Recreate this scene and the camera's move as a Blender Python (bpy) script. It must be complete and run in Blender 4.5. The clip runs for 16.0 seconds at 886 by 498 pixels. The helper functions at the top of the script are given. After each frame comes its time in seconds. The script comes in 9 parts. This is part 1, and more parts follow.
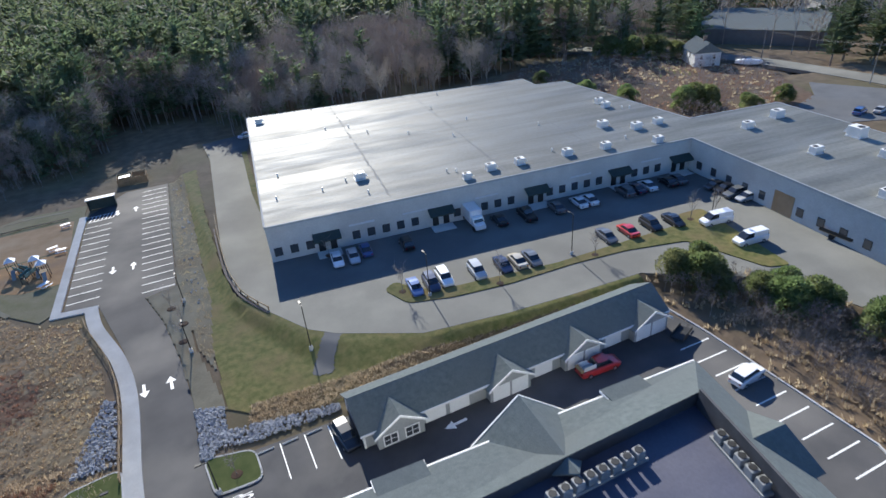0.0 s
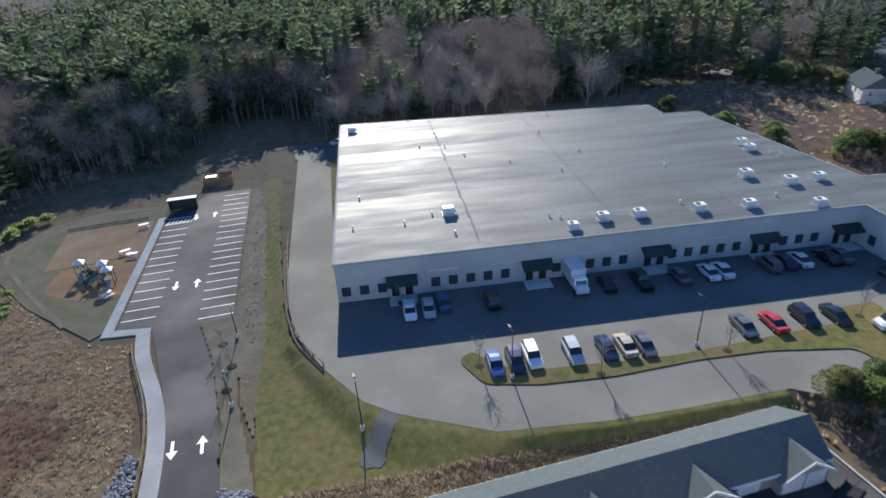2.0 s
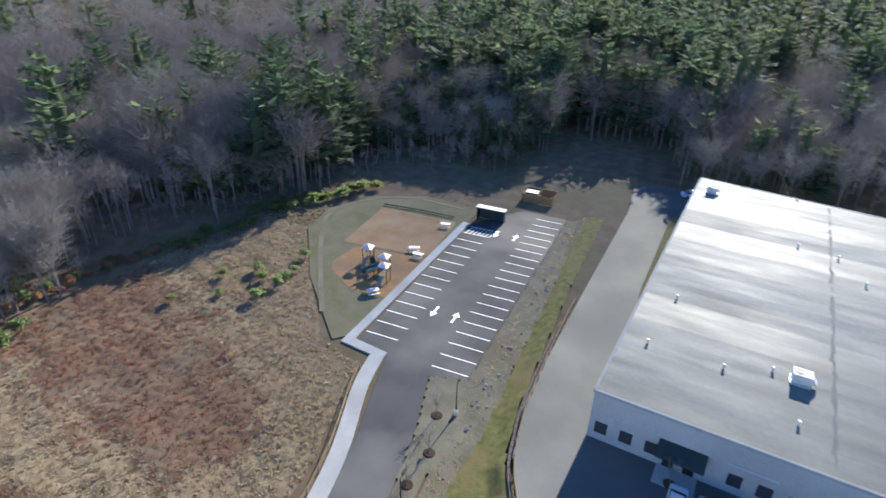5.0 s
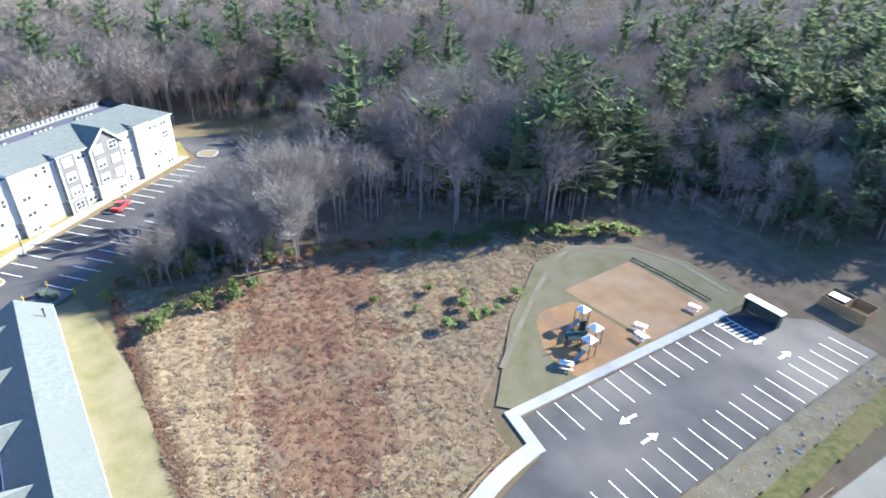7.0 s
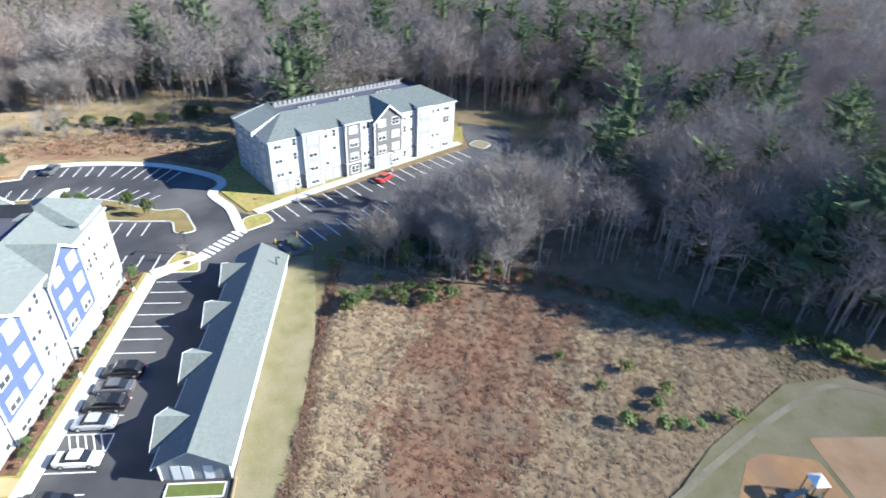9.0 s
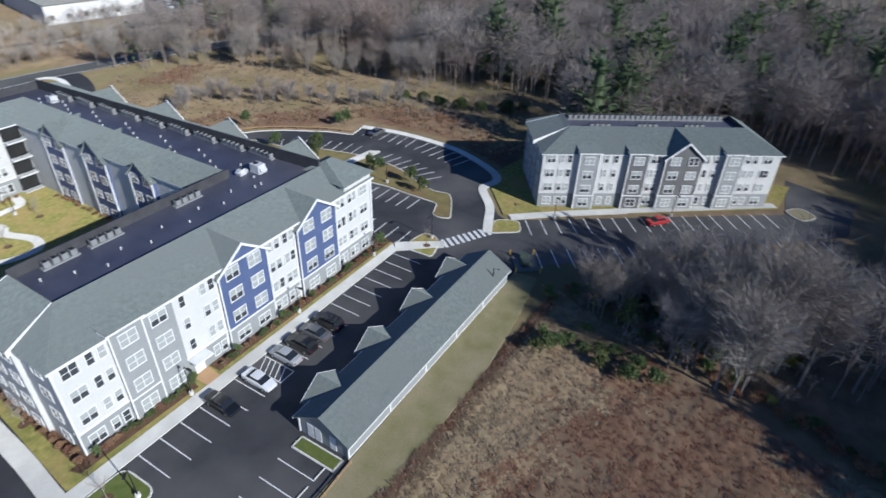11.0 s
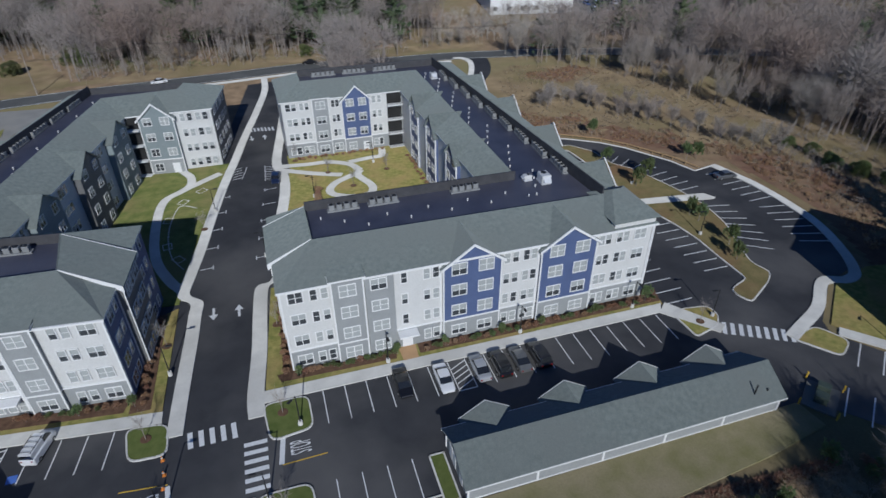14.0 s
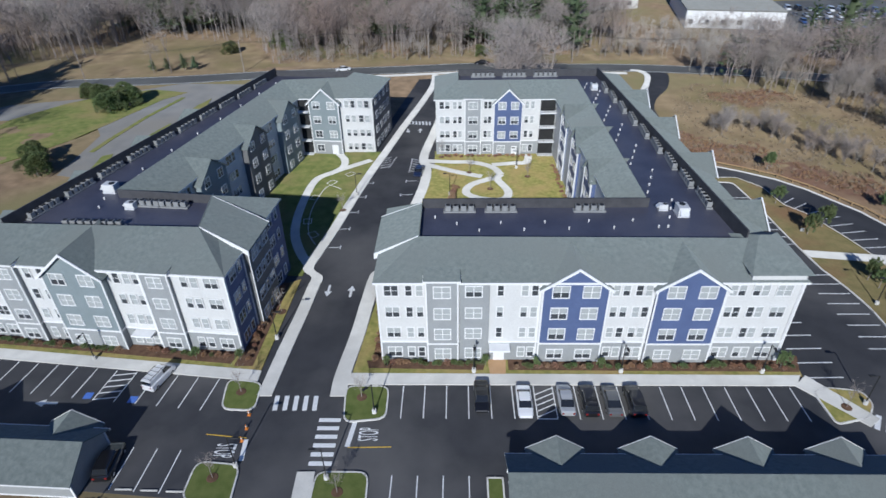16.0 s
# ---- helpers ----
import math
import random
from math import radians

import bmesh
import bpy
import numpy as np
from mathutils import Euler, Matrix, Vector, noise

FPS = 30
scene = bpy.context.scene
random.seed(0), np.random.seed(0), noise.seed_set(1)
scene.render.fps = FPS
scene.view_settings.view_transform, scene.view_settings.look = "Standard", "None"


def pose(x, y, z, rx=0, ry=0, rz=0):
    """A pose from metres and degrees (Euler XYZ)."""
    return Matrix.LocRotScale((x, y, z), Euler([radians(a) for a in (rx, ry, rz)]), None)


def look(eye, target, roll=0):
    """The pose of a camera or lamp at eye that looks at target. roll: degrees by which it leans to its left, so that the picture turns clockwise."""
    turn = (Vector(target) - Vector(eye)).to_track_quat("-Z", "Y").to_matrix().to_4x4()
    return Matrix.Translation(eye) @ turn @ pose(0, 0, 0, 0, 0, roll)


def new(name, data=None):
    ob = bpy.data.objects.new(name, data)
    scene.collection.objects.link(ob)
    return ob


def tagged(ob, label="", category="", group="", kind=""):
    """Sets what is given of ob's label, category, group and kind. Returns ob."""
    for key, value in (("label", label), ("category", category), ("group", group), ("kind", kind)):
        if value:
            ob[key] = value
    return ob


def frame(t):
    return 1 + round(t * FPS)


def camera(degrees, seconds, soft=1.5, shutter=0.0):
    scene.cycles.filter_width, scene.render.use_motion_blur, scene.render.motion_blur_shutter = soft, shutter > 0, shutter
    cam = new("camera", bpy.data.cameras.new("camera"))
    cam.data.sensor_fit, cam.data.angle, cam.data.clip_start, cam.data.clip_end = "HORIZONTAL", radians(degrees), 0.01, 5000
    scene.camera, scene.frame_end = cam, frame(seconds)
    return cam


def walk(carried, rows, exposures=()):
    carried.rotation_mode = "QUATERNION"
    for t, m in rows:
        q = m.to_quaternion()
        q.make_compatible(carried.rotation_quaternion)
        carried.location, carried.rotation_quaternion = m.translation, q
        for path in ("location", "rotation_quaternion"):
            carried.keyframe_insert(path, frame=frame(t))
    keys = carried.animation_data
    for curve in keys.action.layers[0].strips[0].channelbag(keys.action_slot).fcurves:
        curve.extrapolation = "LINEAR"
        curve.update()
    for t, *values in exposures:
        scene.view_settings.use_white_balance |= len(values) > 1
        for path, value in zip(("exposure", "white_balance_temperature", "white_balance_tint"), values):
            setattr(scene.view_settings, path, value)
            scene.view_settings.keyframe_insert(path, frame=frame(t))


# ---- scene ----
cam = camera(74.77, 16.0, 1.5, 0.4)
PATH = [
    (0, -4.93, 3.33, 48.68, 60.39, 4.4, -28.51),
    (0.5, -3.03, 7.2, 48.64, 60.52, 4.17, -26.89),
    (1, -1.27, 10.95, 48.67, 60.68, 3.82, -24.63),
    (1.5, 0.51, 14.72, 48.75, 60.82, 3.41, -21.3),
    (2, 2.01, 18.54, 48.84, 60.96, 2.89, -17.52),
    (2.5, 3.22, 22.5, 48.88, 61.11, 2.31, -13.29),
    (3, 4.24, 26.43, 48.76, 61.3, 1.7, -8.59),
    (3.5, 4.86, 30.35, 48.94, 61.32, 0.9, -3.12),
    (4, 5.24, 34.48, 49.02, 61.26, 0.03, 4.21),
    (4.5, 5.72, 38.54, 49.14, 61.06, -0.74, 12.07),
    (5.75, 7.54, 49.84, 50.05, 60.45, -1.4, 33.0),
    (7, 6.93, 60.64, 51.24, 59.48, -1.49, 52.94),
    (7.5, 5.36, 64.34, 51.58, 58.91, -1.63, 59.88),
    (8, 3.84, 67.66, 51.99, 58.41, -1.75, 67.42),
    (8.5, 2.44, 70.91, 52.55, 57.94, -2.09, 76.49),
    (9, 0.75, 74.37, 53.16, 57.43, -2.14, 85.64),
    (10.25, -4.9, 82.1, 54.0, 56.6, -2.0, 108.4),
    (11.5, -12.37, 87.28, 54.14, 56.28, -1.4, 130.32),
    (12, -15.53, 88.45, 53.91, 56.27, -0.94, 138.5),
    (12.5, -18.55, 89.05, 53.59, 56.32, -0.54, 145.88),
    (13, -21.26, 89.35, 53.44, 56.34, -0.23, 152.21),
    (13.5, -23.72, 89.66, 53.36, 56.44, 0.03, 157.44),
    (14, -26.03, 89.78, 53.31, 56.53, 0.31, 162.44),
    (14.5, -28.14, 89.62, 53.31, 56.57, 0.45, 167.24),
    (15, -29.9, 89.49, 53.35, 56.64, 0.59, 171.97),
    (15.5, -31.73, 89.22, 53.28, 56.76, 0.81, 176.56),
    (16, -33.2, 88.88, 53.03, 56.99, 0.82, 181.01),
]
walk(cam, [(t, pose(x, y, z, rx, ry, rz)) for t, x, y, z, rx, ry, rz in PATH],
     [(0, 1.32, 5950, 8), (0.8, 1.15, 5950, 8), (3.0, 1.17, 5950, 8), (4.5, 1.34, 5900, 8), (7.0, 2.28, 5700, 6.5), (9.0, 1.7, 5650, 6.5), (11.5, 0.08, 5450, 9.5), (12, 0.0, 5450, 9.5), (12.5, -0.22, 5400, 9.5), (13, -0.42, 5400, 9.5), (14, -0.46, 5400, 9.5), (15, -0.1, 5400, 9.5), (16, 0.05, 5400, 9.5)])

import itertools

# ---- daylight ----
SUN_EL, SUN_AZ = radians(27.6), radians(9.0)
world = bpy.data.worlds.new("daylight")
scene.world = world
world.use_nodes = True
wn = world.node_tree.nodes
sky = wn.new("ShaderNodeTexSky")
sky.sky_type, sky.sun_disc = "NISHITA", False
sky.sun_elevation, sky.sun_rotation = SUN_EL, SUN_AZ
sky.air_density, sky.dust_density, sky.ozone_density = 1.0, 0.2, 6.0
wn["Background"].inputs["Strength"].default_value = 0.074
deeper = wn.new("ShaderNodeHueSaturation")
deeper.inputs["Saturation"].default_value, deeper.inputs["Hue"].default_value = 1.08, 0.507
world.node_tree.links.new(sky.outputs[0], deeper.inputs["Color"])
world.node_tree.links.new(deeper.outputs["Color"], wn["Background"].inputs[0])
sun = new("sun", bpy.data.lights.new("sun", "SUN"))
sun.data.energy, sun.data.angle, sun.data.color = 4.5, radians(0.53), (1.0, 0.91, 0.77)
sun_to = Vector((math.sin(SUN_AZ) * math.cos(SUN_EL), math.cos(SUN_AZ) * math.cos(SUN_EL), math.sin(SUN_EL)))
sun.matrix_world = look(sun_to * 300, (0, 0, 0))


# ---- materials ----
def surf(name, a, b, scale=1.0, rough=0.8, bump=0.15, fine=8.0, c=None, big=0.06, vary=0.0, metal=0.0, spec=0.3, lines=None, mix=0.5, through_=0.0):
    """Two colours in a noise of the given scale, a third in large patches, fine grain in the relief; lines: (axis, period) of laps."""
    m = bpy.data.materials.new(name)
    m.use_nodes = True
    n, l = m.node_tree.nodes, m.node_tree.links
    p = n["Principled BSDF"]
    p.inputs["Roughness"].default_value, p.inputs["Metallic"].default_value = rough, metal
    p.inputs["Specular IOR Level"].default_value = min(spec, 0.12) if rough >= 0.95 else spec
    if rough > 0.7 and "asphalt" not in name:
        p.inputs["Diffuse Roughness"].default_value = 1.0
    geo = n.new("ShaderNodeNewGeometry")

    def noise_at(s, detail=4.0):
        t = n.new("ShaderNodeTexNoise")
        t.inputs["Scale"].default_value, t.inputs["Detail"].default_value = s, detail
        l.new(geo.outputs["Position"], t.inputs["Vector"])
        return t

    def mixed(fac, x, y, lo=0.35, hi=0.65):
        r = n.new("ShaderNodeMapRange")
        r.inputs["From Min"].default_value, r.inputs["From Max"].default_value = lo, hi
        l.new(fac, r.inputs["Value"])
        k = n.new("ShaderNodeMix")
        k.data_type = "RGBA"
        l.new(r.outputs["Result"], k.inputs["Factor"])
        for sock, v in ((k.inputs["A"], x), (k.inputs["B"], y)):
            if isinstance(v, tuple):
                sock.default_value = (*v, 1)
            else:
                l.new(v, sock)
        return k.outputs["Result"]

    n1 = noise_at(scale)
    col = mixed(n1.outputs["Fac"], a, b, 0.5 - mix * 0.4, 0.5 + mix * 0.4)
    if c:
        col = mixed(noise_at(big, 6.0).outputs["Fac"], col, c, 0.45, 0.68)
    n2 = noise_at(fine, 6.0)
    hue = n.new("ShaderNodeHueSaturation")
    l.new(col, hue.inputs["Color"])
    gain = n.new("ShaderNodeMapRange")
    gain.inputs["To Min"].default_value, gain.inputs["To Max"].default_value = 0.82, 1.18
    l.new(n2.outputs["Fac"], gain.inputs["Value"])
    val = gain.outputs["Result"]
    if vary:
        info = n.new("ShaderNodeObjectInfo")
        isl = n.new("ShaderNodeNewGeometry")
        add = n.new("ShaderNodeMath")
        l.new(info.outputs["Random"], add.inputs[0])
        l.new(isl.outputs["Random Per Island"], add.inputs[1])
        r = n.new("ShaderNodeMapRange")
        r.inputs["From Max"].default_value = 2.0
        r.inputs["To Min"].default_value, r.inputs["To Max"].default_value = 1 - vary, 1 + vary
        l.new(add.outputs[0], r.inputs["Value"])
        mul = n.new("ShaderNodeMath")
        mul.operation = "MULTIPLY"
        l.new(val, mul.inputs[0])
        l.new(r.outputs["Result"], mul.inputs[1])
        val = mul.outputs[0]
        r2 = n.new("ShaderNodeMapRange")
        r2.inputs["To Min"].default_value, r2.inputs["To Max"].default_value = 0.5 - vary * 0.06, 0.5 + vary * 0.06
        l.new(info.outputs["Random"], r2.inputs["Value"])
        l.new(r2.outputs["Result"], hue.inputs["Hue"])
    l.new(val, hue.inputs["Value"])
    l.new(hue.outputs["Color"], p.inputs["Base Color"])
    height = n2.outputs["Fac"]
    if lines:
        sep = n.new("ShaderNodeSeparateXYZ")
        l.new(geo.outputs["Position"], sep.inputs[0])
        saw = n.new("ShaderNodeMath")
        saw.operation = "MODULO"
        saw.inputs[1].default_value = lines[1]
        off = n.new("ShaderNodeMath")
        off.inputs[1].default_value = 1000.0
        l.new(sep.outputs[lines[0]], off.inputs[0])
        l.new(off.outputs[0], saw.inputs[0])
        height = saw.outputs[0]
    if bump:
        bm_ = n.new("ShaderNodeBump")
        bm_.inputs["Strength"].default_value = bump
        bm_.inputs["Distance"].default_value = 0.05 if not lines else 0.4
        l.new(height, bm_.inputs["Height"])
        l.new(bm_.outputs["Normal"], p.inputs["Normal"])
    if through_:
        tr = n.new("ShaderNodeBsdfTranslucent")
        l.new(hue.outputs["Color"], tr.inputs["Color"])
        mx = n.new("ShaderNodeMixShader")
        mx.inputs["Fac"].default_value = through_
        l.new(p.outputs[0], mx.inputs[1])
        l.new(tr.outputs[0], mx.inputs[2])
        l.new(mx.outputs[0], n["Material Output"].inputs["Surface"])
    return m


M = {}
M["ground"] = surf("woodland_floor", (0.15, 0.11, 0.07), (0.25, 0.18, 0.115), 0.35, 0.95, 0.6, 3.0, (0.17, 0.15, 0.075), 0.03)
M["field"] = surf("dry_tussock_field", (0.2, 0.15, 0.09), (0.37, 0.3, 0.185), 0.9, 0.95, 0.8, 5.0, (0.27, 0.19, 0.12), 0.07, mix=0.7)
M["russet"] = surf("russet_dead_weeds", (0.125, 0.076, 0.048), (0.265, 0.165, 0.105), 0.8, 0.95, 0.8, 5.0, (0.2, 0.15, 0.1), 0.12, mix=0.7)
M["meadow"] = surf("dry_meadow", (0.255, 0.195, 0.115), (0.145, 0.108, 0.066), 0.16, 0.95, 0.9, 2.0, (0.15, 0.125, 0.062), 0.05)
M["rim_weeds"] = surf("dark_russet_weeds", (0.1, 0.06, 0.042), (0.185, 0.112, 0.075), 0.5, 0.95, 0.9, 4.0, (0.2, 0.145, 0.09), 0.1, mix=0.7)
M["lawn"] = surf("lawn", (0.15, 0.16, 0.045), (0.3, 0.262, 0.09), 1.1, 0.95, 0.9, 5.0, (0.3, 0.225, 0.095), 0.16, mix=0.5)
M["island_grass"] = surf("russet_olive_grass", (0.115, 0.105, 0.045), (0.195, 0.155, 0.075), 0.5, 0.95, 0.6, 4.0, (0.16, 0.1, 0.055), 0.12, mix=0.7)
M["cabinet_green"] = surf("dull_green_steel", (0.055, 0.075, 0.06), (0.075, 0.095, 0.078), 0.8, 0.5, 0.1, 6.0)
M["turf"] = surf("fresh_turf", (0.085, 0.112, 0.03), (0.13, 0.15, 0.048), 0.8, 0.95, 0.5, 8.0)
M["thin_lawn"] = surf("thin_seeded_lawn", (0.265, 0.232, 0.14), (0.19, 0.178, 0.082), 0.35, 0.95, 0.6, 5.0, (0.28, 0.24, 0.155), 0.09)
M["asphalt"] = surf("new_asphalt", (0.05, 0.051, 0.055), (0.068, 0.068, 0.072), 0.25, 0.9, 0.25, 12.0, (0.135, 0.13, 0.125), 0.05, spec=0.15)
M["old_asphalt"] = surf("aged_asphalt", (0.138, 0.14, 0.13), (0.184, 0.184, 0.17), 0.15, 0.95, 0.25, 9.0, (0.125, 0.125, 0.118), 0.07, spec=0.15)
M["drive"] = surf("pale_driveway", (0.15, 0.15, 0.145), (0.21, 0.208, 0.2), 0.2, 0.9, 0.3, 8.0, (0.18, 0.17, 0.15), 0.05)
M["concrete"] = surf("concrete", (0.5, 0.49, 0.46), (0.6, 0.59, 0.55), 0.5, 0.85, 0.15, 10.0, (0.44, 0.43, 0.4), 0.1)
M["kerb"] = surf("granite_kerb", (0.5, 0.49, 0.47), (0.62, 0.61, 0.58), 2.0, 0.8, 0.1, 15.0)
M["paint"] = surf("road_paint", (0.72, 0.72, 0.7), (0.82, 0.82, 0.8), 3.0, 0.7, 0.05, 20.0)
M["yellow_paint"] = surf("yellow_road_paint", (0.65, 0.42, 0.04), (0.75, 0.5, 0.06), 3.0, 0.7, 0.05, 20.0)
M["blue_paint"] = surf("blue_road_paint", (0.08, 0.16, 0.5), (0.1, 0.2, 0.58), 3.0, 0.7, 0.05, 20.0)
M["mulch"] = surf("bark_mulch", (0.082, 0.05, 0.033), (0.14, 0.086, 0.056), 1.5, 0.95, 0.6, 9.0)
M["sand"] = surf("playground_sand", (0.36, 0.225, 0.115), (0.46, 0.3, 0.165), 0.4, 0.95, 0.4, 6.0, (0.46, 0.33, 0.2), 0.12)
M["chips"] = surf("wood_chips", (0.38, 0.225, 0.105), (0.47, 0.29, 0.14), 0.5, 0.95, 0.5, 9.0, (0.33, 0.215, 0.13), 0.15)
M["gravel"] = surf("gravel", (0.36, 0.33, 0.27), (0.48, 0.44, 0.37), 1.0, 0.95, 0.6, 10.0)
M["sandy"] = surf("bare_sandy_ground", (0.235, 0.21, 0.14), (0.34, 0.3, 0.205), 0.35, 0.95, 0.5, 4.0, (0.26, 0.205, 0.125), 0.09)
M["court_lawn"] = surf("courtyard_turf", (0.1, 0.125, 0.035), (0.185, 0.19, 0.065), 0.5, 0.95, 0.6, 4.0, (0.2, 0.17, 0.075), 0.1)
M["stone"] = surf("rip_rap_stone", (0.36, 0.36, 0.365), (0.52, 0.52, 0.52), 1.5, 0.9, 0.4, 8.0, vary=0.3)
M["block"] = surf("retaining_block", (0.16, 0.12, 0.1), (0.24, 0.18, 0.15), 1.5, 0.9, 0.4, 6.0, vary=0.2)
M["white"] = surf("white_siding", (0.61, 0.61, 0.59), (0.65, 0.65, 0.63), 0.6, 0.6, 0.3, 6.0, lines=(2, 0.16))
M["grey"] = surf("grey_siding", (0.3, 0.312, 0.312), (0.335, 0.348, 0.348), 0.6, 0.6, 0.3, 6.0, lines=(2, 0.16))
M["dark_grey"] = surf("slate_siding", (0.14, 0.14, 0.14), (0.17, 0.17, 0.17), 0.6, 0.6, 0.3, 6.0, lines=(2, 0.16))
M["sage"] = surf("blue_grey_siding", (0.215, 0.255, 0.262), (0.245, 0.285, 0.295), 0.6, 0.6, 0.3, 6.0, lines=(2, 0.16))
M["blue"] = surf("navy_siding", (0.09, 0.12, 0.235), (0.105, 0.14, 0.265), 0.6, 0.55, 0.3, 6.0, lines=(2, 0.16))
M["trim"] = surf("white_trim", (0.74, 0.74, 0.73), (0.78, 0.78, 0.77), 1.0, 0.5, 0.03, 9.0)
M["shingle"] = surf("roof_shingle", (0.148, 0.17, 0.162), (0.2, 0.225, 0.213), 1.8, 0.95, 0.5, 7.0, (0.174, 0.192, 0.183), 0.12, spec=0.2)
M["membrane"] = surf("dark_roof_membrane", (0.055, 0.058, 0.085), (0.08, 0.083, 0.115), 0.3, 0.42, 0.12, 5.0, (0.1, 0.1, 0.125), 0.1)
M["screen"] = surf("dark_roof_screen", (0.05, 0.05, 0.055), (0.07, 0.07, 0.075), 1.0, 0.7, 0.15, 6.0)
M["wh_seam"] = surf("bleached_roof_patch", (0.21, 0.21, 0.188), (0.25, 0.25, 0.225), 0.5, 0.75, 0.4, 3.0, spec=0.18)
M["edge_metal"] = surf("dull_roof_edge", (0.4, 0.4, 0.38), (0.48, 0.48, 0.46), 0.8, 0.8, 0.1, 6.0)
M["wh_wall"] = surf("painted_block_wall", (0.54, 0.53, 0.495), (0.61, 0.6, 0.56), 0.4, 0.8, 0.2, 4.0, (0.49, 0.475, 0.44), 0.15)
M["metal"] = surf("galvanised_metal", (0.6, 0.61, 0.62), (0.7, 0.71, 0.72), 0.8, 0.45, 0.1, 6.0, metal=0.3)
M["cond"] = surf("grey_condenser_casing", (0.2, 0.205, 0.205), (0.27, 0.275, 0.275), 0.8, 0.6, 0.1, 6.0)
M["unit"] = surf("painted_steel_unit", (0.56, 0.56, 0.55), (0.64, 0.64, 0.63), 0.8, 0.5, 0.1, 6.0)
M["black"] = surf("black_metal", (0.02, 0.02, 0.02), (0.03, 0.03, 0.03), 1.0, 0.5, 0.05, 9.0)
M["green_awning"] = surf("green_awning", (0.032, 0.05, 0.046), (0.045, 0.066, 0.062), 1.0, 0.7, 0.1, 8.0)
M["wood"] = surf("weathered_wood", (0.3, 0.2, 0.1), (0.4, 0.28, 0.15), 2.0, 0.8, 0.2, 9.0)
M["bark"] = surf("grey_bark", (0.22, 0.19, 0.165), (0.33, 0.295, 0.26), 2.0, 0.95, 0.4, 9.0, vary=0.25)
# paler than real twigs: the haze over the woods is put into the colour
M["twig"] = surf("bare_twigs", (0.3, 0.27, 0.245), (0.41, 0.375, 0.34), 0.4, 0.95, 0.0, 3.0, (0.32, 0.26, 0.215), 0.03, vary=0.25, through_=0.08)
M["birch"] = surf("pale_birch_bark", (0.6, 0.57, 0.5), (0.75, 0.72, 0.65), 2.0, 0.8, 0.2, 9.0)
# needle green is raised and cooled in place of distant haze
M["needle"] = surf("pine_needles", (0.122, 0.178, 0.095), (0.18, 0.24, 0.125), 0.5, 0.8, 0.0, 3.0, (0.175, 0.21, 0.11), 0.04, vary=0.35, through_=0.45)
M["leaf"] = surf("evergreen_shrub", (0.16, 0.21, 0.085), (0.24, 0.29, 0.13), 0.6, 0.8, 0.0, 3.0, vary=0.3, through_=0.6)
M["pine_bush"] = surf("bushy_pine_needles", (0.115, 0.155, 0.06), (0.185, 0.23, 0.09), 0.6, 0.85, 0.0, 3.0, (0.2, 0.215, 0.1), 0.2, vary=0.35, through_=0.45)
M["yellow_leaf"] = surf("yellowing_needles", (0.2, 0.23, 0.05), (0.28, 0.28, 0.08), 0.6, 0.8, 0.0, 3.0, vary=0.3, through_=0.4)
M["dry"] = surf("dry_grass_stems", (0.46, 0.38, 0.26), (0.56, 0.47, 0.33), 0.5, 0.95, 0.0, 3.0, (0.42, 0.33, 0.22), 0.08, vary=0.25, through_=0.5)
M["rust"] = surf("russet_bramble", (0.35, 0.205, 0.13), (0.42, 0.265, 0.175), 0.5, 0.95, 0.0, 3.0, (0.4, 0.28, 0.19), 0.1, vary=0.25, through_=0.5)
M["tyre"] = surf("tyre_rubber", (0.02, 0.02, 0.02), (0.03, 0.03, 0.03), 4.0, 0.8, 0.1, 20.0)


def plain(name, col, rough=0.3, metal=0.0, coat=0.0, spec=0.5):
    m = bpy.data.materials.new(name)
    m.use_nodes = True
    p = m.node_tree.nodes["Principled BSDF"]
    p.inputs["Base Color"].default_value = (*col, 1)
    p.inputs["Roughness"].default_value, p.inputs["Metallic"].default_value = rough, metal
    p.inputs["Coat Weight"].default_value, p.inputs["Specular IOR Level"].default_value = coat, spec
    return m


M["glass"] = plain("window_glass", (0.06, 0.066, 0.072), 0.06, 0.0, 0.0, 0.9)
M["blind"] = plain("window_with_blind", (0.4, 0.42, 0.41), 0.25, 0.0, 0.6, 0.7)
M["car_glass"] = plain("car_glass", (0.02, 0.022, 0.025), 0.05, 0.0, 0.0, 0.9)
M["red_lamp"] = plain("tail_lamp", (0.2, 0.01, 0.008), 0.25, 0.0, 0.5)
M["lamp_glass"] = plain("head_lamp", (0.75, 0.75, 0.72), 0.15, 0.2, 0.5)
M["chrome"] = plain("wheel_alloy", (0.55, 0.55, 0.56), 0.3, 0.8)
PAINTS = {k: plain("car_paint_" + k, v, 0.28, 0.15, 0.7) for k, v in dict(
    white=(0.8, 0.8, 0.8), silver=(0.42, 0.43, 0.44), black=(0.012, 0.012, 0.014), blue=(0.05, 0.1, 0.26), navy=(0.02, 0.03, 0.07),
    red=(0.42, 0.03, 0.03), grey=(0.12, 0.125, 0.13), beige=(0.42, 0.38, 0.3), orange=(0.75, 0.26, 0.04), teal=(0.06, 0.2, 0.22)).items()}


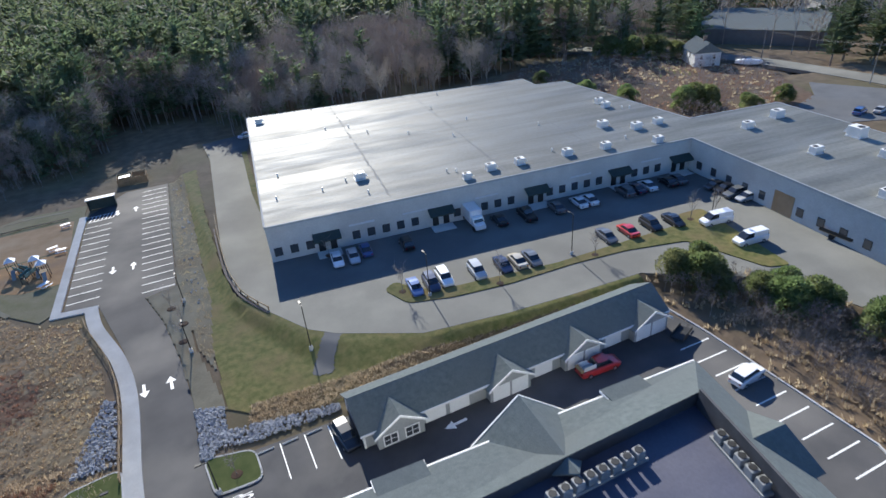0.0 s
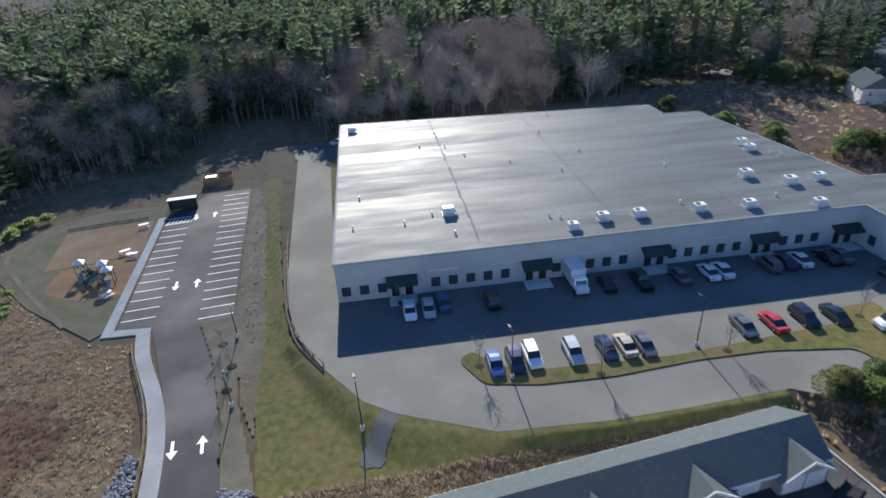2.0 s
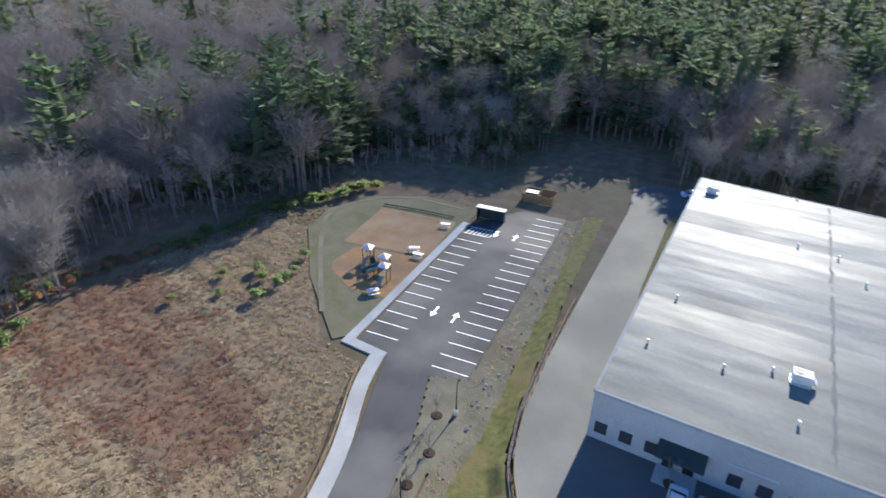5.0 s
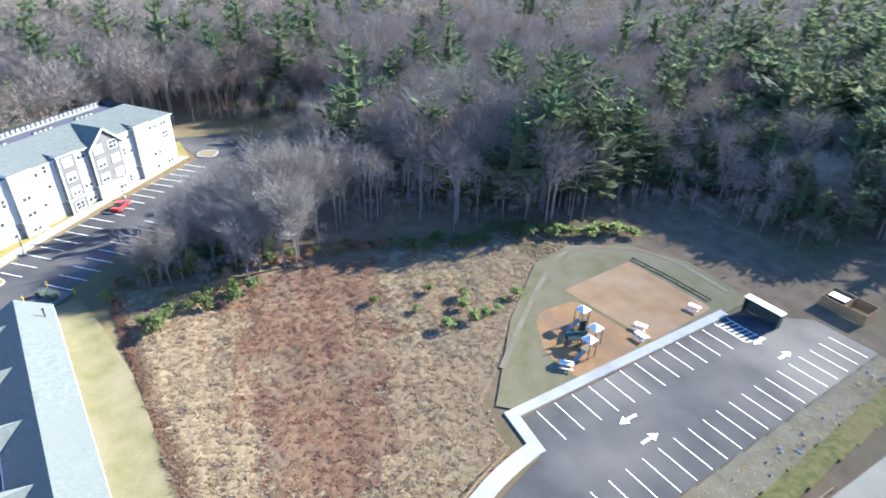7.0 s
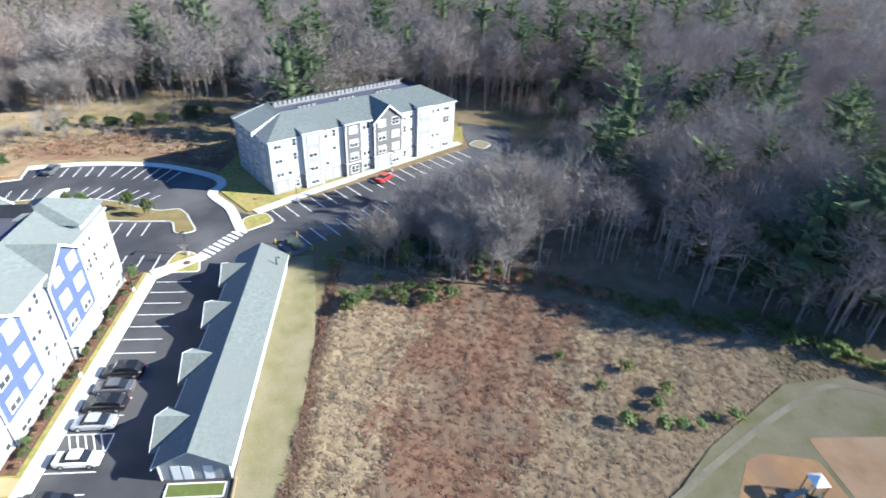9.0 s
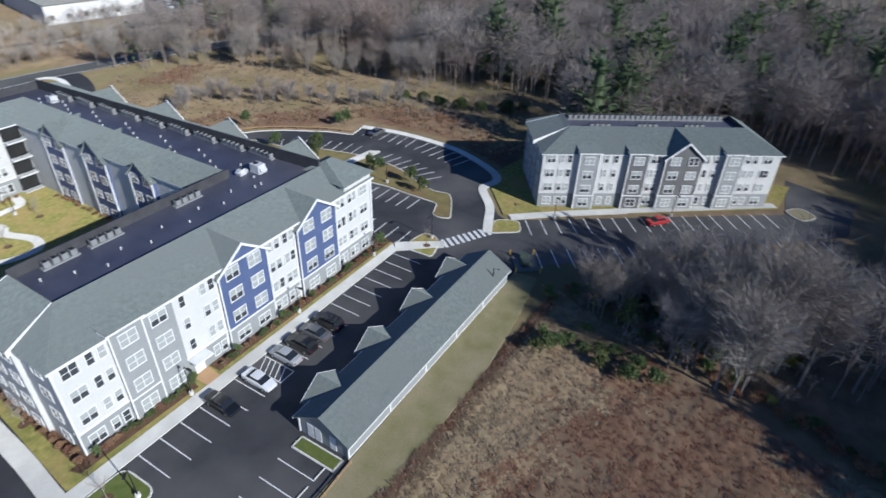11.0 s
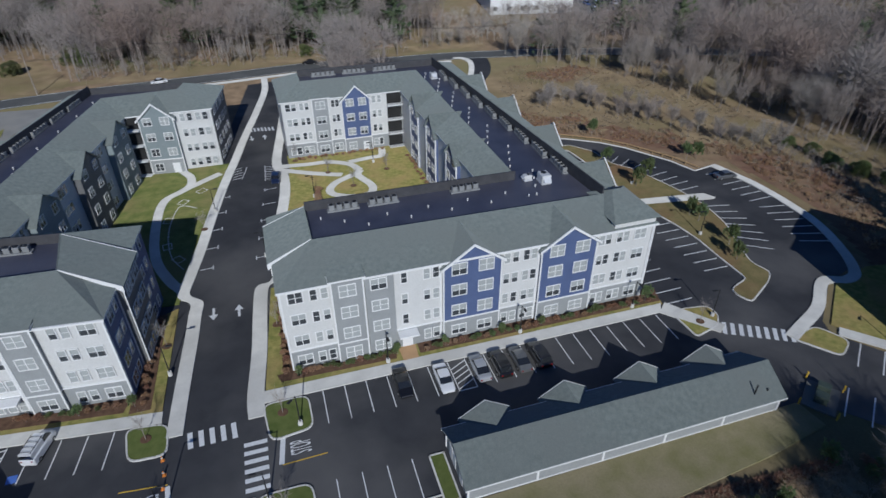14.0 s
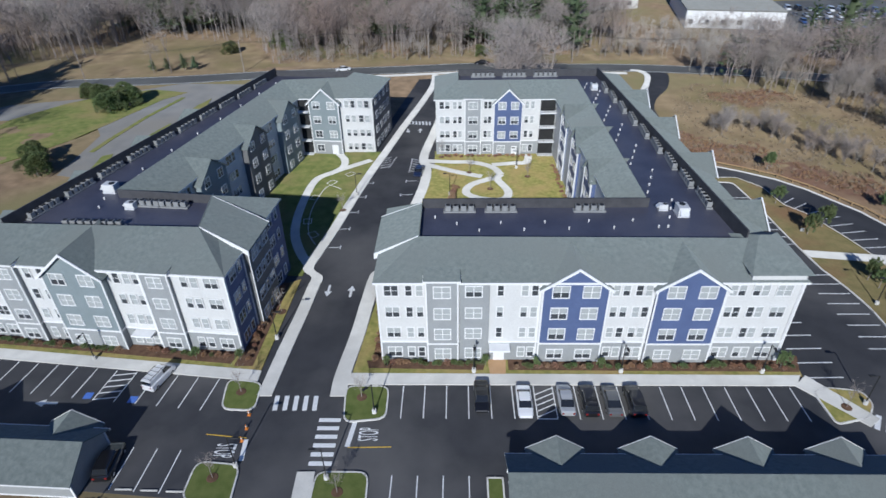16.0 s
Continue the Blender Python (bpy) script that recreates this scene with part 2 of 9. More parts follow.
def membrane_roof():
    """Weathered sheet roofing laid in long laps: dull bands, damp shinier streaks and slightly raised lap edges."""
    m = bpy.data.materials.new("warehouse_membrane")
    m.use_nodes = True
    n, l = m.node_tree.nodes, m.node_tree.links
    p = n["Principled BSDF"]
    p.inputs["Specular IOR Level"].default_value = 0.22
    p.inputs["Diffuse Roughness"].default_value = 1.0
    tc = n.new("ShaderNodeTexCoord")

    def stretched(sx, sy, scale, detail=5.0):
        mp = n.new("ShaderNodeMapping")
        mp.inputs["Scale"].default_value = (sx, sy, 1)
        t = n.new("ShaderNodeTexNoise")
        t.inputs["Scale"].default_value, t.inputs["Detail"].default_value = scale, detail
        l.new(tc.outputs["Object"], mp.inputs["Vector"])
        l.new(mp.outputs["Vector"], t.inputs["Vector"])
        return t.outputs["Fac"]

    def ranged(fac, lo, hi, a, b):
        r = n.new("ShaderNodeMapRange")
        for k, v in zip(("From Min", "From Max", "To Min", "To Max"), (lo, hi, a, b)):
            r.inputs[k].default_value = v
        l.new(fac, r.inputs["Value"])
        return r.outputs["Result"]

    def math_(op, a, b):
        q = n.new("ShaderNodeMath")
        q.operation = op
        for k, v in enumerate((a, b)):
            if isinstance(v, float):
                q.inputs[k].default_value = v
            else:
                l.new(v, q.inputs[k])
        return q.outputs[0]

    sep = n.new("ShaderNodeSeparateXYZ")
    l.new(tc.outputs["Object"], sep.inputs[0])
    lap = math_("MODULO", math_("ADD", sep.outputs["Y"], 500.0), 3.05)
    sheet_no = n.new("ShaderNodeTexWhiteNoise")
    sheet_no.noise_dimensions = "1D"
    l.new(math_("FLOOR", math_("DIVIDE", math_("ADD", sep.outputs["Y"], 500.0), 3.05), 0.0), sheet_no.inputs["W"])
    edge = ranged(lap, 0.0, 0.22, 1.0, 0.0)
    streak = stretched(0.22, 1.5, 0.22, 6.0)
    fine = stretched(1.0, 1.0, 1.6, 8.0)
    mix = n.new("ShaderNodeMix")
    mix.data_type = "RGBA"
    mix.inputs["A"].default_value, mix.inputs["B"].default_value = (0.175, 0.176, 0.15, 1), (0.29, 0.287, 0.25, 1)
    l.new(ranged(streak, 0.35, 0.66, 0.0, 1.0), mix.inputs["Factor"])
    hue = n.new("ShaderNodeHueSaturation")
    l.new(mix.outputs["Result"], hue.inputs["Color"])
    tone = math_("MULTIPLY", ranged(sheet_no.outputs["Value"], 0.0, 1.0, 0.9, 1.1), ranged(fine, 0.2, 0.8, 0.86, 1.14))
    l.new(math_("MULTIPLY", tone, ranged(edge, 0.0, 1.0, 1.0, 0.8)), hue.inputs["Value"])
    l.new(hue.outputs["Color"], p.inputs["Base Color"])
    wet = stretched(0.3, 1.2, 0.35, 4.0)
    l.new(math_("MULTIPLY", ranged(wet, 0.4, 0.7, 0.68, 0.6), ranged(sheet_no.outputs["Value"], 0.0, 1.0, 0.9, 1.1)), p.inputs["Roughness"])
    bp = n.new("ShaderNodeBump")
    bp.inputs["Strength"].default_value, bp.inputs["Distance"].default_value = 0.05, 0.1
    l.new(math_("ADD", math_("MULTIPLY", edge, 0.3), math_("MULTIPLY", stretched(0.5, 1.3, 0.9, 6.0), 0.9)), bp.inputs["Height"])
    l.new(bp.outputs["Normal"], p.inputs["Normal"])
    return m


M["wh_roof"] = membrane_roof()


# ---- mesh helpers ----
def mesh_of(name, bm, *mats):
    me = bpy.data.meshes.new(name)
    bm.normal_update()
    bm.to_mesh(me)
    bm.free()
    for m in mats:
        me.materials.append(m)
    return me


def part(name, bm, material, parent, label=""):
    me = bm if isinstance(bm, bpy.types.Mesh) else mesh_of(name, bm, material)
    ob = new(name, me)
    ob.parent = parent
    return tagged(ob, label)


def thing(name, label, category, m=None, group="", kind=""):
    ob = new(name)
    ob.empty_display_size = 0.5
    if m is not None:
        ob.matrix_basis = m
    return tagged(ob, label, category, group, kind)


def box(bm, x0, x1, y0, y1, z0, z1):
    v = [bm.verts.new(p) for p in ((x0, y0, z0), (x1, y0, z0), (x1, y1, z0), (x0, y1, z0), (x0, y0, z1), (x1, y0, z1), (x1, y1, z1), (x0, y1, z1))]
    for f in ((0, 3, 2, 1), (4, 5, 6, 7), (0, 1, 5, 4), (1, 2, 6, 5), (2, 3, 7, 6), (3, 0, 4, 7)):
        bm.faces.new([v[i] for i in f])
    return bm


def boxed(*dims):
    return box(bmesh.new(), *dims)


def bevelled(bm, w=0.03, seg=1):
    bmesh.ops.bevel(bm, geom=list(bm.edges), offset=w, segments=seg, affect="EDGES", clamp_overlap=True)
    return bm


def area2(pts):
    return sum(a[0] * b[1] - b[0] * a[1] for a, b in zip(pts, pts[1:] + pts[:1]))


def prism(bm, pts, z0, z1):
    pts = [tuple(p) for p in pts]
    if area2(pts) < 0:
        pts = pts[::-1]
    lo = [bm.verts.new((x, y, z0)) for x, y in pts]
    hi = [bm.verts.new((x, y, z1)) for x, y in pts]
    bm.faces.new(hi)
    bm.faces.new(lo[::-1])
    for i in range(len(pts)):
        j = (i + 1) % len(pts)
        bm.faces.new((lo[i], lo[j], hi[j], hi[i]))
    return bm


def solid(bm, verts, faces):
    v = [bm.verts.new(p) for p in verts]
    for f in faces:
        bm.faces.new([v[i] for i in f])
    return bm


def tube(bm, a, b, r0, r1=None, n=8):
    a, b = Vector(a), Vector(b)
    r1 = r0 if r1 is None else r1
    q = (b - a).to_track_quat("Z", "Y").to_matrix()
    rings = []
    for p, r in ((a, r0), (b, r1)):
        rings.append([bm.verts.new(p + q @ Vector((r * math.cos(k * math.tau / n), r * math.sin(k * math.tau / n), 0))) for k in range(n)])
    for k in range(n):
        bm.faces.new((rings[0][k], rings[0][(k + 1) % n], rings[1][(k + 1) % n], rings[1][k]))
    bm.faces.new(rings[1])
    bm.faces.new(rings[0][::-1])
    return bm


def smooth_line(pts, n=6):
    """A Catmull-Rom line through the points."""
    out = []
    p = [pts[0], *pts, pts[-1]]
    for i in range(1, len(p) - 2):
        a, b, c, d = (Vector((*q, 0)) for q in p[i - 1:i + 3])
        for k in range(n):
            t = k / n
            q = 0.5 * (2 * b + (c - a) * t + (2 * a - 5 * b + 4 * c - d) * t * t + (3 * b - a - 3 * c + d) * t ** 3)
            out.append((q.x, q.y))
    return out + [tuple(pts[-1])]


def ribbon(pts, w):
    """The outline of a strip of width w along the line."""
    left, right = [], []
    for i, p in enumerate(pts):
        a, b = pts[max(i - 1, 0)], pts[min(i + 1, len(pts) - 1)]
        d = Vector((b[0] - a[0], b[1] - a[1])).normalized()
        left.append((p[0] - d.y * w / 2, p[1] + d.x * w / 2))
        right.append((p[0] + d.y * w / 2, p[1] - d.x * w / 2))
    return left + right[::-1]


def inside(x, y, pts):
    """Which of the points lie in the outline (numpy)."""
    ok = np.zeros(np.shape(x), bool)
    for (x0, y0), (x1, y1) in zip(pts, pts[1:] + pts[:1]):
        cut = ((y0 > y) != (y1 > y)) & (x < (x1 - x0) * (y - y0) / (y1 - y0 + 1e-12) + x0)
        ok ^= cut
    return ok


def gap_to(x, y, pts):
    """Distance to the outline (numpy)."""
    best = np.full(np.shape(x), 1e9)
    for (x0, y0), (x1, y1) in zip(pts, pts[1:] + pts[:1]):
        dx, dy = x1 - x0, y1 - y0
        t = np.clip(((x - x0) * dx + (y - y0) * dy) / (dx * dx + dy * dy + 1e-9), 0, 1)
        best = np.minimum(best, np.hypot(x - x0 - t * dx, y - y0 - t * dy))
    return best


layer = itertools.count()


def slab(name, pts, z0, z1, material, label="", category="", kind="structure"):
    """A flat slab; each lies a hair above the one before, so that none share a plane."""
    z1 += 0.00028 * (next(layer) % 64)
    ob = new(name, mesh_of(name, prism(bmesh.new(), pts, z0, z1), M[material]))
    return tagged(ob, label, category, "", kind)


# ---- the ground ----
PAD = [(-1.2, 168), (-1.0, 93), (-0.6, 84), (2.2, 76.6), (6, 69.2), (9.2, 66), (18.8, 60), (30.4, 57), (51.5, 54.4), (66, 44), (68, 30), (76, -30), (150, -40), (200, 60), (150, 175)]
DEVELOPED = [[(-80, 58), (-80, -60), (52, -60), (52, 56), (-4, 56), (-8, 66), (-8, 97), (-3, 150), (-22, 150), (-28, 96), (-19, 76), (-19, 58)],
             [(-82, -32), (-104, -14), (-118, 0), (-119, 24), (-112, 40), (-118, 38), (-146, 92), (-126, 106), (-80, 60)]]


PUBLIC_ROAD = smooth_line([(330, 40), (190, -36), (130, -70), (104, -81), (88, -86.5), (55, -89.5), (22, -95), (-14, -98.5), (-43, -101.5), (-68, -99.5), (-98, -97), (-150, -84), (-260, -40)])
TURNING = [(24, -86), (30, -72), (44, -58), (64, -56), (90, -55), (100, -60), (100, -78), (88, -82), (55, -85)]
ENTRANCE = smooth_line([(-96, -101), (-95.2, -90), (-91.5, -79), (-86, -70), (-82.5, -60), (-82, -46)])
FLAT = [[(-26, 99), (-28.5, 97), (-40, 110), (-49, 124), (-50, 133), (-44, 142), (-34, 146), (-22, 144)], [(-8, 55), (52, 48), (54, 56), (30, 60), (10, 70), (2, 90), (4, 148), (-8, 148)],
        ribbon(PUBLIC_ROAD, 13.0), TURNING, ribbon(ENTRANCE, 9.0), [(-16, -46), (-19, -96), (-37, -96), (-29, -46)], [(112, 84), (150, 60), (172, 80), (162, 104), (148, 96)]]


def rise(x, y):
    """The warehouse stands on a low terrace; the height of the ground as a number or an array."""
    x, y = np.asarray(x, float), np.asarray(y, float)
    d = np.where(inside(x, y, PAD), 0.0, gap_to(x, y, PAD))
    t = np.clip(1 - d / (2.6 + 5.0 * np.exp(-((x - 12) / 8) ** 2) * (y < 80)), 0, 1)
    return 1.5 * t * t * (3 - 2 * t)


def wild(x, y):
    """0 on built ground, 1 in rough ground."""
    d = np.full(np.shape(x), 1e9)
    for o in (*DEVELOPED, *FLAT, PAD):
        d = np.minimum(d, np.where(inside(x, y, o), 0.0, gap_to(x, y, o)))
    near = np.clip((x + 148) / 10, 0, 1) * np.clip((128 - x) / 10, 0, 1) * np.clip((y + 118) / 10, 0, 1) * np.clip((188 - y) / 10, 0, 1)
    return np.clip((d - 0.5) / 6, 0, 1) * near


def lumps(x, y):
    return (np.sin(x * 0.31 + 1.3 * np.sin(y * 0.17)) * np.sin(y * 0.27 + 1.7 * np.sin(x * 0.13)) * 0.25
            + np.sin(x * 0.83 + y * 0.31) * np.sin(y * 0.97 - x * 0.41) * 0.12)


def ground_height(x, y):
    w = wild(np.asarray(x, float), np.asarray(y, float))
    return rise(x, y) + w * lumps(np.asarray(x, float), np.asarray(y, float)) - 0.06


def sheet(name, xs, ys, material, height, keep=None):
    gx, gy = np.meshgrid(xs, ys)
    gz = height(gx, gy)
    nx, ny = len(xs), len(ys)
    i = np.arange(nx * ny).reshape(ny, nx)
    q = np.stack([i[:-1, :-1], i[:-1, 1:], i[1:, 1:], i[1:, :-1]], -1).reshape(-1, 4)
    if keep is not None:
        cx, cy = (gx[:-1, :-1] + gx[1:, 1:]) / 2, (gy[:-1, :-1] + gy[1:, 1:]) / 2
        q = q[keep(cx, cy).ravel()]
    me = bpy.data.meshes.new(name)
    me.from_pydata(np.stack([gx, gy, gz], -1).reshape(-1, 3).tolist(), [], q.tolist())
    me.materials.append(M[material])
    me.polygons.foreach_set("use_smooth", [True] * len(me.polygons))
    return new(name, me)


def steps(lo, hi, near0, near1, fine, coarse):
    return np.concatenate([np.arange(lo, near0, coarse), np.arange(near0, near1, fine), np.arange(near1, hi + coarse, coarse)])


BACK = [(96, 84), (118, 80), (150, 92), (166, 118), (156, 160), (120, 176), (98, 164)]
tagged(sheet("ground", steps(-1500, 1500, -150, 130, 1.6, 50), steps(-1500, 1700, -120, 190, 1.6, 50), "ground", lambda x, y: ground_height(x, y) - 0.5 * ((rise(x, y) > 0.01) & (rise(x, y) < 1.49))),
       "brown leaf-strewn woodland ground reaching to the horizon", "ground", "", "structure")

tagged(sheet("rough_ground", np.arange(94, 168, 1.2), np.arange(78, 178, 1.2), "russet", lambda x, y: ground_height(x, y) + 0.08 + 0.1 * np.sin(x * 2.3) * np.sin(y * 1.9), lambda x, y: inside(x, y, BACK)),
       "brown rough ground of dead weeds behind the warehouse", "rough ground", "", "structure")
FIELD = [(-38, 63.5), (-60, 64.5), (-76, 66), (-80, 64), (-72, 82), (-67, 100), (-65, 110), (-61, 125), (-55, 135), (-50, 137), (-49.3, 124), (-40.5, 110.5), (-33, 101), (-29, 95), (-23, 94), (-20, 78), (-19.4, 58), (-26, 58)]


def clods(x, y):
    """Rounded tussocks about a metre apart, of uneven height, with hollows between."""
    out = np.zeros(np.shape(x))
    for cell, top in ((1.0, 0.2), (0.47, 0.12)):
        ix, iy = np.floor(x / cell), np.floor(y / cell)
        best = np.zeros(np.shape(x))
        for dx in (-1, 0, 1):
            for dy in (-1, 0, 1):
                a, b = ix + dx, iy + dy
                h1 = np.abs(np.sin(a * 127.1 + b * 311.7) * 43758.5453) % 1.0
                h2 = np.abs(np.sin(a * 269.5 + b * 183.3) * 24634.6345) % 1.0
                h3 = np.abs(np.sin(a * 57.3 + b * 91.9) * 15731.7431) % 1.0
                d = np.hypot(x - (a + h1) * cell, y - (b + h2) * cell) / (cell * 0.62)
                best = np.maximum(best, np.clip(1 - d * d, 0, 1) * (0.25 + 0.75 * h3))
        out += best * top
    return out + 0.03 * np.random.RandomState(3).uniform(-1, 1, np.shape(x)) - 0.1


def rusty(x, y):
    q = np.random.RandomState(4)
    t = np.clip(((x + 67) * 32 + (y - 90) * -12) / (32 ** 2 + 12 ** 2), 0, 1)
    d = np.hypot(x + 67 - 32 * t, y - 90 + 12 * t) / (12.5 - 5.5 * t)
    return inside(x, y, FIELD) & (d + 0.3 * np.sin(x * 0.5 + np.sin(y * 0.43)) * np.sin(y * 0.51) + 0.2 * np.sin(x * 1.7 + y) * np.sin(y * 1.3 - x * 0.7) + q.uniform(-0.26, 0.26, np.shape(x)) < 0.97)


tagged(sheet("field", np.arange(-84, -16, 0.3), np.arange(56, 125, 0.3), "field", lambda x, y: ground_height(x, y) + 0.07 + np.clip(wild(x, y) * 3, 0, 1) * clods(x, y),
             lambda x, y: inside(x, y, FIELD)), "rough field of dry straw-coloured tussocks", "field", "", "structure")
tagged(sheet("weed_patch", np.arange(-84, -16, 0.3), np.arange(56, 125, 0.3), "russet", lambda x, y: ground_height(x, y) + 0.095 + np.clip(wild(x, y) * 3, 0, 1) * clods(x, y),
             rusty), "russet dead weeds in the field's middle", "weeds", "", "structure")
MEADOWS = [[(-84, -30), (-104, -12), (-117, 0), (-119, 20), (-113, 38), (-124, 46), (-150, 40), (-160, 36), (-154, 22), (-150, 0), (-156, -22), (-146, -64), (-104, -82), (-88, -70), (-80, -55)],
           [(29, -101), (29, -109), (36, -124), (45, -137), (78, -143), (90, -134), (94, -118), (104, -112), (128, -110), (128, -94), (110, -90), (90, -95), (60, -97.5)], [(137, 133), (147, 126), (152, 133), (160, 146), (157, 161), (150, 156)],
           [(-104, -106), (-40, -107), (30, -101), (34, -106), (0, -112), (-60, -115), (-104, -114)]]
for k, o in enumerate(MEADOWS):
    xs, ys = [p[0] for p in o], [p[1] for p in o]
    tagged(sheet("meadow", np.arange(min(xs), max(xs), 2.0), np.arange(min(ys), max(ys), 2.0), "lawn" if k == 2 else "meadow",
                 lambda x, y: ground_height(x, y) + 0.06, lambda x, y, o=o: inside(x, y, o)),
           "dry straw-coloured meadow with russet patches", "meadow", "", "structure")


def rusty_meadow(x, y):
    """Russet weeds next to the car park's rim and in one far drift."""
    q = np.random.RandomState(6)
    rim = [(-78, -38), (-84, -29), (-98, -19), (-106, -8), (-117, 0), (-119, 20), (-112, 40), (-104, 20), (-96, 0), (-84, -14)]
    d = gap_to(x, y, rim)
    wave = 3.5 * np.sin(x * 0.16 + 0.9 * np.sin(y * 0.11)) * np.sin(y * 0.14 - x * 0.05) + 2.0 * np.sin(x * 0.41) * np.sin(y * 0.37) + q.uniform(-1.5, 1.5, np.shape(x))
    far = np.hypot((x + 112) / 13, (y + 68) / 6) + wave * 0.08
    return inside(x, y, MEADOWS[0]) & (((d > 1.2) & (d + wave < 14.0)) | (far < 1.0))


tagged(sheet("weed_patch", np.arange(-188, -80, 0.8), np.arange(-84, 50, 0.8), "rim_weeds", lambda x, y: ground_height(x, y) + 0.1 + 0.05 * clods(x, y), rusty_meadow),
       "russet dead weeds in drifts over the meadow", "weeds", "", "structure")


def drape(name, pts, material, dz, label, category, step=0.3):
    """A sheet that follows the ground within the outline."""
    xs, ys = [p[0] for p in pts], [p[1] for p in pts]
    ob = sheet(name, np.arange(min(xs) - step, max(xs) + step, step), np.arange(min(ys) - step, max(ys) + step, step), material,
               lambda x, y: np.minimum(rise(x, y) + dz, 1.49 + dz * 0.1) + 0.03 * (rise(x, y) < 1.2) * np.sin(x * 1.3 + y * 0.7) * np.sin(y * 1.1), lambda x, y: inside(x, y, pts))
    return tagged(ob, label, category, "", "structure")


# paved ground
slab("road", [(-84, 57.6), (-19, 57.6), (-17.5, 60), (-16.2, 70.8), (-17.3, 82), (-20.3, 97), (-25.2, 98.2), (-21.6, 138), (-14, 147), (-5.1, 146.4), (-8.8, 96), (-13.6, 95),
              (-11.6, 86), (-10.5, 75), (-10.1, 65), (-10.8, 55), (-5.2, 53.8), (5.2, 53), (49, 50), (50.2, 41.3), (49.1, 19), (44, 10), (40, -46), (-16, -50), (-22, -88), (-33, -90),
              (-28, -50), (-80, -50), (-84, 20)], -0.2, 0.0, "asphalt", "dark new asphalt drive and car parks", "asphalt")
slab("road", [(-84, 24), (-80, -30), (-86, -26), (-92.5, -21.6), (-97.5, -18.1), (-101.4, -13.7), (-104.4, -8.6), (-106.7, -4.8), (-108.7, 1.1), (-113.6, 0.1), (-115.2, 5), (-115.8, 10), (-116, 17), (-115.2, 25), (-111.8, 34), (-109, 38), (-103, 40), (-95, 46.6), (-94, 49), (-126.5, 92.5), (-143, 91),
              (-139, 104), (-124, 103), (-84, 60), (-79.8, 57)], -0.2, 0.006, "asphalt", "dark new asphalt car park beside the apartment house", "asphalt")
slab("road", ribbon(PUBLIC_ROAD, 8.5), -0.2, 0.02, "old_asphalt",
     "grey two-lane public road with white edge lines", "road")
slab("road", [(26, -84), (33, -66), (36, -40), (44, -20), (52, -22), (54, -44), (62, -56), (88, -55), (97, -60), (92, -67), (74, -72), (60, -80), (50, -86)], -0.2, 0.016, "drive", "broad pale paved turning area", "asphalt")
slab("road", ribbon(ENTRANCE, 6), -0.2, 0.012, "asphalt", "curved dark entrance drive", "asphalt")
slab("pavement", ribbon(smooth_line([(-88, -95.5), (-91, -94), (-91.4, -88), (-86.6, -75.4), (-81, -69), (-78, -60)]), 1.7), -0.1, 0.14, "concrete", "white concrete pavement beside the entrance drive", "pavement")
slab("pavement", ribbon([(p[0] * 1.0, p[1] + 6.2) for p in PUBLIC_ROAD if -88 < p[0] < 20], 1.6), -0.1, 0.12, "concrete", "pale pavement along the public road", "pavement")
for o in ([(45.4, -77), (49.8, -71), (52.8, -61.6), (55.6, -53), (60, -41), (68, -28), (84, -30), (84, -55), (76, -68), (66, -77), (56, -80)], ribbon([(50.9, -34), (50.3, -42), (48.3, -57), (44.6, -72.5)], 1.3),
          [(43, -37), (40.6, -38), (39, -44), (38.8, -50), (40, -52.2), (41.8, -45)], [(39.3, -55.5), (36.8, -58), (35.4, -66), (36.2, -71.5), (38, -66)], [(47.2, -31.8), (45.2, -33), (43.6, -27), (46, -23)]):
    slab("lawn", o, -0.1, 0.08, "court_lawn", "green lawn among the pale drives", "lawn")
ZP = 1.5
slab("warehouse_yard", [(-0.6, 86), (-1, 93), (-0.4, 100), (2.4, 124), (5.8, 152), (6, 166), (20, 168), (14.8, 152), (11, 124), (9, 104), (8, 92), (85, 82), (92, 40), (104, -30), (80, -30), (69, 30), (66, 43),
                        (52, 54.6), (40, 56), (30.4, 57.4), (18.8, 60), (9.2, 66.4), (6, 69.6), (2.4, 77)], 0.9, ZP + 0.02, "old_asphalt", "pale aged asphalt yard round the warehouse", "asphalt")

# raised pavements, lawns and beds
ROAD_W = smooth_line([(-10.8, 40), (-11.3, 32), (-11.9, 24.2), (-12.2, 18.5), (-12.3, 15.4), (-10.4, 13), (-11.1, 8.3), (-12.6, -0.1), (-14.1, -10.3), (-16.5, -24.4), (-18.4, -33.8), (-21, -47.8), (-24.4, -64.4), (-27.3, -80.7), (-27.7, -93.6)])
ROAD_E = smooth_line([(-17.9, 40), (-17.9, 36.4), (-18.7, 28.7), (-19.1, 21.8), (-19.6, 15.4), (-20.4, 13.8), (-22, 13.3), (-22.9, 10), (-23.7, 1.8), (-24.2, -5.7), (-25.7, -15.9), (-26, -23.4), (-25.1, -29.5), (-26, -37.9), (-27.3, -47.2), (-33, -92)])


def beside(line, w):
    return line + [(x + w, y) for x, y in line[::-1]]


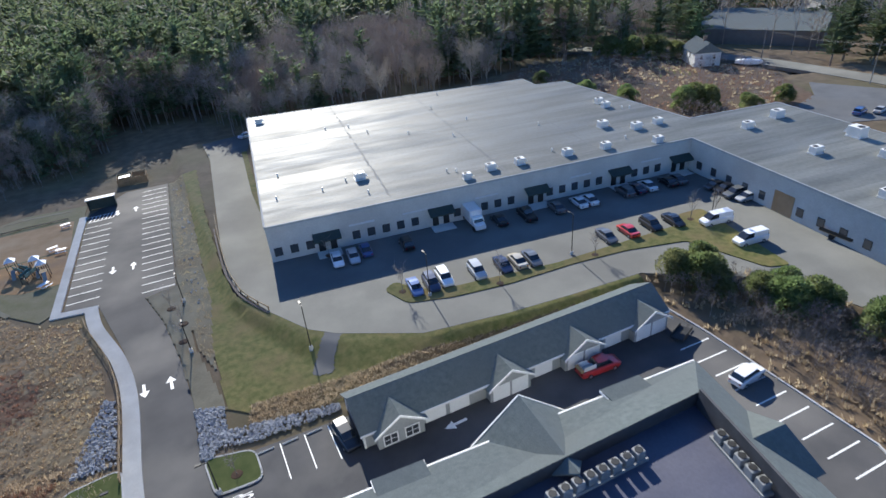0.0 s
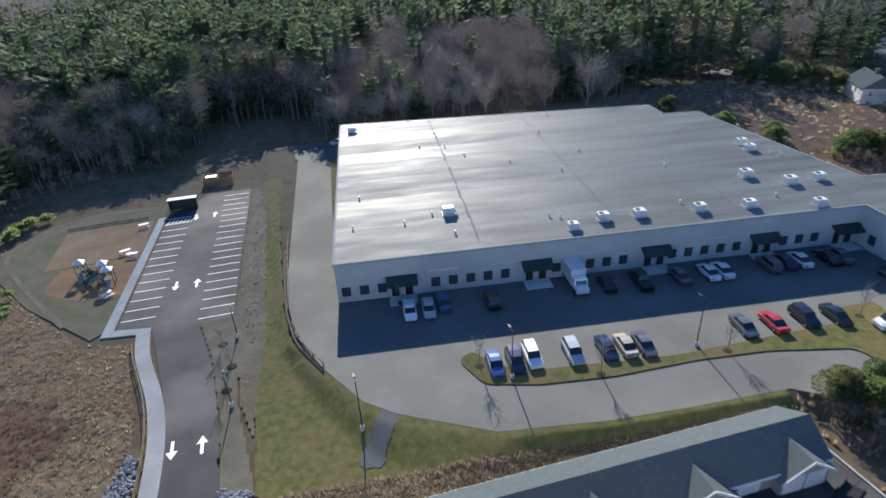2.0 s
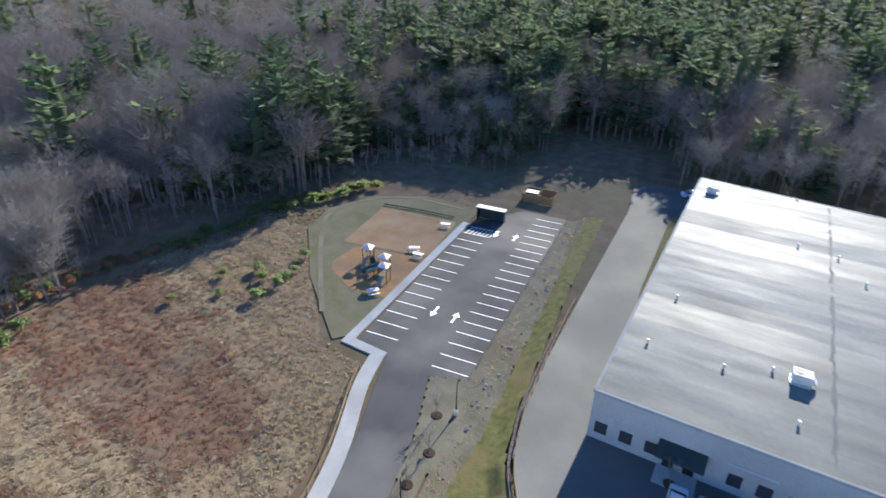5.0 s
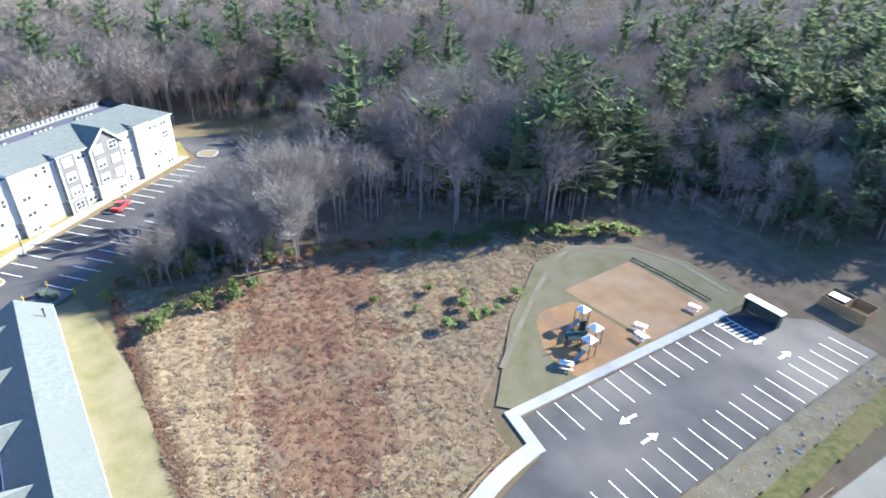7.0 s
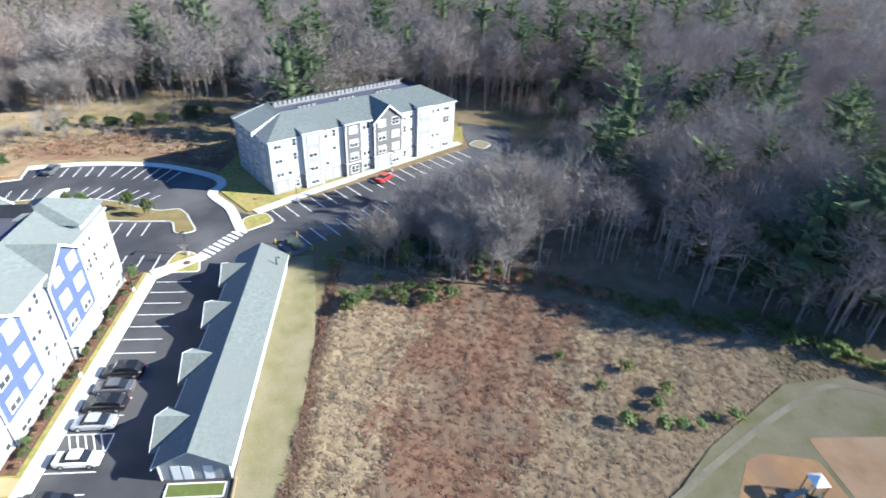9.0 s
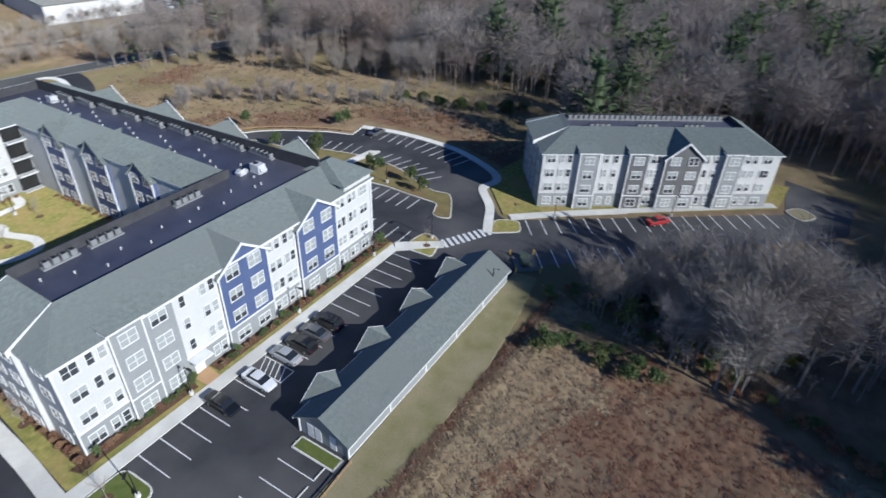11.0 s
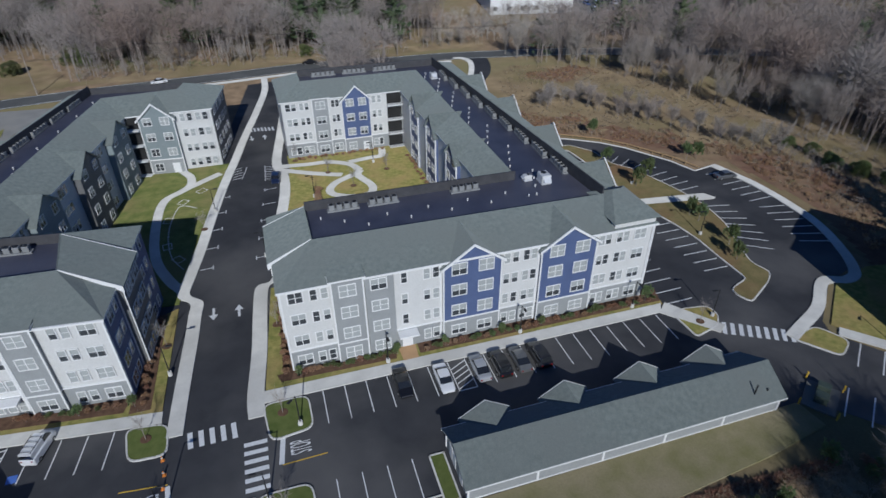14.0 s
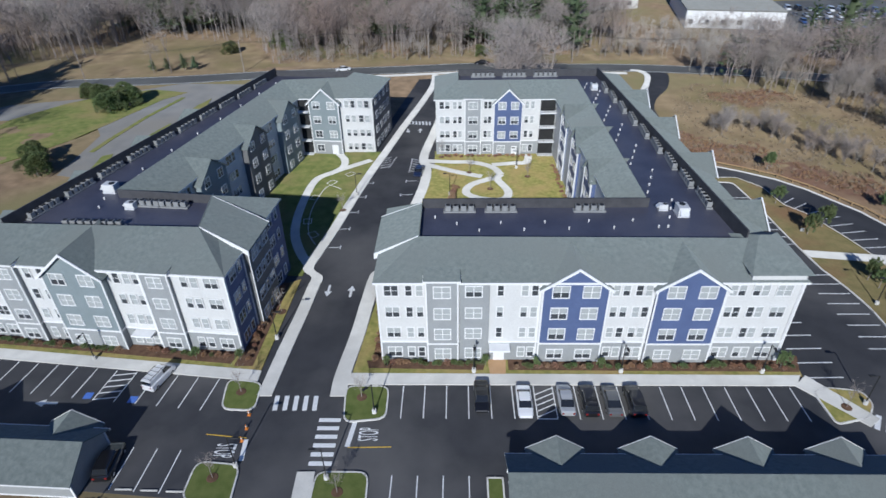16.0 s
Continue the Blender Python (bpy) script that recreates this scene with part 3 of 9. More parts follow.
def kerbed(name, pts, material, label, category, top=0.14):
    """A raised bed or lawn within its own kerb stones."""
    slab(name, pts, -0.1, top, material, label, category)
    bm = bmesh.new()
    ring = pts + [pts[0]]
    for a, b in zip(ring, ring[1:]):
        d = Vector((b[0] - a[0], b[1] - a[1]))
        if d.length < 0.05:
            continue
        n = Vector((-d.y, d.x)).normalized() * 0.09
        e = d.normalized() * 0.05
        prism(bm, [(a[0] - e.x + n.x, a[1] - e.y + n.y), (b[0] + e.x + n.x, b[1] + e.y + n.y), (b[0] + e.x - n.x, b[1] + e.y - n.y), (a[0] - e.x - n.x, a[1] - e.y - n.y)], -0.1, top + 0.03)
    tagged(new("kerb", mesh_of("kerb", bm, M["kerb"])), "pale stone kerb edging the " + category, "kerb", "", "structure")


slab("pavement", beside(ROAD_W, 1.8), -0.1, 0.15, "concrete", "pale concrete pavement along the drive", "pavement")
slab("pavement", beside(ROAD_E, -2.0), -0.1, 0.15, "concrete", "pale concrete pavement along the drive", "pavement")
slab("pavement", [(-19.6, 36.2), (-75.8, 36.4), (-74.6, 38.1), (-19.4, 38.1)], -0.1, 0.155, "concrete", "pale concrete pavement before the white apartment house", "pavement")
slab("pavement", [(-76.4, 36.4), (-74.4, 38.1), (-79.8, 44.3), (-81.4, 43.2)], -0.1, 0.16, "concrete", "pale concrete ramp to the crossing", "pavement")
slab("pavement", [(-8.4, 37.6), (33.0, 33.0), (33.0, 31.2), (-8.4, 35.8)], -0.1, 0.155, "concrete", "pale concrete pavement before the blue-grey apartment house", "pavement")
NEW_WALK = smooth_line([(-17.3, 50.6), (-17.4, 57), (-17.0, 70.5), (-18.0, 80), (-20.6, 90), (-21.3, 96.4)])
slab("pavement", ribbon(NEW_WALK, 1.9), -0.1, 0.16, "concrete", "white new concrete pavement along the drive", "pavement")
slab("pavement", [(-20.4, 95.6), (-20.2, 97), (-25.6, 98.2), (-22.0, 137.4), (-23.4, 137.6), (-27.1, 97)], -0.1, 0.155, "concrete", "white new concrete pavement beside the parking bays", "pavement")
slab("lawn", [(-20, 36.3), (-76, 36.5), (-76.5, 33.6), (-22, 33.6)], -0.1, 0.12, "lawn", "narrow lawn before the white apartment house", "lawn")
slab("flower_bed", [(-21.6, 34), (-22, 35.3), (-36.6, 35.6), (-37.2, 33)], -0.1, 0.16, "mulch", "bark-mulched planting bed along the white wall", "flower bed")
slab("flower_bed", [(-39.8, 33), (-39.8, 35.6), (-76, 35.8), (-77, 33)], -0.1, 0.16, "mulch", "bark-mulched planting bed along the white wall", "flower bed")
slab("pavement", [(-37.4, 36.3), (-37.2, 33), (-39.6, 33), (-39.4, 36.3)], -0.1, 0.158, "sand", "tan concrete path to the entrance", "pavement")
slab("lawn", [(-20.1, 35.9), (-23.9, 35.9), (-24.2, 15), (-22.0, 15.2)], -0.1, 0.125, "lawn", "lawn strip between pavement and white end wall", "lawn")
slab("flower_bed", [(-22.3, 35), (-24.0, 35), (-24.0, 16), (-23.0, 16)], -0.1, 0.165, "mulch", "bark-mulched bed along the white end wall", "flower bed")
slab("lawn", [(-23.4, 14), (-56, 17), (-56, -34), (-28.5, -33), (-28.6, -26), (-25, -5)], -0.1, 0.12, "lawn", "yellow-green courtyard lawn among concrete paths", "lawn")
slab("lawn", [(-8.3, 35.8), (-4.6, 35.4), (-5.5, 18), (-9.0, 16)], -0.1, 0.12, "lawn", "lawn strip between pavement and grey end wall", "lawn")
slab("flower_bed", [(-7.0, 35), (-4.6, 35), (-5.5, 17), (-7.6, 17)], -0.1, 0.16, "mulch", "bark-mulched bed along the grey end wall", "flower bed")
slab("lawn", [(-8.2, 35.9), (33, 31.2), (33, 26), (-8, 31)], -0.1, 0.12, "lawn", "narrow lawn before the blue-grey apartment house", "lawn")
slab("flower_bed", [(-4.0, 34.6), (31, 30.6), (31, 27), (-5, 31)], -0.1, 0.16, "mulch", "bark-mulched planting bed along the blue-grey wall", "flower bed")
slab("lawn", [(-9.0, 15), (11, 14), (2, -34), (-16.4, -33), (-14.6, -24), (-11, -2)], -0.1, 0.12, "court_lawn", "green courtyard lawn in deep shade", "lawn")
for path in ([(-27, -28), (-32, -27.3), (-37, -27), (-41, -24.5), (-42.5, -21)], [(-41, -25.7), (-45.5, -26.5), (-48.4, -27), (-49.3, -31)],
             [(-27, -26), (-33, -22.5), (-38.6, -20)], [(-40.8, -19.3), (-36.5, -16.5), (-35.2, -12.9), (-38.1, -10.3), (-42.3, -10.1), (-43.5, -13.4), (-41.7, -18.7), (-42.5, -21)]):
    slab("pavement", ribbon(smooth_line(path), 1.6), -0.1, 0.15, "concrete", "winding pale concrete courtyard path", "pavement")
for path in ([(-14.6, -28.5), (-11, -25.6), (-7.5, -22.6), (-4.2, -18.3), (-3.8, -7), (-4.8, 2), (-7.2, 8.4), (-9.4, 12)], [(-6.6, -21.6), (-8.8, -24.6), (-8.8, -28.4), (-7.0, -32)]):
    slab("pavement", ribbon(smooth_line(path), 1.6), -0.1, 0.15, "concrete", "winding pale concrete courtyard path", "pavement")


def rounded(pts, r=1.2, n=4):
    """The outline with its corners rounded."""
    out = []
    for i, p in enumerate(pts):
        a, b = Vector(pts[i - 1]), Vector(pts[(i + 1) % len(pts)])
        q = Vector(p)
        u, v = (a - q), (b - q)
        k = min(r, u.length * 0.45, v.length * 0.45)
        s, e = q + u.normalized() * k, q + v.normalized() * k
        for j in range(n + 1):
            t = j / n
            out.append(tuple((1 - t) ** 2 * s + 2 * t * (1 - t) * q + t * t * e))
    return out


kerbed("lawn", rounded([(-19.6, 38.4), (-24.9, 38.4), (-25.0, 43.4), (-20.2, 44.0)]), "turf", "small kerbed lawn island beside the crossing", "lawn island")
kerbed("lawn", rounded([(-9.1, 37.9), (-4.6, 37.3), (-5.3, 42.1), (-9.3, 42.3)]), "turf", "small kerbed lawn island beside the crossing", "lawn island")
kerbed("lawn", rounded([(-18.4, 50.6), (-23.9, 50.6), (-24.2, 58.5), (-18.4, 59)]), "turf", "small kerbed lawn island beside the drive", "lawn island")
kerbed("lawn", rounded([(-5.2, 49.4), (-10.0, 49.8), (-10.4, 55.4), (-5.2, 53.9)]), "turf", "small kerbed lawn island with young tree", "lawn island")
kerbed("lawn", rounded([(-76, 39.0), (-78, 38.4), (-81.8, 39), (-82, 41), (-80.4, 43), (-76.2, 44)], 0.8), "lawn", "small kerbed lawn island by the crossing", "lawn island")
kerbed("lawn", rounded([(-84, -17.4), (-88.6, -16.6), (-89.4, -8.0), (-89.6, 0.2), (-89.9, 7.1), (-90.4, 13.2), (-91.6, 18.3), (-92.2, 23.0), (-92.0, 28.5), (-92.0, 35.2), (-88.0, 36.7), (-87.7, 38.2), (-88.6, 40.2), (-94.6, 36.9), (-96.7, 35.0), (-95.8, 32.0),
                        (-97.4, 27.0), (-99.3, 23.3), (-100.4, 19.4), (-100.9, 15.7), (-101.0, 12.2), (-100.3, 7.9), (-99.6, 4.8), (-98.4, 0.7), (-97.0, -3.9), (-94.3, -7.6), (-93.6, -14.4), (-90.2, -19.1), (-84, -19)], 0.9), "island_grass", "long kerbed island of olive and russet grass between parking rows", "lawn island")
kerbed("lawn", rounded([(-88, 48.2), (-91.7, 53), (-95, 51), (-93, 47.2)], 1.2), "lawn", "small kerbed lawn corner by the crossing", "lawn island")
kerbed("lawn", rounded([(-127.5, 92), (-131, 94.5), (-128.5, 98), (-125, 95.4)], 1.5), "thin_lawn", "small kerbed lawn island", "lawn island")
kerbed("lawn", rounded([(34.6, 38.9), (37.2, 39.0), (38.4, 36.0), (36.6, 33.6), (33.6, 34.0)], 1.0), "thin_lawn", "small kerbed island of dry grass by the parking bays", "lawn island")
slab("kerb", ribbon([(50.0, 48.5), (50.2, 41.3), (49.3, 20.0), (46.8, 14.0)], 0.22), -0.1, 0.15, "kerb", "pale stone kerb between the wide bays and the bank", "kerb")
slab("pavement", [(-90.0, 8.1), (-103.8, 9.9), (-105.0, 12.0), (-104.2, 12.3), (-90.3, 10.2)], -0.1, 0.18, "concrete", "concrete path across the lawn island", "pavement")
slab("lawn", [(-95.5, 47.5), (-97, 51), (-128, 91), (-140, 92), (-122, 40), (-112, 38.4), (-104, 40.4)], -0.1, 0.1, "lawn", "lawn round the far apartment house", "lawn")
slab("pavement", ribbon([(-95.3, 49), (-99.3, 53.4), (-104.7, 59.7), (-112, 68.8), (-129, 90.2)], 1.8), -0.1, 0.14, "concrete", "pale concrete pavement before the far apartment house", "pavement")
slab("pavement", ribbon(smooth_line([(-88.2, 48), (-91.5, 46.5), (-96.8, 44), (-102.5, 39.4), (-106.2, 40.2), (-109.2, 39), (-112.4, 34), (-115.6, 25.6), (-116.4, 17.4), (-116.2, 10), (-115.2, 4.6), (-114, -0.2)]), 1.7), -0.1, 0.15, "concrete",
     "pale concrete pavement curving round the car park", "pavement")
RIM = [(-82, -28.6), (-87.2, -24.9), (-92.5, -21.8), (-97.6, -18.2), (-101.5, -13.8), (-104.5, -8.7), (-106.8, -4.9), (-108.8, 1.0), (-113.8, 0.0)]
slab("kerb", ribbon(RIM, 0.3), -0.1, 0.15, "kerb", "pale stone kerb round the car park's rim", "kerb")
slab("lawn", [(-37.6, 57.6), (-80, 57.3), (-80.5, 61), (-71.5, 62.4), (-58.9, 63.6), (-38.1, 63.2), (-26, 58.6), (-30, 57.6)], -0.1, 0.09, "thin_lawn", "thin seeded lawn behind the garages", "lawn")
drape("lawn", [(-6.6, 62), (-6.2, 77), (-4.6, 88), (-4.0, 100), (-1.5, 146), (1.8, 147), (-0.2, 120), (-1.4, 93), (-1.0, 84.4), (2.8, 77.6), (6.8, 70.2), (9.8, 66.9), (19.2, 61), (30.6, 58), (51.6, 55.4), (51, 51.2), (6, 55.6), (-3, 58)],
      "lawn", 0.1, "sloping mown lawn below the warehouse yard", "lawn")
drape("verge", [(-8.6, 96), (-8.2, 76), (-6.6, 62), (-10, 63), (-10.4, 75), (-11.5, 86), (-13.4, 95)], "sandy", 0.09, "bare sandy verge beside the drive", "verge")
drape("verge", [(-8.6, 96), (-8.0, 76), (-6.6, 70), (-6.0, 77), (-4.4, 88), (-4.0, 100), (-1.4, 146), (-5, 146)], "sandy", 0.11, "rough stony verge beside the parking bays", "verge")
drape("bank", [(-5, 57.4), (5.8, 55.8), (30, 53.6), (49, 51.4), (50.4, 53.4), (30, 55.6), (16, 58), (6, 59.6), (-4, 61)], "meadow", 0.13, "strip of dry unmown grass behind the garages", "grass")
drape("path", rounded([(8.0, 68.2), (9.8, 66.6), (7.0, 62.6), (6.4, 60.8), (3.8, 61.6), (4.4, 63.2)], 0.8), "drive", 0.16, "short worn asphalt path stub on the lawn", "path", 0.25)
kerbed_top = ZP + 0.14
slab("lawn_island", rounded([(18.5, 72.4), (20.8, 73.6), (22.6, 70), (26, 67.6), (44, 63.8), (54, 63.0), (67.6, 61.8), (70, 64.5), (75.1, 63.8), (73.7, 58.1), (70.5, 44), (67.3, 45.5), (64.3, 57.4), (54.7, 60.6), (45.8, 62.2), (34.8, 63.2), (26.1, 65.0), (20, 67.4)], 1.0),
     1.0, kerbed_top, "lawn", "long kerbed lawn island in the warehouse yard", "lawn island")
slab("lawn", [(8.2, 98), (10, 124), (13.6, 152), (14.8, 152), (11.3, 124), (9, 98)], 1.0, ZP + 0.1, "lawn", "narrow grass strip along the warehouse", "lawn")
slab("playground_surface", rounded([(-24.8, 122.6), (-40.6, 121.9), (-40.2, 137.6), (-24.4, 136.9)], 0.8), -0.1, 0.12, "sand", "tan sand surface of the play area", "sand")
slab("playground_surface", rounded([(-25.4, 108.6), (-32, 108.8), (-37.9, 113.0), (-38.8, 115.4), (-37.6, 121.3), (-25.2, 122.0)], 0.8), -0.1, 0.12, "chips", "orange wood-chip surface under the climbing frame", "wood chips")
slab("path", ribbon(smooth_line([(-33, 102), (-39, 111.5), (-45, 122), (-48.5, 131), (-44, 140), (-36, 144), (-25, 143)]), 0.8), -0.1, 0.13, "sandy", "worn earth path round the play area", "path")
slab("verge", [(-26, 99), (-28.5, 97), (-40, 110), (-49, 124), (-50, 133), (-44, 142), (-34, 146), (-22, 144), (-22.5, 137.6), (-25.8, 98)], -0.1, 0.1, "thin_lawn", "pale seeded ground round the play area", "verge")


# ---- painted lines ----
def line_bar(bm, a, b, w, z):
    a, b = Vector(a), Vector(b)
    n = Vector((-(b - a).y, (b - a).x)).normalized() * w / 2
    prism(bm, [tuple(a + n), tuple(b + n), tuple(b - n), tuple(a - n)], z - 0.03, z)


def markings(name, bars, z, label, material="paint"):
    bm = bmesh.new()
    for a, b, w in bars:
        line_bar(bm, a, b, w, z)
    return tagged(new(name, mesh_of(name, bm, M[material])), label, "road marking", "", "structure")


def bays(p, q, n, d, w=0.12):
    """n + 1 lines from p to q, each of the vector d."""
    p, q, d = Vector(p), Vector(q), Vector(d)
    return [(p.lerp(q, i / n), p.lerp(q, i / n) + d, w) for i in range(n + 1)]


def arrow(c, ang, z, s=1.0):
    bm = bmesh.new()
    r = Matrix.Rotation(ang, 2)
    for o in ([(-0.18, -1.4), (0.18, -1.4), (0.18, 0.2), (-0.18, 0.2)], [(-0.62, 0.2), (0.62, 0.2), (0, 1.4)]):
        prism(bm, [tuple(Vector(c) + r @ (Vector(p) * s)) for p in o], z - 0.03, z)
    return tagged(new("arrow_marking", mesh_of("arrow_marking", bm, M["paint"])), "white painted lane arrow on asphalt", "road marking", "", "structure")


markings("parking_bay_lines", bays((-26.7, 38.2), (-42.6, 38.2), 6, (0, 5.1)) + bays((-44.9, 38.2), (-73.6, 38.4), 11, (0, 5.1)), 0.012, "white parking bay lines before the white house")
markings("hatched_bay", [((-42.7, 39.6 + k * 0.85), (-44.85, 38.5 + k * 0.85), 0.14) for k in range(5)] + [((-42.6, 43.3), (-44.9, 43.3), 0.14)], 0.014, "white hatching between accessible bays")
markings("parking_bay_lines", bays((-3.4, 37.2), (7.6, 36.0), 4, (0.6, 5.0)) + bays((10.3, 35.7), (32.4, 33.2), 8, (0.6, 5.0)), 0.012, "white parking bay lines before the blue-grey house")
markings("hatched_bay", [((7.7 + 0.1 * k, 36.2 + k * 1.0), (10.4 + 0.1 * k, 36.6 + k * 1.0), 0.16) for k in range(5)], 0.014, "white hatching between accessible bays")
markings("parking_bay_lines", bays((-26.4, 50.9), (-37.2, 50.9), 4, (0, 5.2)), 0.012, "white parking bay lines beside the garages")
markings("parking_bay_lines", bays((-2.8, 47.9), (2.6, 47.5), 2, (0.2, 5.3)), 0.012, "white parking bay lines beside the garages")
markings("parking_bay_lines", bays((44.8, 40.6), (43.6, 18.8), 8, (4.6, -0.3), 0.16), 0.012, "wide white parking bay lines beside the brush")
markings("parking_bay_lines", bays((-25.0, 100.4), (-21.9, 136.6), 13, (4.9, -0.3), 0.14), 0.012, "white parking bay lines beside the play area")
markings("parking_bay_lines", bays((-13.9, 97.0), (-10.7, 144.5), 18, (5.0, -0.3), 0.14), 0.012, "white parking bay lines beside the stony verge")
markings("parking_bay_lines", [((-81, 28.8 + 2.6 * k), (-76.4, 28.9 + 2.6 * k), 0.14) for k in range(-14, 4)], 0.03, "white parking bay lines beside the white house")
markings("parking_bay_lines", [((-89.6, -10.5 + 2.37 * k), (-85.0, -10.5 + 2.37 * k), 0.14) for k in range(8)] + [((-91.2 - 0.05 * k, 14.9 + 2.37 * k), (-86.6 - 0.08 * k, 14.9 + 2.37 * k), 0.14) for k in range(8)], 0.03, "white parking bay lines along the lawn island")
markings("parking_bay_lines", [((a, b), (c, d), 0.14) for a, b, c, d in ((-94.2, -7.8, -97.5, -10.2), (-95.6, -6.1, -98.9, -8.2), (-97.2, -4.1, -100.9, -5.7), (-98.2, -2.0, -102.2, -3.1), (-98.9, 0.2, -103.2, -0.6), (-99.5, 2.6, -103.9, 1.9), (-100.1, 4.9, -104.6, 4.4), (-100.6, 7.3, -105.0, 6.9),
         (-101.1, 14.2, -105.5, 15.2), (-101.2, 16.4, -105.4, 17.6), (-100.7, 18.6, -105.2, 20.2), (-100.3, 20.6, -104.8, 22.6), (-99.9, 22.8, -104.2, 25.1), (-98.9, 24.7, -103.3, 27.5), (-98.0, 27.0, -102.2, 29.8))], 0.03, "white parking bay lines along the lawn island")
markings("parking_bay_lines", [((-110.0 - 0.09 * k, 3.1 + 2.4 * k), (-114.4 - 0.2 * k, 2.8 + 2.4 * k), 0.14) for k in range(6)] + [((-110.4 + 0.45 * k, 17.6 + 2.3 * k), (-115.2 + 0.3 * k, 18.4 + 2.5 * k), 0.14) for k in range(6)],
         0.03, "white parking bay lines round the car park's rim")
markings("parking_bay_lines", [((-96.0 - 1.66 * k, 51.8 + 2.18 * k), (-92.0 - 1.66 * k, 54.9 + 2.18 * k), 0.14) for k in range(18)]
         + [((-83.6 - 1.66 * k, 60.6 + 2.18 * k), (-87.8 - 1.66 * k, 57.4 + 2.18 * k), 0.14) for k in range(20)], 0.03, "white parking bay lines before the far apartment house")
markings("parking_bay_ticks", [((-20.3 - 0.67 * k, 5.9 - 6.05 * k), (-22.9 - 0.6 * k, 5.7 - 6.05 * k), 0.14) for k in range(5)] + [((-20.3 - 0.67 * k, 5.3 - 6.05 * k), (-20.3 - 0.67 * k, 6.5 - 6.05 * k), 0.14) for k in range(5)]
         + [((-13.6 - 0.67 * k, 6.6 - 6.03 * k), (-11.6 - 0.8 * k, 6.8 - 6.03 * k), 0.14) for k in range(5)] + [((-13.6 - 0.67 * k, 6.0 - 6.03 * k), (-13.6 - 0.67 * k, 7.2 - 6.03 * k), 0.14) for k in range(5)], 0.012, "short white kerbside bay ticks")
markings("crossing", [((-11.5 - k * 1.18, 39.9), (-11.7 - k * 1.18, 42.2), 0.55) for k in range(5)], 0.012, "white striped pedestrian crossing")
markings("crossing", [((-17.3, 43.6 + k * 1.18), (-19.8, 43.6 + k * 1.18), 0.55) for k in range(6)], 0.012, "white striped pedestrian crossing")
markings("crossing", [((-81.7 - k * 0.95, 42.6 + k * 0.53), (-80.3 - k * 0.95, 44.6 + k * 0.53), 0.55) for k in range(9)], 0.03, "white striped pedestrian crossing")
markings("crossing", [((-20.6 - k * 0.85, -52.8 + k * 0.1), (-20.8 - k * 0.85, -50.4 + k * 0.1), 0.45) for k in range(8)], 0.012, "white striped pedestrian crossing")
markings("hatched_bay", [((-25.4, -22.5 - k * 1.2), (-23.4, -23.3 - k * 1.2), 0.14) for k in range(6)] + [((-23.3, -22.4), (-23.6, -29.6), 0.12)], 0.014, "white kerbside hatching")
markings("hatched_bay", [((-16.9, -24.6 - k * 1.2), (-18.9, -25.4 - k * 1.2), 0.14) for k in range(5)] + [((-18.8, -24.6), (-20.0, -30.4), 0.12)], 0.014, "white kerbside hatching")
EDGING = [(-10.4, -14.5), (-7.4, -16), (-6.2, -10), (-6.2, -4), (-7.2, 2), (-9.2, 6)]
slab("lawn_edging", ribbon(smooth_line(EDGING), 0.14), -0.1, 0.15, "concrete", "thin pale curved edging in the shaded lawn", "edging")
for x, y, a in ((-11.1, -21.5, 40), (-7.9, -17.6, 55), (-5.7, -11.1, 80), (-6.2, -1.9, 100), (-8.2, 2.7, 125)):
    r_ = Matrix.Rotation(radians(a), 2)
    q_ = [Vector((x, y)) + r_ @ Vector(p) for p in ((-0.9, -0.7), (0.9, -0.7), (0.9, 0.7), (-0.9, 0.7))]
    markings("lawn_edging", [(u, v, 0.12) for u, v in zip(q_, q_[1:] + q_[:1])], 0.16, "thin pale rectangular edging in the shaded lawn", "concrete")
markings("stop_line", [((-21.5, 43.9), (-21.1, 47.3), 0.55)], 0.012, "white stop line")
markings("stop_line", [((-9.6, 46.4), (-9.9, 49.2), 0.5)], 0.012, "white stop line")
markings("centre_line", [((-21.2, 47.4), (-26.0, 47.3), 0.12), ((-9.6, 46.2), (-4.9, 45.7), 0.12)], 0.013, "yellow centre line", "yellow_paint")
markings("road_edge_line", [((a[0], a[1]), (b[0], b[1]), 0.12) for a, b in zip(ribbon(PUBLIC_ROAD, 7.6)[:-1], ribbon(PUBLIC_ROAD, 7.6)[1:]) if (Vector(a) - Vector(b)).length < 60 and abs(a[0]) < 200], 0.04, "white edge line of the public road")
for c, a in (((-13.8, 18.8), 0.0), ((-17.3, 19.0), math.pi), ((-12.1, 71), 0.0), ((-15.3, 71.2), math.pi), ((-14.6, 108), -0.08), ((-17.9, 108.3), math.pi - 0.08), ((-12.6, 135.3), -0.08), ((-16.2, 135.4), math.pi - 0.08),
             ((16.3, 41.2), -math.pi / 2), ((15.2, 45.2), math.pi / 2), ((-21.5, -46), 0.1), ((-24.5, -46), math.pi)):
    arrow(c, a, 0.013)


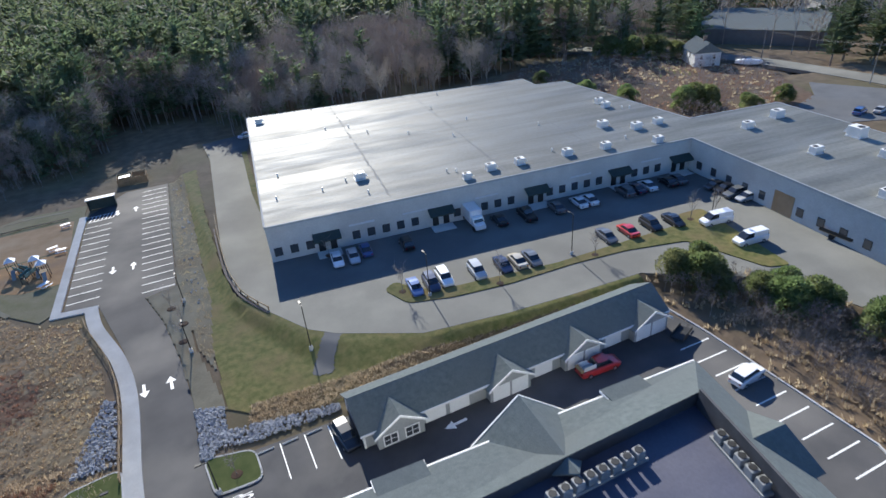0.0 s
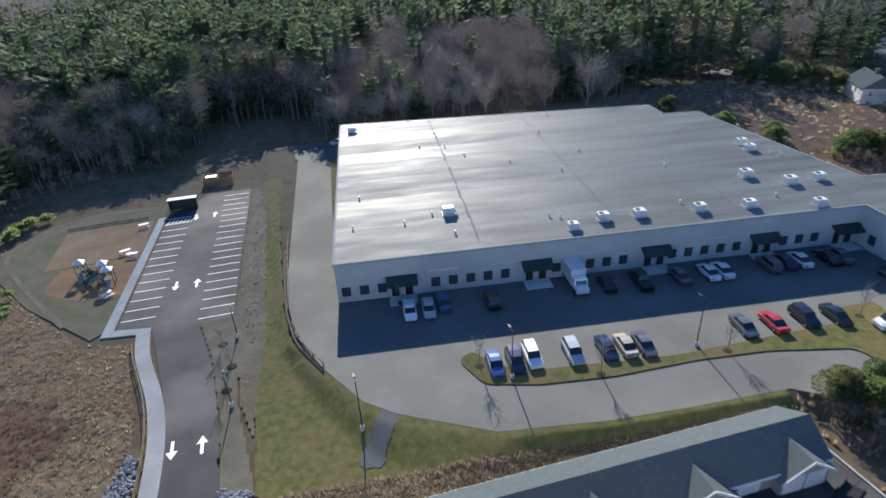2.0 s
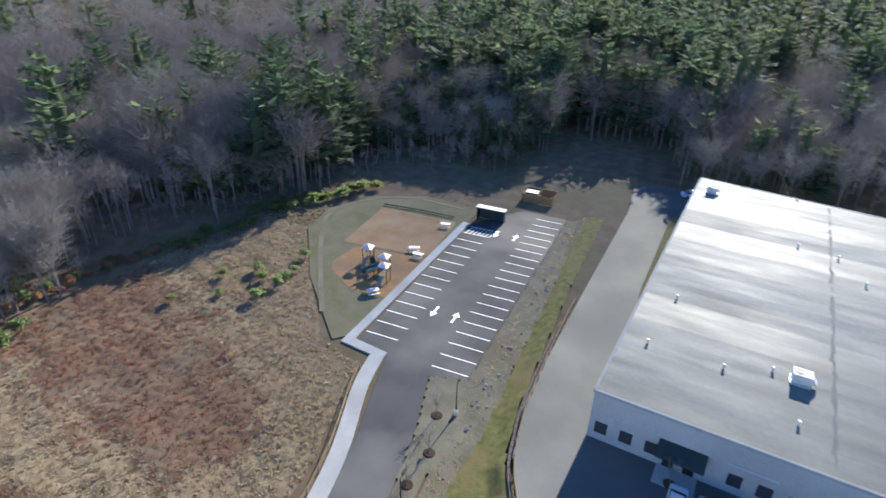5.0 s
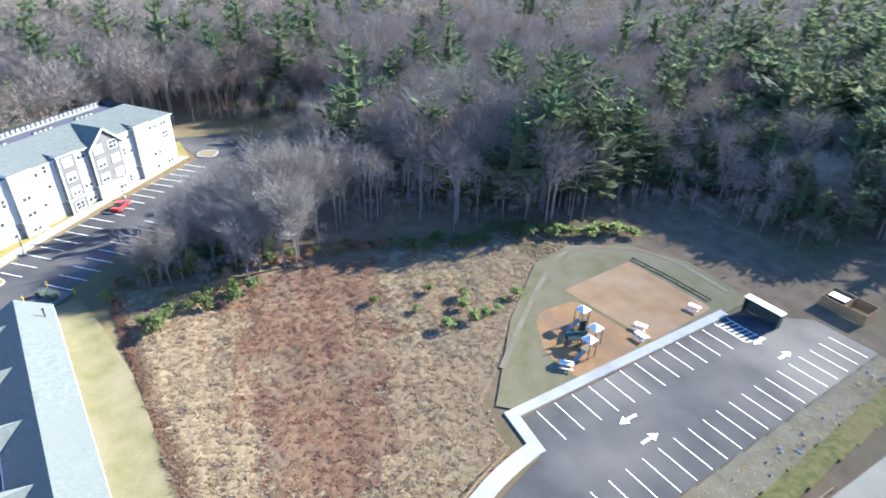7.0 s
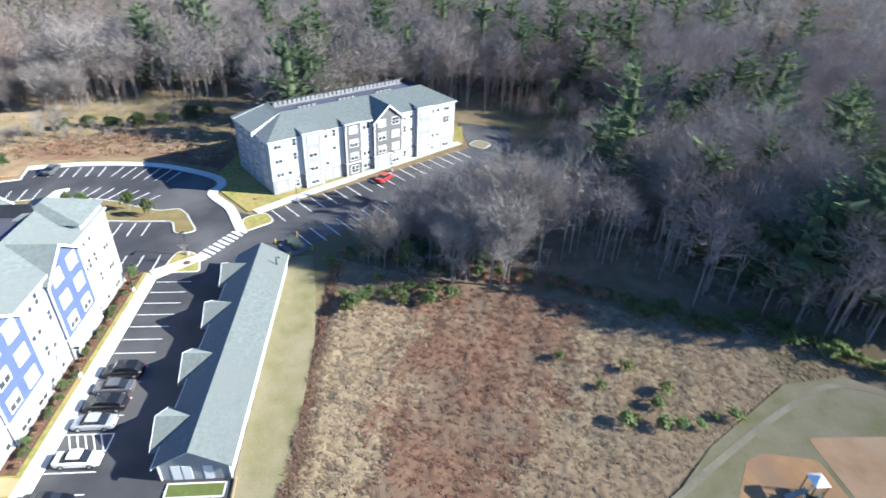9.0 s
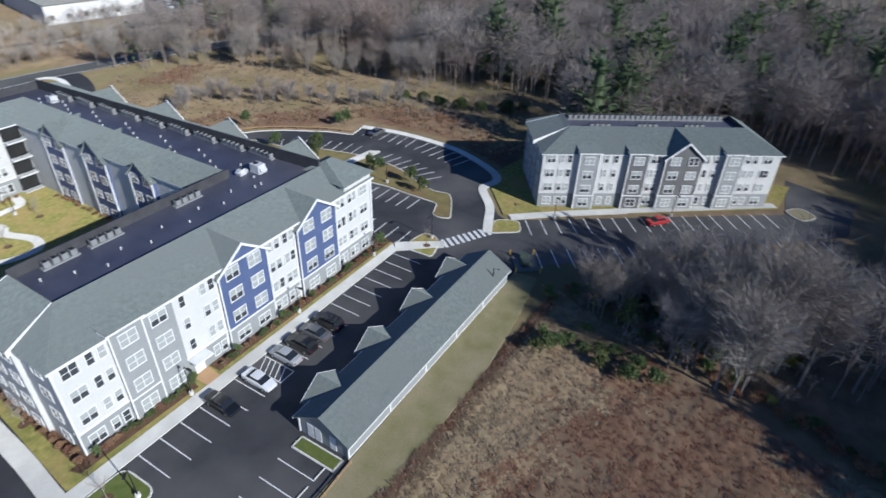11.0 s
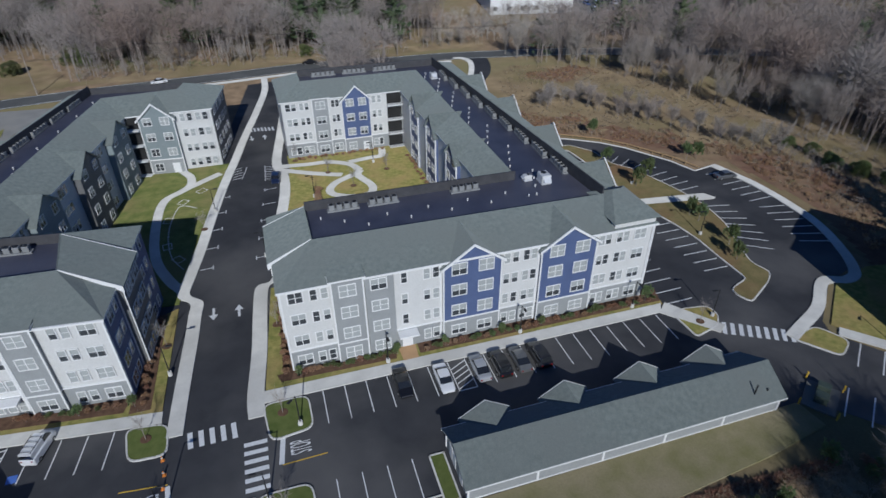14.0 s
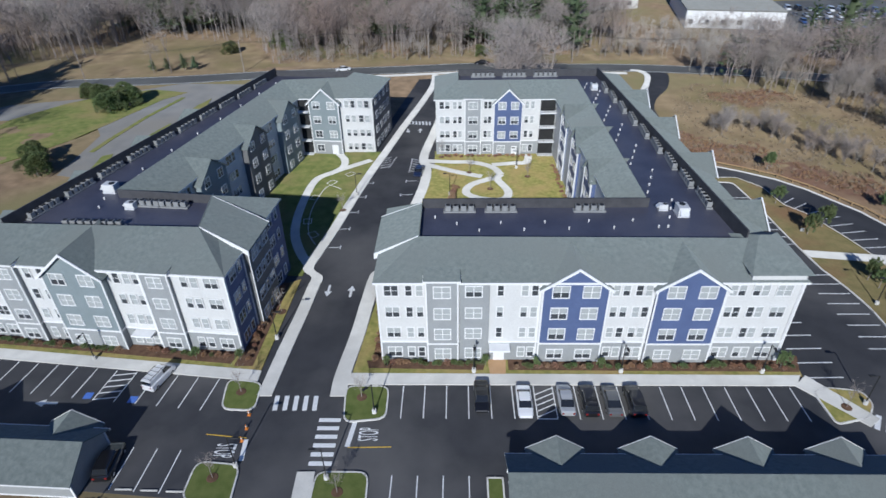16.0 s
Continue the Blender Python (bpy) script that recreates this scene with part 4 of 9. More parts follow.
def words(text, c, ang, size, z, label):
    cu = bpy.data.curves.new("lettering", "FONT")
    cu.body, cu.size, cu.align_x, cu.align_y, cu.extrude = text, size, "CENTER", "CENTER", 0.005
    cu.materials.append(M["paint"])
    ob = new("lettering", cu)
    ob.matrix_basis = Matrix.Translation((*c, z)) @ Matrix.Rotation(ang, 4, "Z") @ Matrix.Diagonal((0.64, 2.7, 1, 1))
    return tagged(ob, label, "road marking", "", "structure")


words("STOP", (-23.4, 45.6), -math.pi / 2, 1.2, 0.016, "white STOP lettering painted on asphalt")
words("STOP", (-7.6, 47.9), math.pi / 2, 1.2, 0.016, "white STOP lettering painted on asphalt")
for c in ((-41.6, 42.4), (-46.6, 42.2), (6.0, 40.6), (11.8, 40.0)):
    slab("accessible_bay_symbol", [(c[0] - 0.5, c[1] - 0.5), (c[0] + 0.5, c[1] - 0.5), (c[0] + 0.5, c[1] + 0.5), (c[0] - 0.5, c[1] + 0.5)], -0.02, 0.015, "blue_paint", "blue accessible bay symbol on asphalt", "road marking")


# ---- apartment houses ----
FLOOR, EAVE = 3.25, 12.5
WINDOW = {}


def window_meshes(w, h, cols):
    """Frame and pane meshes of a window w wide, facing +y, its back at y = 0."""
    key = (w, h, cols)
    if key not in WINDOW:
        bm = bmesh.new()
        t = 0.11
        o = [(-w / 2 - t, -h / 2 - t), (w / 2 + t, -h / 2 - t), (w / 2 + t, h / 2 + t), (-w / 2 - t, h / 2 + t)]
        n_ = [(-w / 2, -h / 2), (w / 2, -h / 2), (w / 2, h / 2), (-w / 2, h / 2)]
        fo, fi, bo, bi = ([bm.verts.new((x, y, z)) for x, z in q] for q, y in ((o, 0.07), (n_, 0.07), (o, -0.01), (n_, -0.01)))
        for i in range(4):
            j = (i + 1) % 4
            bm.faces.new((fo[i], fo[j], fi[j], fi[i]))
            bm.faces.new((fo[j], fo[i], bo[i], bo[j]))
            bm.faces.new((fi[i], fi[j], bi[j], bi[i]))
        bmesh.ops.recalc_face_normals(bm, faces=bm.faces)
        mu = bmesh.new()
        box(mu, -w / 2, w / 2, 0, 0.05, -0.03, 0.03)
        for k in range(1, cols):
            x = -w / 2 + w * k / cols
            box(mu, x - 0.045, x + 0.045, 0, 0.06, -h / 2, h / 2)
        g = bmesh.new()
        for k in range(cols):
            x0, x1 = -w / 2 + w * k / cols + 0.05, -w / 2 + w * (k + 1) / cols - 0.05
            box(g, x0, x1, 0.0, 0.022, -h / 2 + 0.02, -0.03)
            was = len(g.faces)
            box(g, x0, x1, 0.0, 0.03, 0.03, h / 2 - 0.02)
            g.faces.ensure_lookup_table()
            for k2 in range(was, len(g.faces)):
                g.faces[k2].material_index = 1
        frame_me = mesh_of("window_frame", bm, M["trim"])
        dark = mesh_of("window_pane", g, M["glass"], M["glass"])
        pale, half = dark.copy(), dark.copy()
        pale.materials[0] = pale.materials[1] = half.materials[1] = M["blind"]
        WINDOW[key] = (frame_me, dark, pale, half, mesh_of("mullion", mu, M["trim"]))
    return WINDOW[key]


rng = random.Random(5)


def window(parent, at, turn, w=1.0, h=1.5, cols=1, blind=0.5):
    """at: its middle on the wall, in the parent's space; turn: about z, 0 faces +y."""
    f, dark, pale, half, bars = window_meshes(w, h, cols)
    draw = rng.random()
    ob = part("window", f, None, parent)
    ob.matrix_basis = Matrix.Translation(at) @ Matrix.Rotation(turn, 4, "Z")
    part("window_pane", pale if draw < blind * 0.75 + 0.1 else half if draw < blind * 0.75 + 0.5 else dark, None, ob)
    part("mullion", bars, None, ob)
    return ob


def wall_block(parent, pts, z0, z1, material, name="wall", label=""):
    return part(name, prism(bmesh.new(), pts, z0, z1), M[material], parent, label)


def ring_roof(parent, foot, deck, z0, z1, over=0.38, sunk=0.9):
    """Shingled slopes from the eaves line up to the rim of a sunken flat roof; foot and deck have the same corners in the same order."""
    n = len(foot)
    cen = [Vector(p) for p in foot]
    eave = []
    for i in range(n):
        a, b, c = cen[i - 1], cen[i], cen[(i + 1) % n]
        d1, d2 = (b - a).normalized(), (c - b).normalized()
        n1, n2 = Vector((d1.y, -d1.x)), Vector((d2.y, -d2.x))
        k = (n1 + n2)
        k = k / max(k.length_squared, 0.3) * 2
        eave.append(b + k * over * (1 if area2([tuple(p) for p in cen]) > 0 else -1))
    bm = bmesh.new()
    lo = [bm.verts.new((p.x, p.y, z0)) for p in eave]
    drop = [bm.verts.new((p.x, p.y, z0 - 0.22)) for p in eave]
    back = [bm.verts.new((p.x, p.y, z0 - 0.22)) for p in cen]
    hi = [bm.verts.new((*p, z1)) for p in deck]
    inn = [bm.verts.new((*p, z1 - sunk)) for p in deck]
    faces = []
    for i in range(n):
        j = (i + 1) % n
        faces.append(bm.faces.new((lo[i], lo[j], hi[j], hi[i])))
        bm.faces.new((drop[i], drop[j], lo[j], lo[i])).material_index = 1
        bm.faces.new((back[i], back[j], drop[j], drop[i])).material_index = 1
        bm.faces.new((hi[i], hi[j], inn[j], inn[i])).material_index = 2
    bmesh.ops.recalc_face_normals(bm, faces=bm.faces)
    part("roof", mesh_of("roof", bm, M["shingle"], M["trim"], M["screen"]), None, parent, "grey-green shingled hipped roof")
    bm = bmesh.new()
    bm.faces.new([bm.verts.new((*p, z1 - sunk)) for p in (deck if area2([tuple(q) for q in deck]) > 0 else deck[::-1])])
    part("flat_roof", bm, M["membrane"], parent, "dark sunken flat roof")


def gable(parent, x0, x1, y, back, zb, z_eave, z_top, material, base="grey", turn=None, base_top=3.1):
    """A gabled bay facing +y: wall, lower storey, roof with white rakes. back: how far its roof runs back."""
    xm = (x0 + x1) / 2
    bm = bmesh.new()
    front = [(x0, z_eave), (x0, zb), (x1, zb), (x1, z_eave), (xm, z_top)]
    solid(bm, [(x, y, z) for x, z in front] + [(x, y - 1.6, z) for x, z in front], [(4, 3, 2, 1, 0), (5, 6, 7, 8, 9), (0, 1, 6, 5), (2, 3, 8, 7), (1, 2, 7, 6)])
    bmesh.ops.recalc_face_normals(bm, faces=bm.faces)
    w = part("gable_wall", bm, M[material], parent, "gabled bay front")
    part("base_wall", boxed(x0 - 0.03, x1 + 0.03, y - 1.6, y + 0.04, 0, base_top), M[base], parent)
    part("belt_trim", boxed(x0 - 0.06, x1 + 0.06, y - 1.6, y + 0.08, base_top, base_top + 0.22), M["trim"], parent)
    o = 0.45
    sl = (z_top - z_eave) / ((x1 - x0) / 2)
    bm = bmesh.new()
    for s, xe in ((1, x0 - o), (-1, x1 + o)):
        ze = z_eave - o * sl
        v = [(xe, y + o, ze + 0.05), (xm, y + o, z_top + 0.05), (xm, y - back, z_top + 0.05), (xe, y - back * 0.35, ze + 0.05)]
        lowv = [(p[0], p[1], p[2] - 0.16) for p in v]
        solid(bm, v + lowv, [(0, 1, 2, 3), (7, 6, 5, 4), (0, 4, 5, 1), (1, 5, 6, 2), (2, 6, 7, 3), (3, 7, 4, 0)])
    bmesh.ops.recalc_face_normals(bm, faces=bm.faces)
    part("gable_roof", bm, M["shingle"], parent, "shingled gable roof")
    bm = bmesh.new()
    for s, xe in ((1, x0 - o - 0.02), (-1, x1 + o + 0.02)):
        ze = z_eave - o * sl
        v = [(xe, y + o + 0.04, ze + 0.1), (xm, y + o + 0.04, z_top + 0.1), (xm, y + o + 0.04, z_top - 0.28), (xe, y + o + 0.04, ze - 0.28)]
        bk = [(p[0], p[1] - 0.12, p[2]) for p in v]
        solid(bm, v + bk, [(0, 1, 2, 3), (7, 6, 5, 4), (0, 4, 5, 1), (1, 5, 6, 2), (2, 6, 7, 3), (3, 7, 4, 0)])
    bmesh.ops.recalc_face_normals(bm, faces=bm.faces)
    part("rake_trim", bm, M["trim"], parent, "white gable edge boards")
    part("corner_trim", boxed(x0 - 0.09, x0 + 0.09, y - 0.05, y + 0.07, 0, z_eave), M["trim"], parent)
    part("corner_trim", boxed(x1 - 0.09, x1 + 0.09, y - 0.05, y + 0.07, 0, z_eave), M["trim"], parent)
    return w


def bay(parent, x0, x1, y, material, top, base_top=3.1):
    part("bay_wall", boxed(x0, x1, y - 1.5, y, 0, top), M[material], parent, "flat-topped square bay")
    part("bay_cap", boxed(x0 - 0.35, x1 + 0.35, y - 1.2, y + 0.35, top, top + 0.22), M["trim"], parent, "white bay cornice")
    part("bay_roof", solid(bmesh.new(), [(x0 - 0.3, y + 0.3, top + 0.2), (x1 + 0.3, y + 0.3, top + 0.2), (x1 + 0.3, y - 4.6, top + 0.62), (x0 - 0.3, y - 4.6, top + 0.62), (x0 - 0.3, y + 0.3, top + 0.3), (x1 + 0.3, y + 0.3, top + 0.3), (x1 + 0.3, y - 4.6, top + 0.75), (x0 - 0.3, y - 4.6, top + 0.75)],
         [(4, 5, 6, 7), (0, 3, 2, 1), (0, 1, 5, 4), (1, 2, 6, 5), (3, 0, 4, 7), (2, 3, 7, 6)]), M["shingle"], parent, "low shingled bay roof")
    part("belt_trim", boxed(x0 - 0.05, x1 + 0.05, y - 1.5, y + 0.06, base_top, base_top + 0.2), M["trim"], parent)
    for x in (x0, x1):
        part("corner_trim", boxed(x - 0.09, x + 0.09, y - 0.05, y + 0.07, 0, top), M["trim"], parent)


def row_windows(parent, xs, y, floors=(0, 1, 2, 3), w=0.85, h=1.5, cols=1, blind=0.5, turn=0.0):
    for f in floors:
        for x in xs:
            window(parent, (x, y, 1.55 + FLOOR * f), turn, w, h, cols, blind)


def side_windows(parent, a, b, n, w=0.9, cols=1, floors=(0, 1, 2, 3), blind=0.3):
    """n columns of windows along the wall from a to b; the wall faces to the right of that way."""
    a, b = Vector(a), Vector(b)
    d = (b - a).normalized()
    nrm = Vector((d.y, -d.x))
    turn = math.atan2(nrm.y, nrm.x) - math.pi / 2
    for k in range(n):
        p = a.lerp(b, (k + 0.5) / n)
        for f in floors:
            ww, cc = (w, cols) if k % 2 else (1.7, 2)
            window(parent, (p.x, p.y, 1.55 + FLOOR * f), turn, ww, 1.5, cc, blind)


def condenser(parent_m, group, n, m, turn=0.0):
    """A row of n outdoor cooling units on a rack."""
    t = thing("condenser_row", "row of pale boxed condensing units on a steel rack", "air conditioner", m, group)
    part("rack", bevelled(boxed(-0.1, n * 1.05 + 0.1, -0.45, 0.45, 0, 0.25), 0.02), M["cond"], t)
    bm = bevelled(boxed(0.14, 0.9, -0.36, 0.36, 0.25, 1.0), 0.04)
    me = mesh_of("unit", bm, M["cond"])
    fan = mesh_of("fan_grille", tube(bmesh.new(), (0.52, 0, 1.0), (0.52, 0, 1.04), 0.3, n=12), M["black"])
    for k in range(n):
        u = part("unit", me, None, t)
        u.location.x = k * 1.05
        part("fan_grille", fan, None, u)
    return t


def roof_unit(m, s=1.0, label="pale boxed rooftop air unit on a kerb", group="rooftop units", name="rooftop_unit"):
    t = thing(name, label, "air conditioner", m, group)
    part("kerb", boxed(-0.9 * s, 0.9 * s, -0.7 * s, 0.7 * s, 0, 0.25), M["metal"], t)
    part("casing", bevelled(boxed(-0.85 * s, 0.85 * s, -0.65 * s, 0.65 * s, 0.25, 1.25 * s), 0.05), M["unit"], t)
    part("hood", solid(bmesh.new(), [(0.85 * s, -0.5 * s, 0.5), (0.85 * s, 0.5 * s, 0.5), (0.85 * s, 0.5 * s, 1.1 * s), (0.85 * s, -0.5 * s, 1.1 * s), (1.35 * s, -0.5 * s, 0.5), (1.35 * s, 0.5 * s, 0.5)],
                           [(0, 3, 2, 1), (3, 4, 5, 2), (0, 1, 5, 4), (0, 4, 3), (1, 2, 5)]), M["metal"], t)
    part("fan_grille", tube(bmesh.new(), (-0.3 * s, 0, 1.25 * s), (-0.3 * s, 0, 1.25 * s + 0.06), 0.4 * s, n=12), M["black"], t)
    return t


def vent(m, h=0.7, r=0.12, label="white roof vent pipe", group="roof vents"):
    t = thing("roof_vent", label, "vent", m, group)
    part("pipe", tube(bmesh.new(), (0, 0, 0), (0, 0, h), r, n=8), M["unit"], t)
    part("cap", tube(bmesh.new(), (0, 0, h), (0, 0, h + 0.12), r * 1.5, r * 1.1, 8), M["unit"], t)
    return t


def end_roof(parent, rim_a, rim_b, eave_a, eave_b, z_rim, z_eave, label="shingled lower-pitched roof of the end bay"):
    """A flatter roof plane over a projecting end bay, with white cheeks where it stands clear of the hip."""
    v = [(*rim_a, z_rim), (*rim_b, z_rim), (*eave_b, z_eave), (*eave_a, z_eave)]
    low = [(x, y, z - 0.2) for x, y, z in v]
    bm = solid(bmesh.new(), v + low, [(0, 1, 2, 3), (7, 6, 5, 4), (1, 0, 4, 5), (0, 3, 7, 4), (3, 2, 6, 7), (2, 1, 5, 6)])
    bmesh.ops.recalc_face_normals(bm, faces=bm.faces)
    part("end_roof", bm, M["shingle"], parent, label)
    for rim, eave, s in ((rim_a, eave_a, 1), (rim_b, eave_b, -1)):
        d = (Vector(eave_a) - Vector(eave_b)).normalized() * 0.07 * s
        q = [(rim[0], rim[1], z_rim + 0.06), (eave[0], eave[1], z_eave + 0.08), (eave[0], eave[1], z_eave - 0.75), (rim[0], rim[1], z_rim - 0.1)]
        bm = solid(bmesh.new(), q + [(x + d.x, y + d.y, z) for x, y, z in q], [(0, 1, 2, 3), (7, 6, 5, 4), (0, 4, 5, 1), (1, 5, 6, 2), (2, 6, 7, 3), (3, 7, 4, 0)])
        bmesh.ops.recalc_face_normals(bm, faces=bm.faces)
        part("cheek_trim", bm, M["trim"], parent, "white cheek board under the end roof")


# the white house with navy gables: a U of wings round a courtyard
FOOT_A = [(-23.7, 33.7), (-73.9, 33.7), (-71.2, -48), (-28.6, -48), (-28.9, -31.6), (-54.6, -31.6), (-55.6, 16.4), (-23.7, 16.4)]
DECK_A = [(-28.6, 27.4), (-68.8, 28.0), (-64.9, -42.6), (-33.8, -43.4), (-33.8, -37.2), (-59.6, -37.2), (-59.5, 18.6), (-28.6, 18.6)]
house_a = thing("apartment_house", "four-storey white apartment house with navy gables", "apartment building")
wall_block(house_a, FOOT_A, 0.02, EAVE, "white", label="white clapboard wall")
ring_roof(house_a, FOOT_A, DECK_A, EAVE + 0.15, 15.0)
part("base_wall", boxed(-43.4, -23.66, 33.0, 33.74, 0.02, 3.1), M["grey"], house_a, "grey ground-floor siding")
part("base_wall", boxed(-73.94, -51.2, 33.0, 33.74, 0.02, 3.1), M["grey"], house_a, "grey ground-floor siding")
part("belt_trim", boxed(-74.0, -23.6, 33.0, 33.8, 3.1, 3.3), M["trim"], house_a)
for x in (-23.7, -73.9, -43.2, -56.6, -65.2):
    part("corner_trim", boxed(x - 0.1, x + 0.1, 33.5, 33.82, 0.02, EAVE - 0.1), M["trim"], house_a)
part("fascia", boxed(-74.2, -23.35, 34.03, 34.13, EAVE - 0.12, EAVE + 0.16), M["trim"], house_a)
gable(house_a, -51.3, -43.5, 34.05, 6.3, 3.0, 12.0, 14.8, "blue")
gable(house_a, -64.9, -56.9, 34.15, 6.2, 3.0, 12.0, 14.8, "blue")
bay(house_a, -33.4, -29.6, 34.15, "grey", 12.9)
part("recess_wall", boxed(-37.2, -33.6, 33.0, 33.95, 0.02, EAVE), M["grey"], house_a, "grey siding panel")
row_windows(house_a, (-25.4,), 33.74, w=1.7, cols=2, blind=0.5)
row_windows(house_a, (-27.5, -28.8), 33.74, w=0.8, blind=0.4)
row_windows(house_a, (-31.5,), 34.15, w=1.9, h=1.6, cols=2, blind=0.7)
row_windows(house_a, (-35.3,), 33.96, w=1.9, cols=2, blind=0.7)
row_windows(house_a, (-38.5,), 33.74, floors=(1, 2, 3), w=0.75, blind=0.0)
row_windows(house_a, (-41.4, -42.6), 33.74, w=0.8, blind=0.5)
for xs, yw in (((-45.6, -49.2), 34.07), ((-59.1, -62.8), 34.17)):
    row_windows(house_a, xs, yw, floors=(1, 2, 3), w=1.9, h=1.65, cols=2, blind=0.7)
    row_windows(house_a, xs, yw + 0.04, floors=(0,), w=1.9, h=1.4, cols=2, blind=0.7)
row_windows(house_a, (-52.2, -53.4, -54.9, -56.0), 33.74, w=0.8, blind=0.4)
row_windows(house_a, (-65.9, -66.9, -68.6, -69.6), 33.74, w=0.8, blind=0.4)
row_windows(house_a, (-71.8,), 33.74, w=1.7, cols=2, blind=0.5)
part("tower_wall", boxed(-73.85, -67.6, 31.2, 33.72, EAVE, 13.7), M["white"], house_a, "raised white corner wall")
bm = bmesh.new()
solid(bm, [(-67.2, 34.2, 13.7), (-74.4, 34.2, 13.7), (-74.4, 24.6, 13.7), (-67.2, 24.6, 13.7), (-69.9, 28.4, 15.7), (-71.3, 28.4, 15.7)], [(0, 1, 5, 4), (1, 2, 5), (2, 3, 4, 5), (3, 0, 4), (3, 2, 1, 0)])
bmesh.ops.recalc_face_normals(bm, faces=bm.faces)
part("tower_roof", bm, M["shingle"], house_a, "shingled hipped corner roof")
part("entrance_hood", bevelled(boxed(-39.9, -37.3, 33.7, 35.2, 2.7, 2.95), 0.03), M["trim"], house_a, "white flat entrance hood")
part("door", boxed(-39.3, -37.9, 33.74, 33.8, 0.05, 2.3), M["trim"], house_a, "white double entrance door")
part("downpipe", boxed(-73.7, -73.58, 33.74, 33.86, 0, EAVE), M["trim"], house_a)
# end wall beside the drive
side_windows(house_a, (-23.18, 19.2), (-23.18, 27.6), 3)
side_windows(house_a, (-23.68, 28.6), (-23.68, 33.2), 1)
# the courtyard's far wing
gable(house_a, -47.4, -41.4, -31.0, 6.0, 3.0, 12.0, 14.9, "blue")
bay(house_a, -38.6, -35.2, -31.2, "grey", 12.7)
part("base_wall", boxed(-54.6, -28.86, -32.2, -31.56, 0.02, 3.1), M["grey"], house_a, "grey ground-floor siding")
part("belt_trim", boxed(-54.6, -28.8, -32.2, -31.5, 3.1, 3.3), M["trim"], house_a)
row_windows(house_a, (-30.2, -31.4), -31.56, w=1.0, blind=0.4)
row_windows(house_a, (-33.0, -34.1), -31.56, w=0.8, blind=0.4)
row_windows(house_a, (-36.9,), -31.18, w=1.8, cols=2, blind=0.6)
row_windows(house_a, (-39.6, -40.5), -31.56, w=0.75, blind=0.4)
row_windows(house_a, (-43.1, -45.8), -30.98, floors=(1, 2, 3), w=1.5, cols=2, blind=0.5)
row_windows(house_a, (-43.1,), -30.94, floors=(0,), w=1.5, cols=2, blind=0.5)
part("door", boxed(-46.6, -45.4, -30.95, -30.88, 0.05, 2.2), M["trim"], house_a, "white courtyard door")
row_windows(house_a, (-48.4, -49.6), -31.56, w=0.8, blind=0.4)
for f in range(4):
    part("balcony", boxed(-54.6, -51.2, -31.6, -30.2, FLOOR * f + (0.12 if f == 0 else 0), FLOOR * f + 0.22), M["trim"], house_a, "white balcony slab with dark rail")
    bm = bmesh.new()
    for k in range(10):
        box(bm, -54.5 + k * 0.36, -54.46 + k * 0.36, -30.26, -30.22, FLOOR * f + 0.22, FLOOR * f + 1.1)
    box(bm, -54.6, -51.2, -30.28, -30.2, FLOOR * f + 1.1, FLOOR * f + 1.16)
    part("balcony_rail", bm, M["black"], house_a)
    # flat black panel in place of the shade at the balcony's back
    part("balcony_recess", boxed(-54.5, -51.3, -31.58, -31.5, FLOOR * f + 0.25, FLOOR * f + 2.6), M["black"], house_a)
# the courtyard's long side, with gabled bays
for y0, y1, top in ((-24, -18, 15.0), (-12, -6, 15.0), (0.5, 6, 14.4)):
    holder = part("gabled_bay", boxed(-0.01, 0.01, -0.01, 0.01, 5, 5.02), M["grey"], house_a)
    holder.matrix_basis = Matrix.Translation((-55.3, (y0 + y1) / 2, 0)) @ Matrix.Rotation(-math.pi / 2, 4, "Z")
    h = (y1 - y0) / 2
    bm = bmesh.new()
    front = [(-h, 11.9), (-h, 0.05), (h, 0.05), (h, 11.9), (0, top)]
    solid(bm, [(x, 0.7, z) for x, z in front] + [(x, -1.2, z) for x, z in front], [(4, 3, 2, 1, 0), (5, 6, 7, 8, 9), (0, 1, 6, 5), (2, 3, 8, 7), (1, 2, 7, 6)])
    bmesh.ops.recalc_face_normals(bm, faces=bm.faces)
    part("bay_wall", bm, M["blue"], holder)
    bm = bmesh.new()
    for s in (-1, 1):
        v = [(s * (h + 0.4), 1.1, 11.6), (0, 1.1, top + 0.1), (0, -5.5, top + 0.1), (s * (h + 0.4), -1.6, 11.6)]
        lowv = [(p[0], p[1], p[2] - 0.15) for p in v]
        solid(bm, v + lowv, [(0, 1, 2, 3), (7, 6, 5, 4), (0, 4, 5, 1), (1, 5, 6, 2), (2, 6, 7, 3), (3, 7, 4, 0)])
    bmesh.ops.recalc_face_normals(bm, faces=bm.faces)
    part("bay_roof", bm, M["shingle"], holder)
    bm = bmesh.new()
    for s in (-1, 1):
        box(bm, s * h - 0.12, s * h + 0.12, 0.6, 0.82, 0.05, 11.9)
    part("corner_trim", bm, M["trim"], holder)
    for f in range(4):
        for x in (-1.4, 1.4):
            window(house_a, (-54.58, (y0 + y1) / 2 + x, 1.55 + FLOOR * f), -math.pi / 2, 1.4, 1.5, 2, 0.2)
side_windows(house_a, (-55.1, -30), (-55.28, -25), 2, blind=0.2)
side_windows(house_a, (-55.2, -17.5), (-55.3, -12.5), 2, blind=0.2)
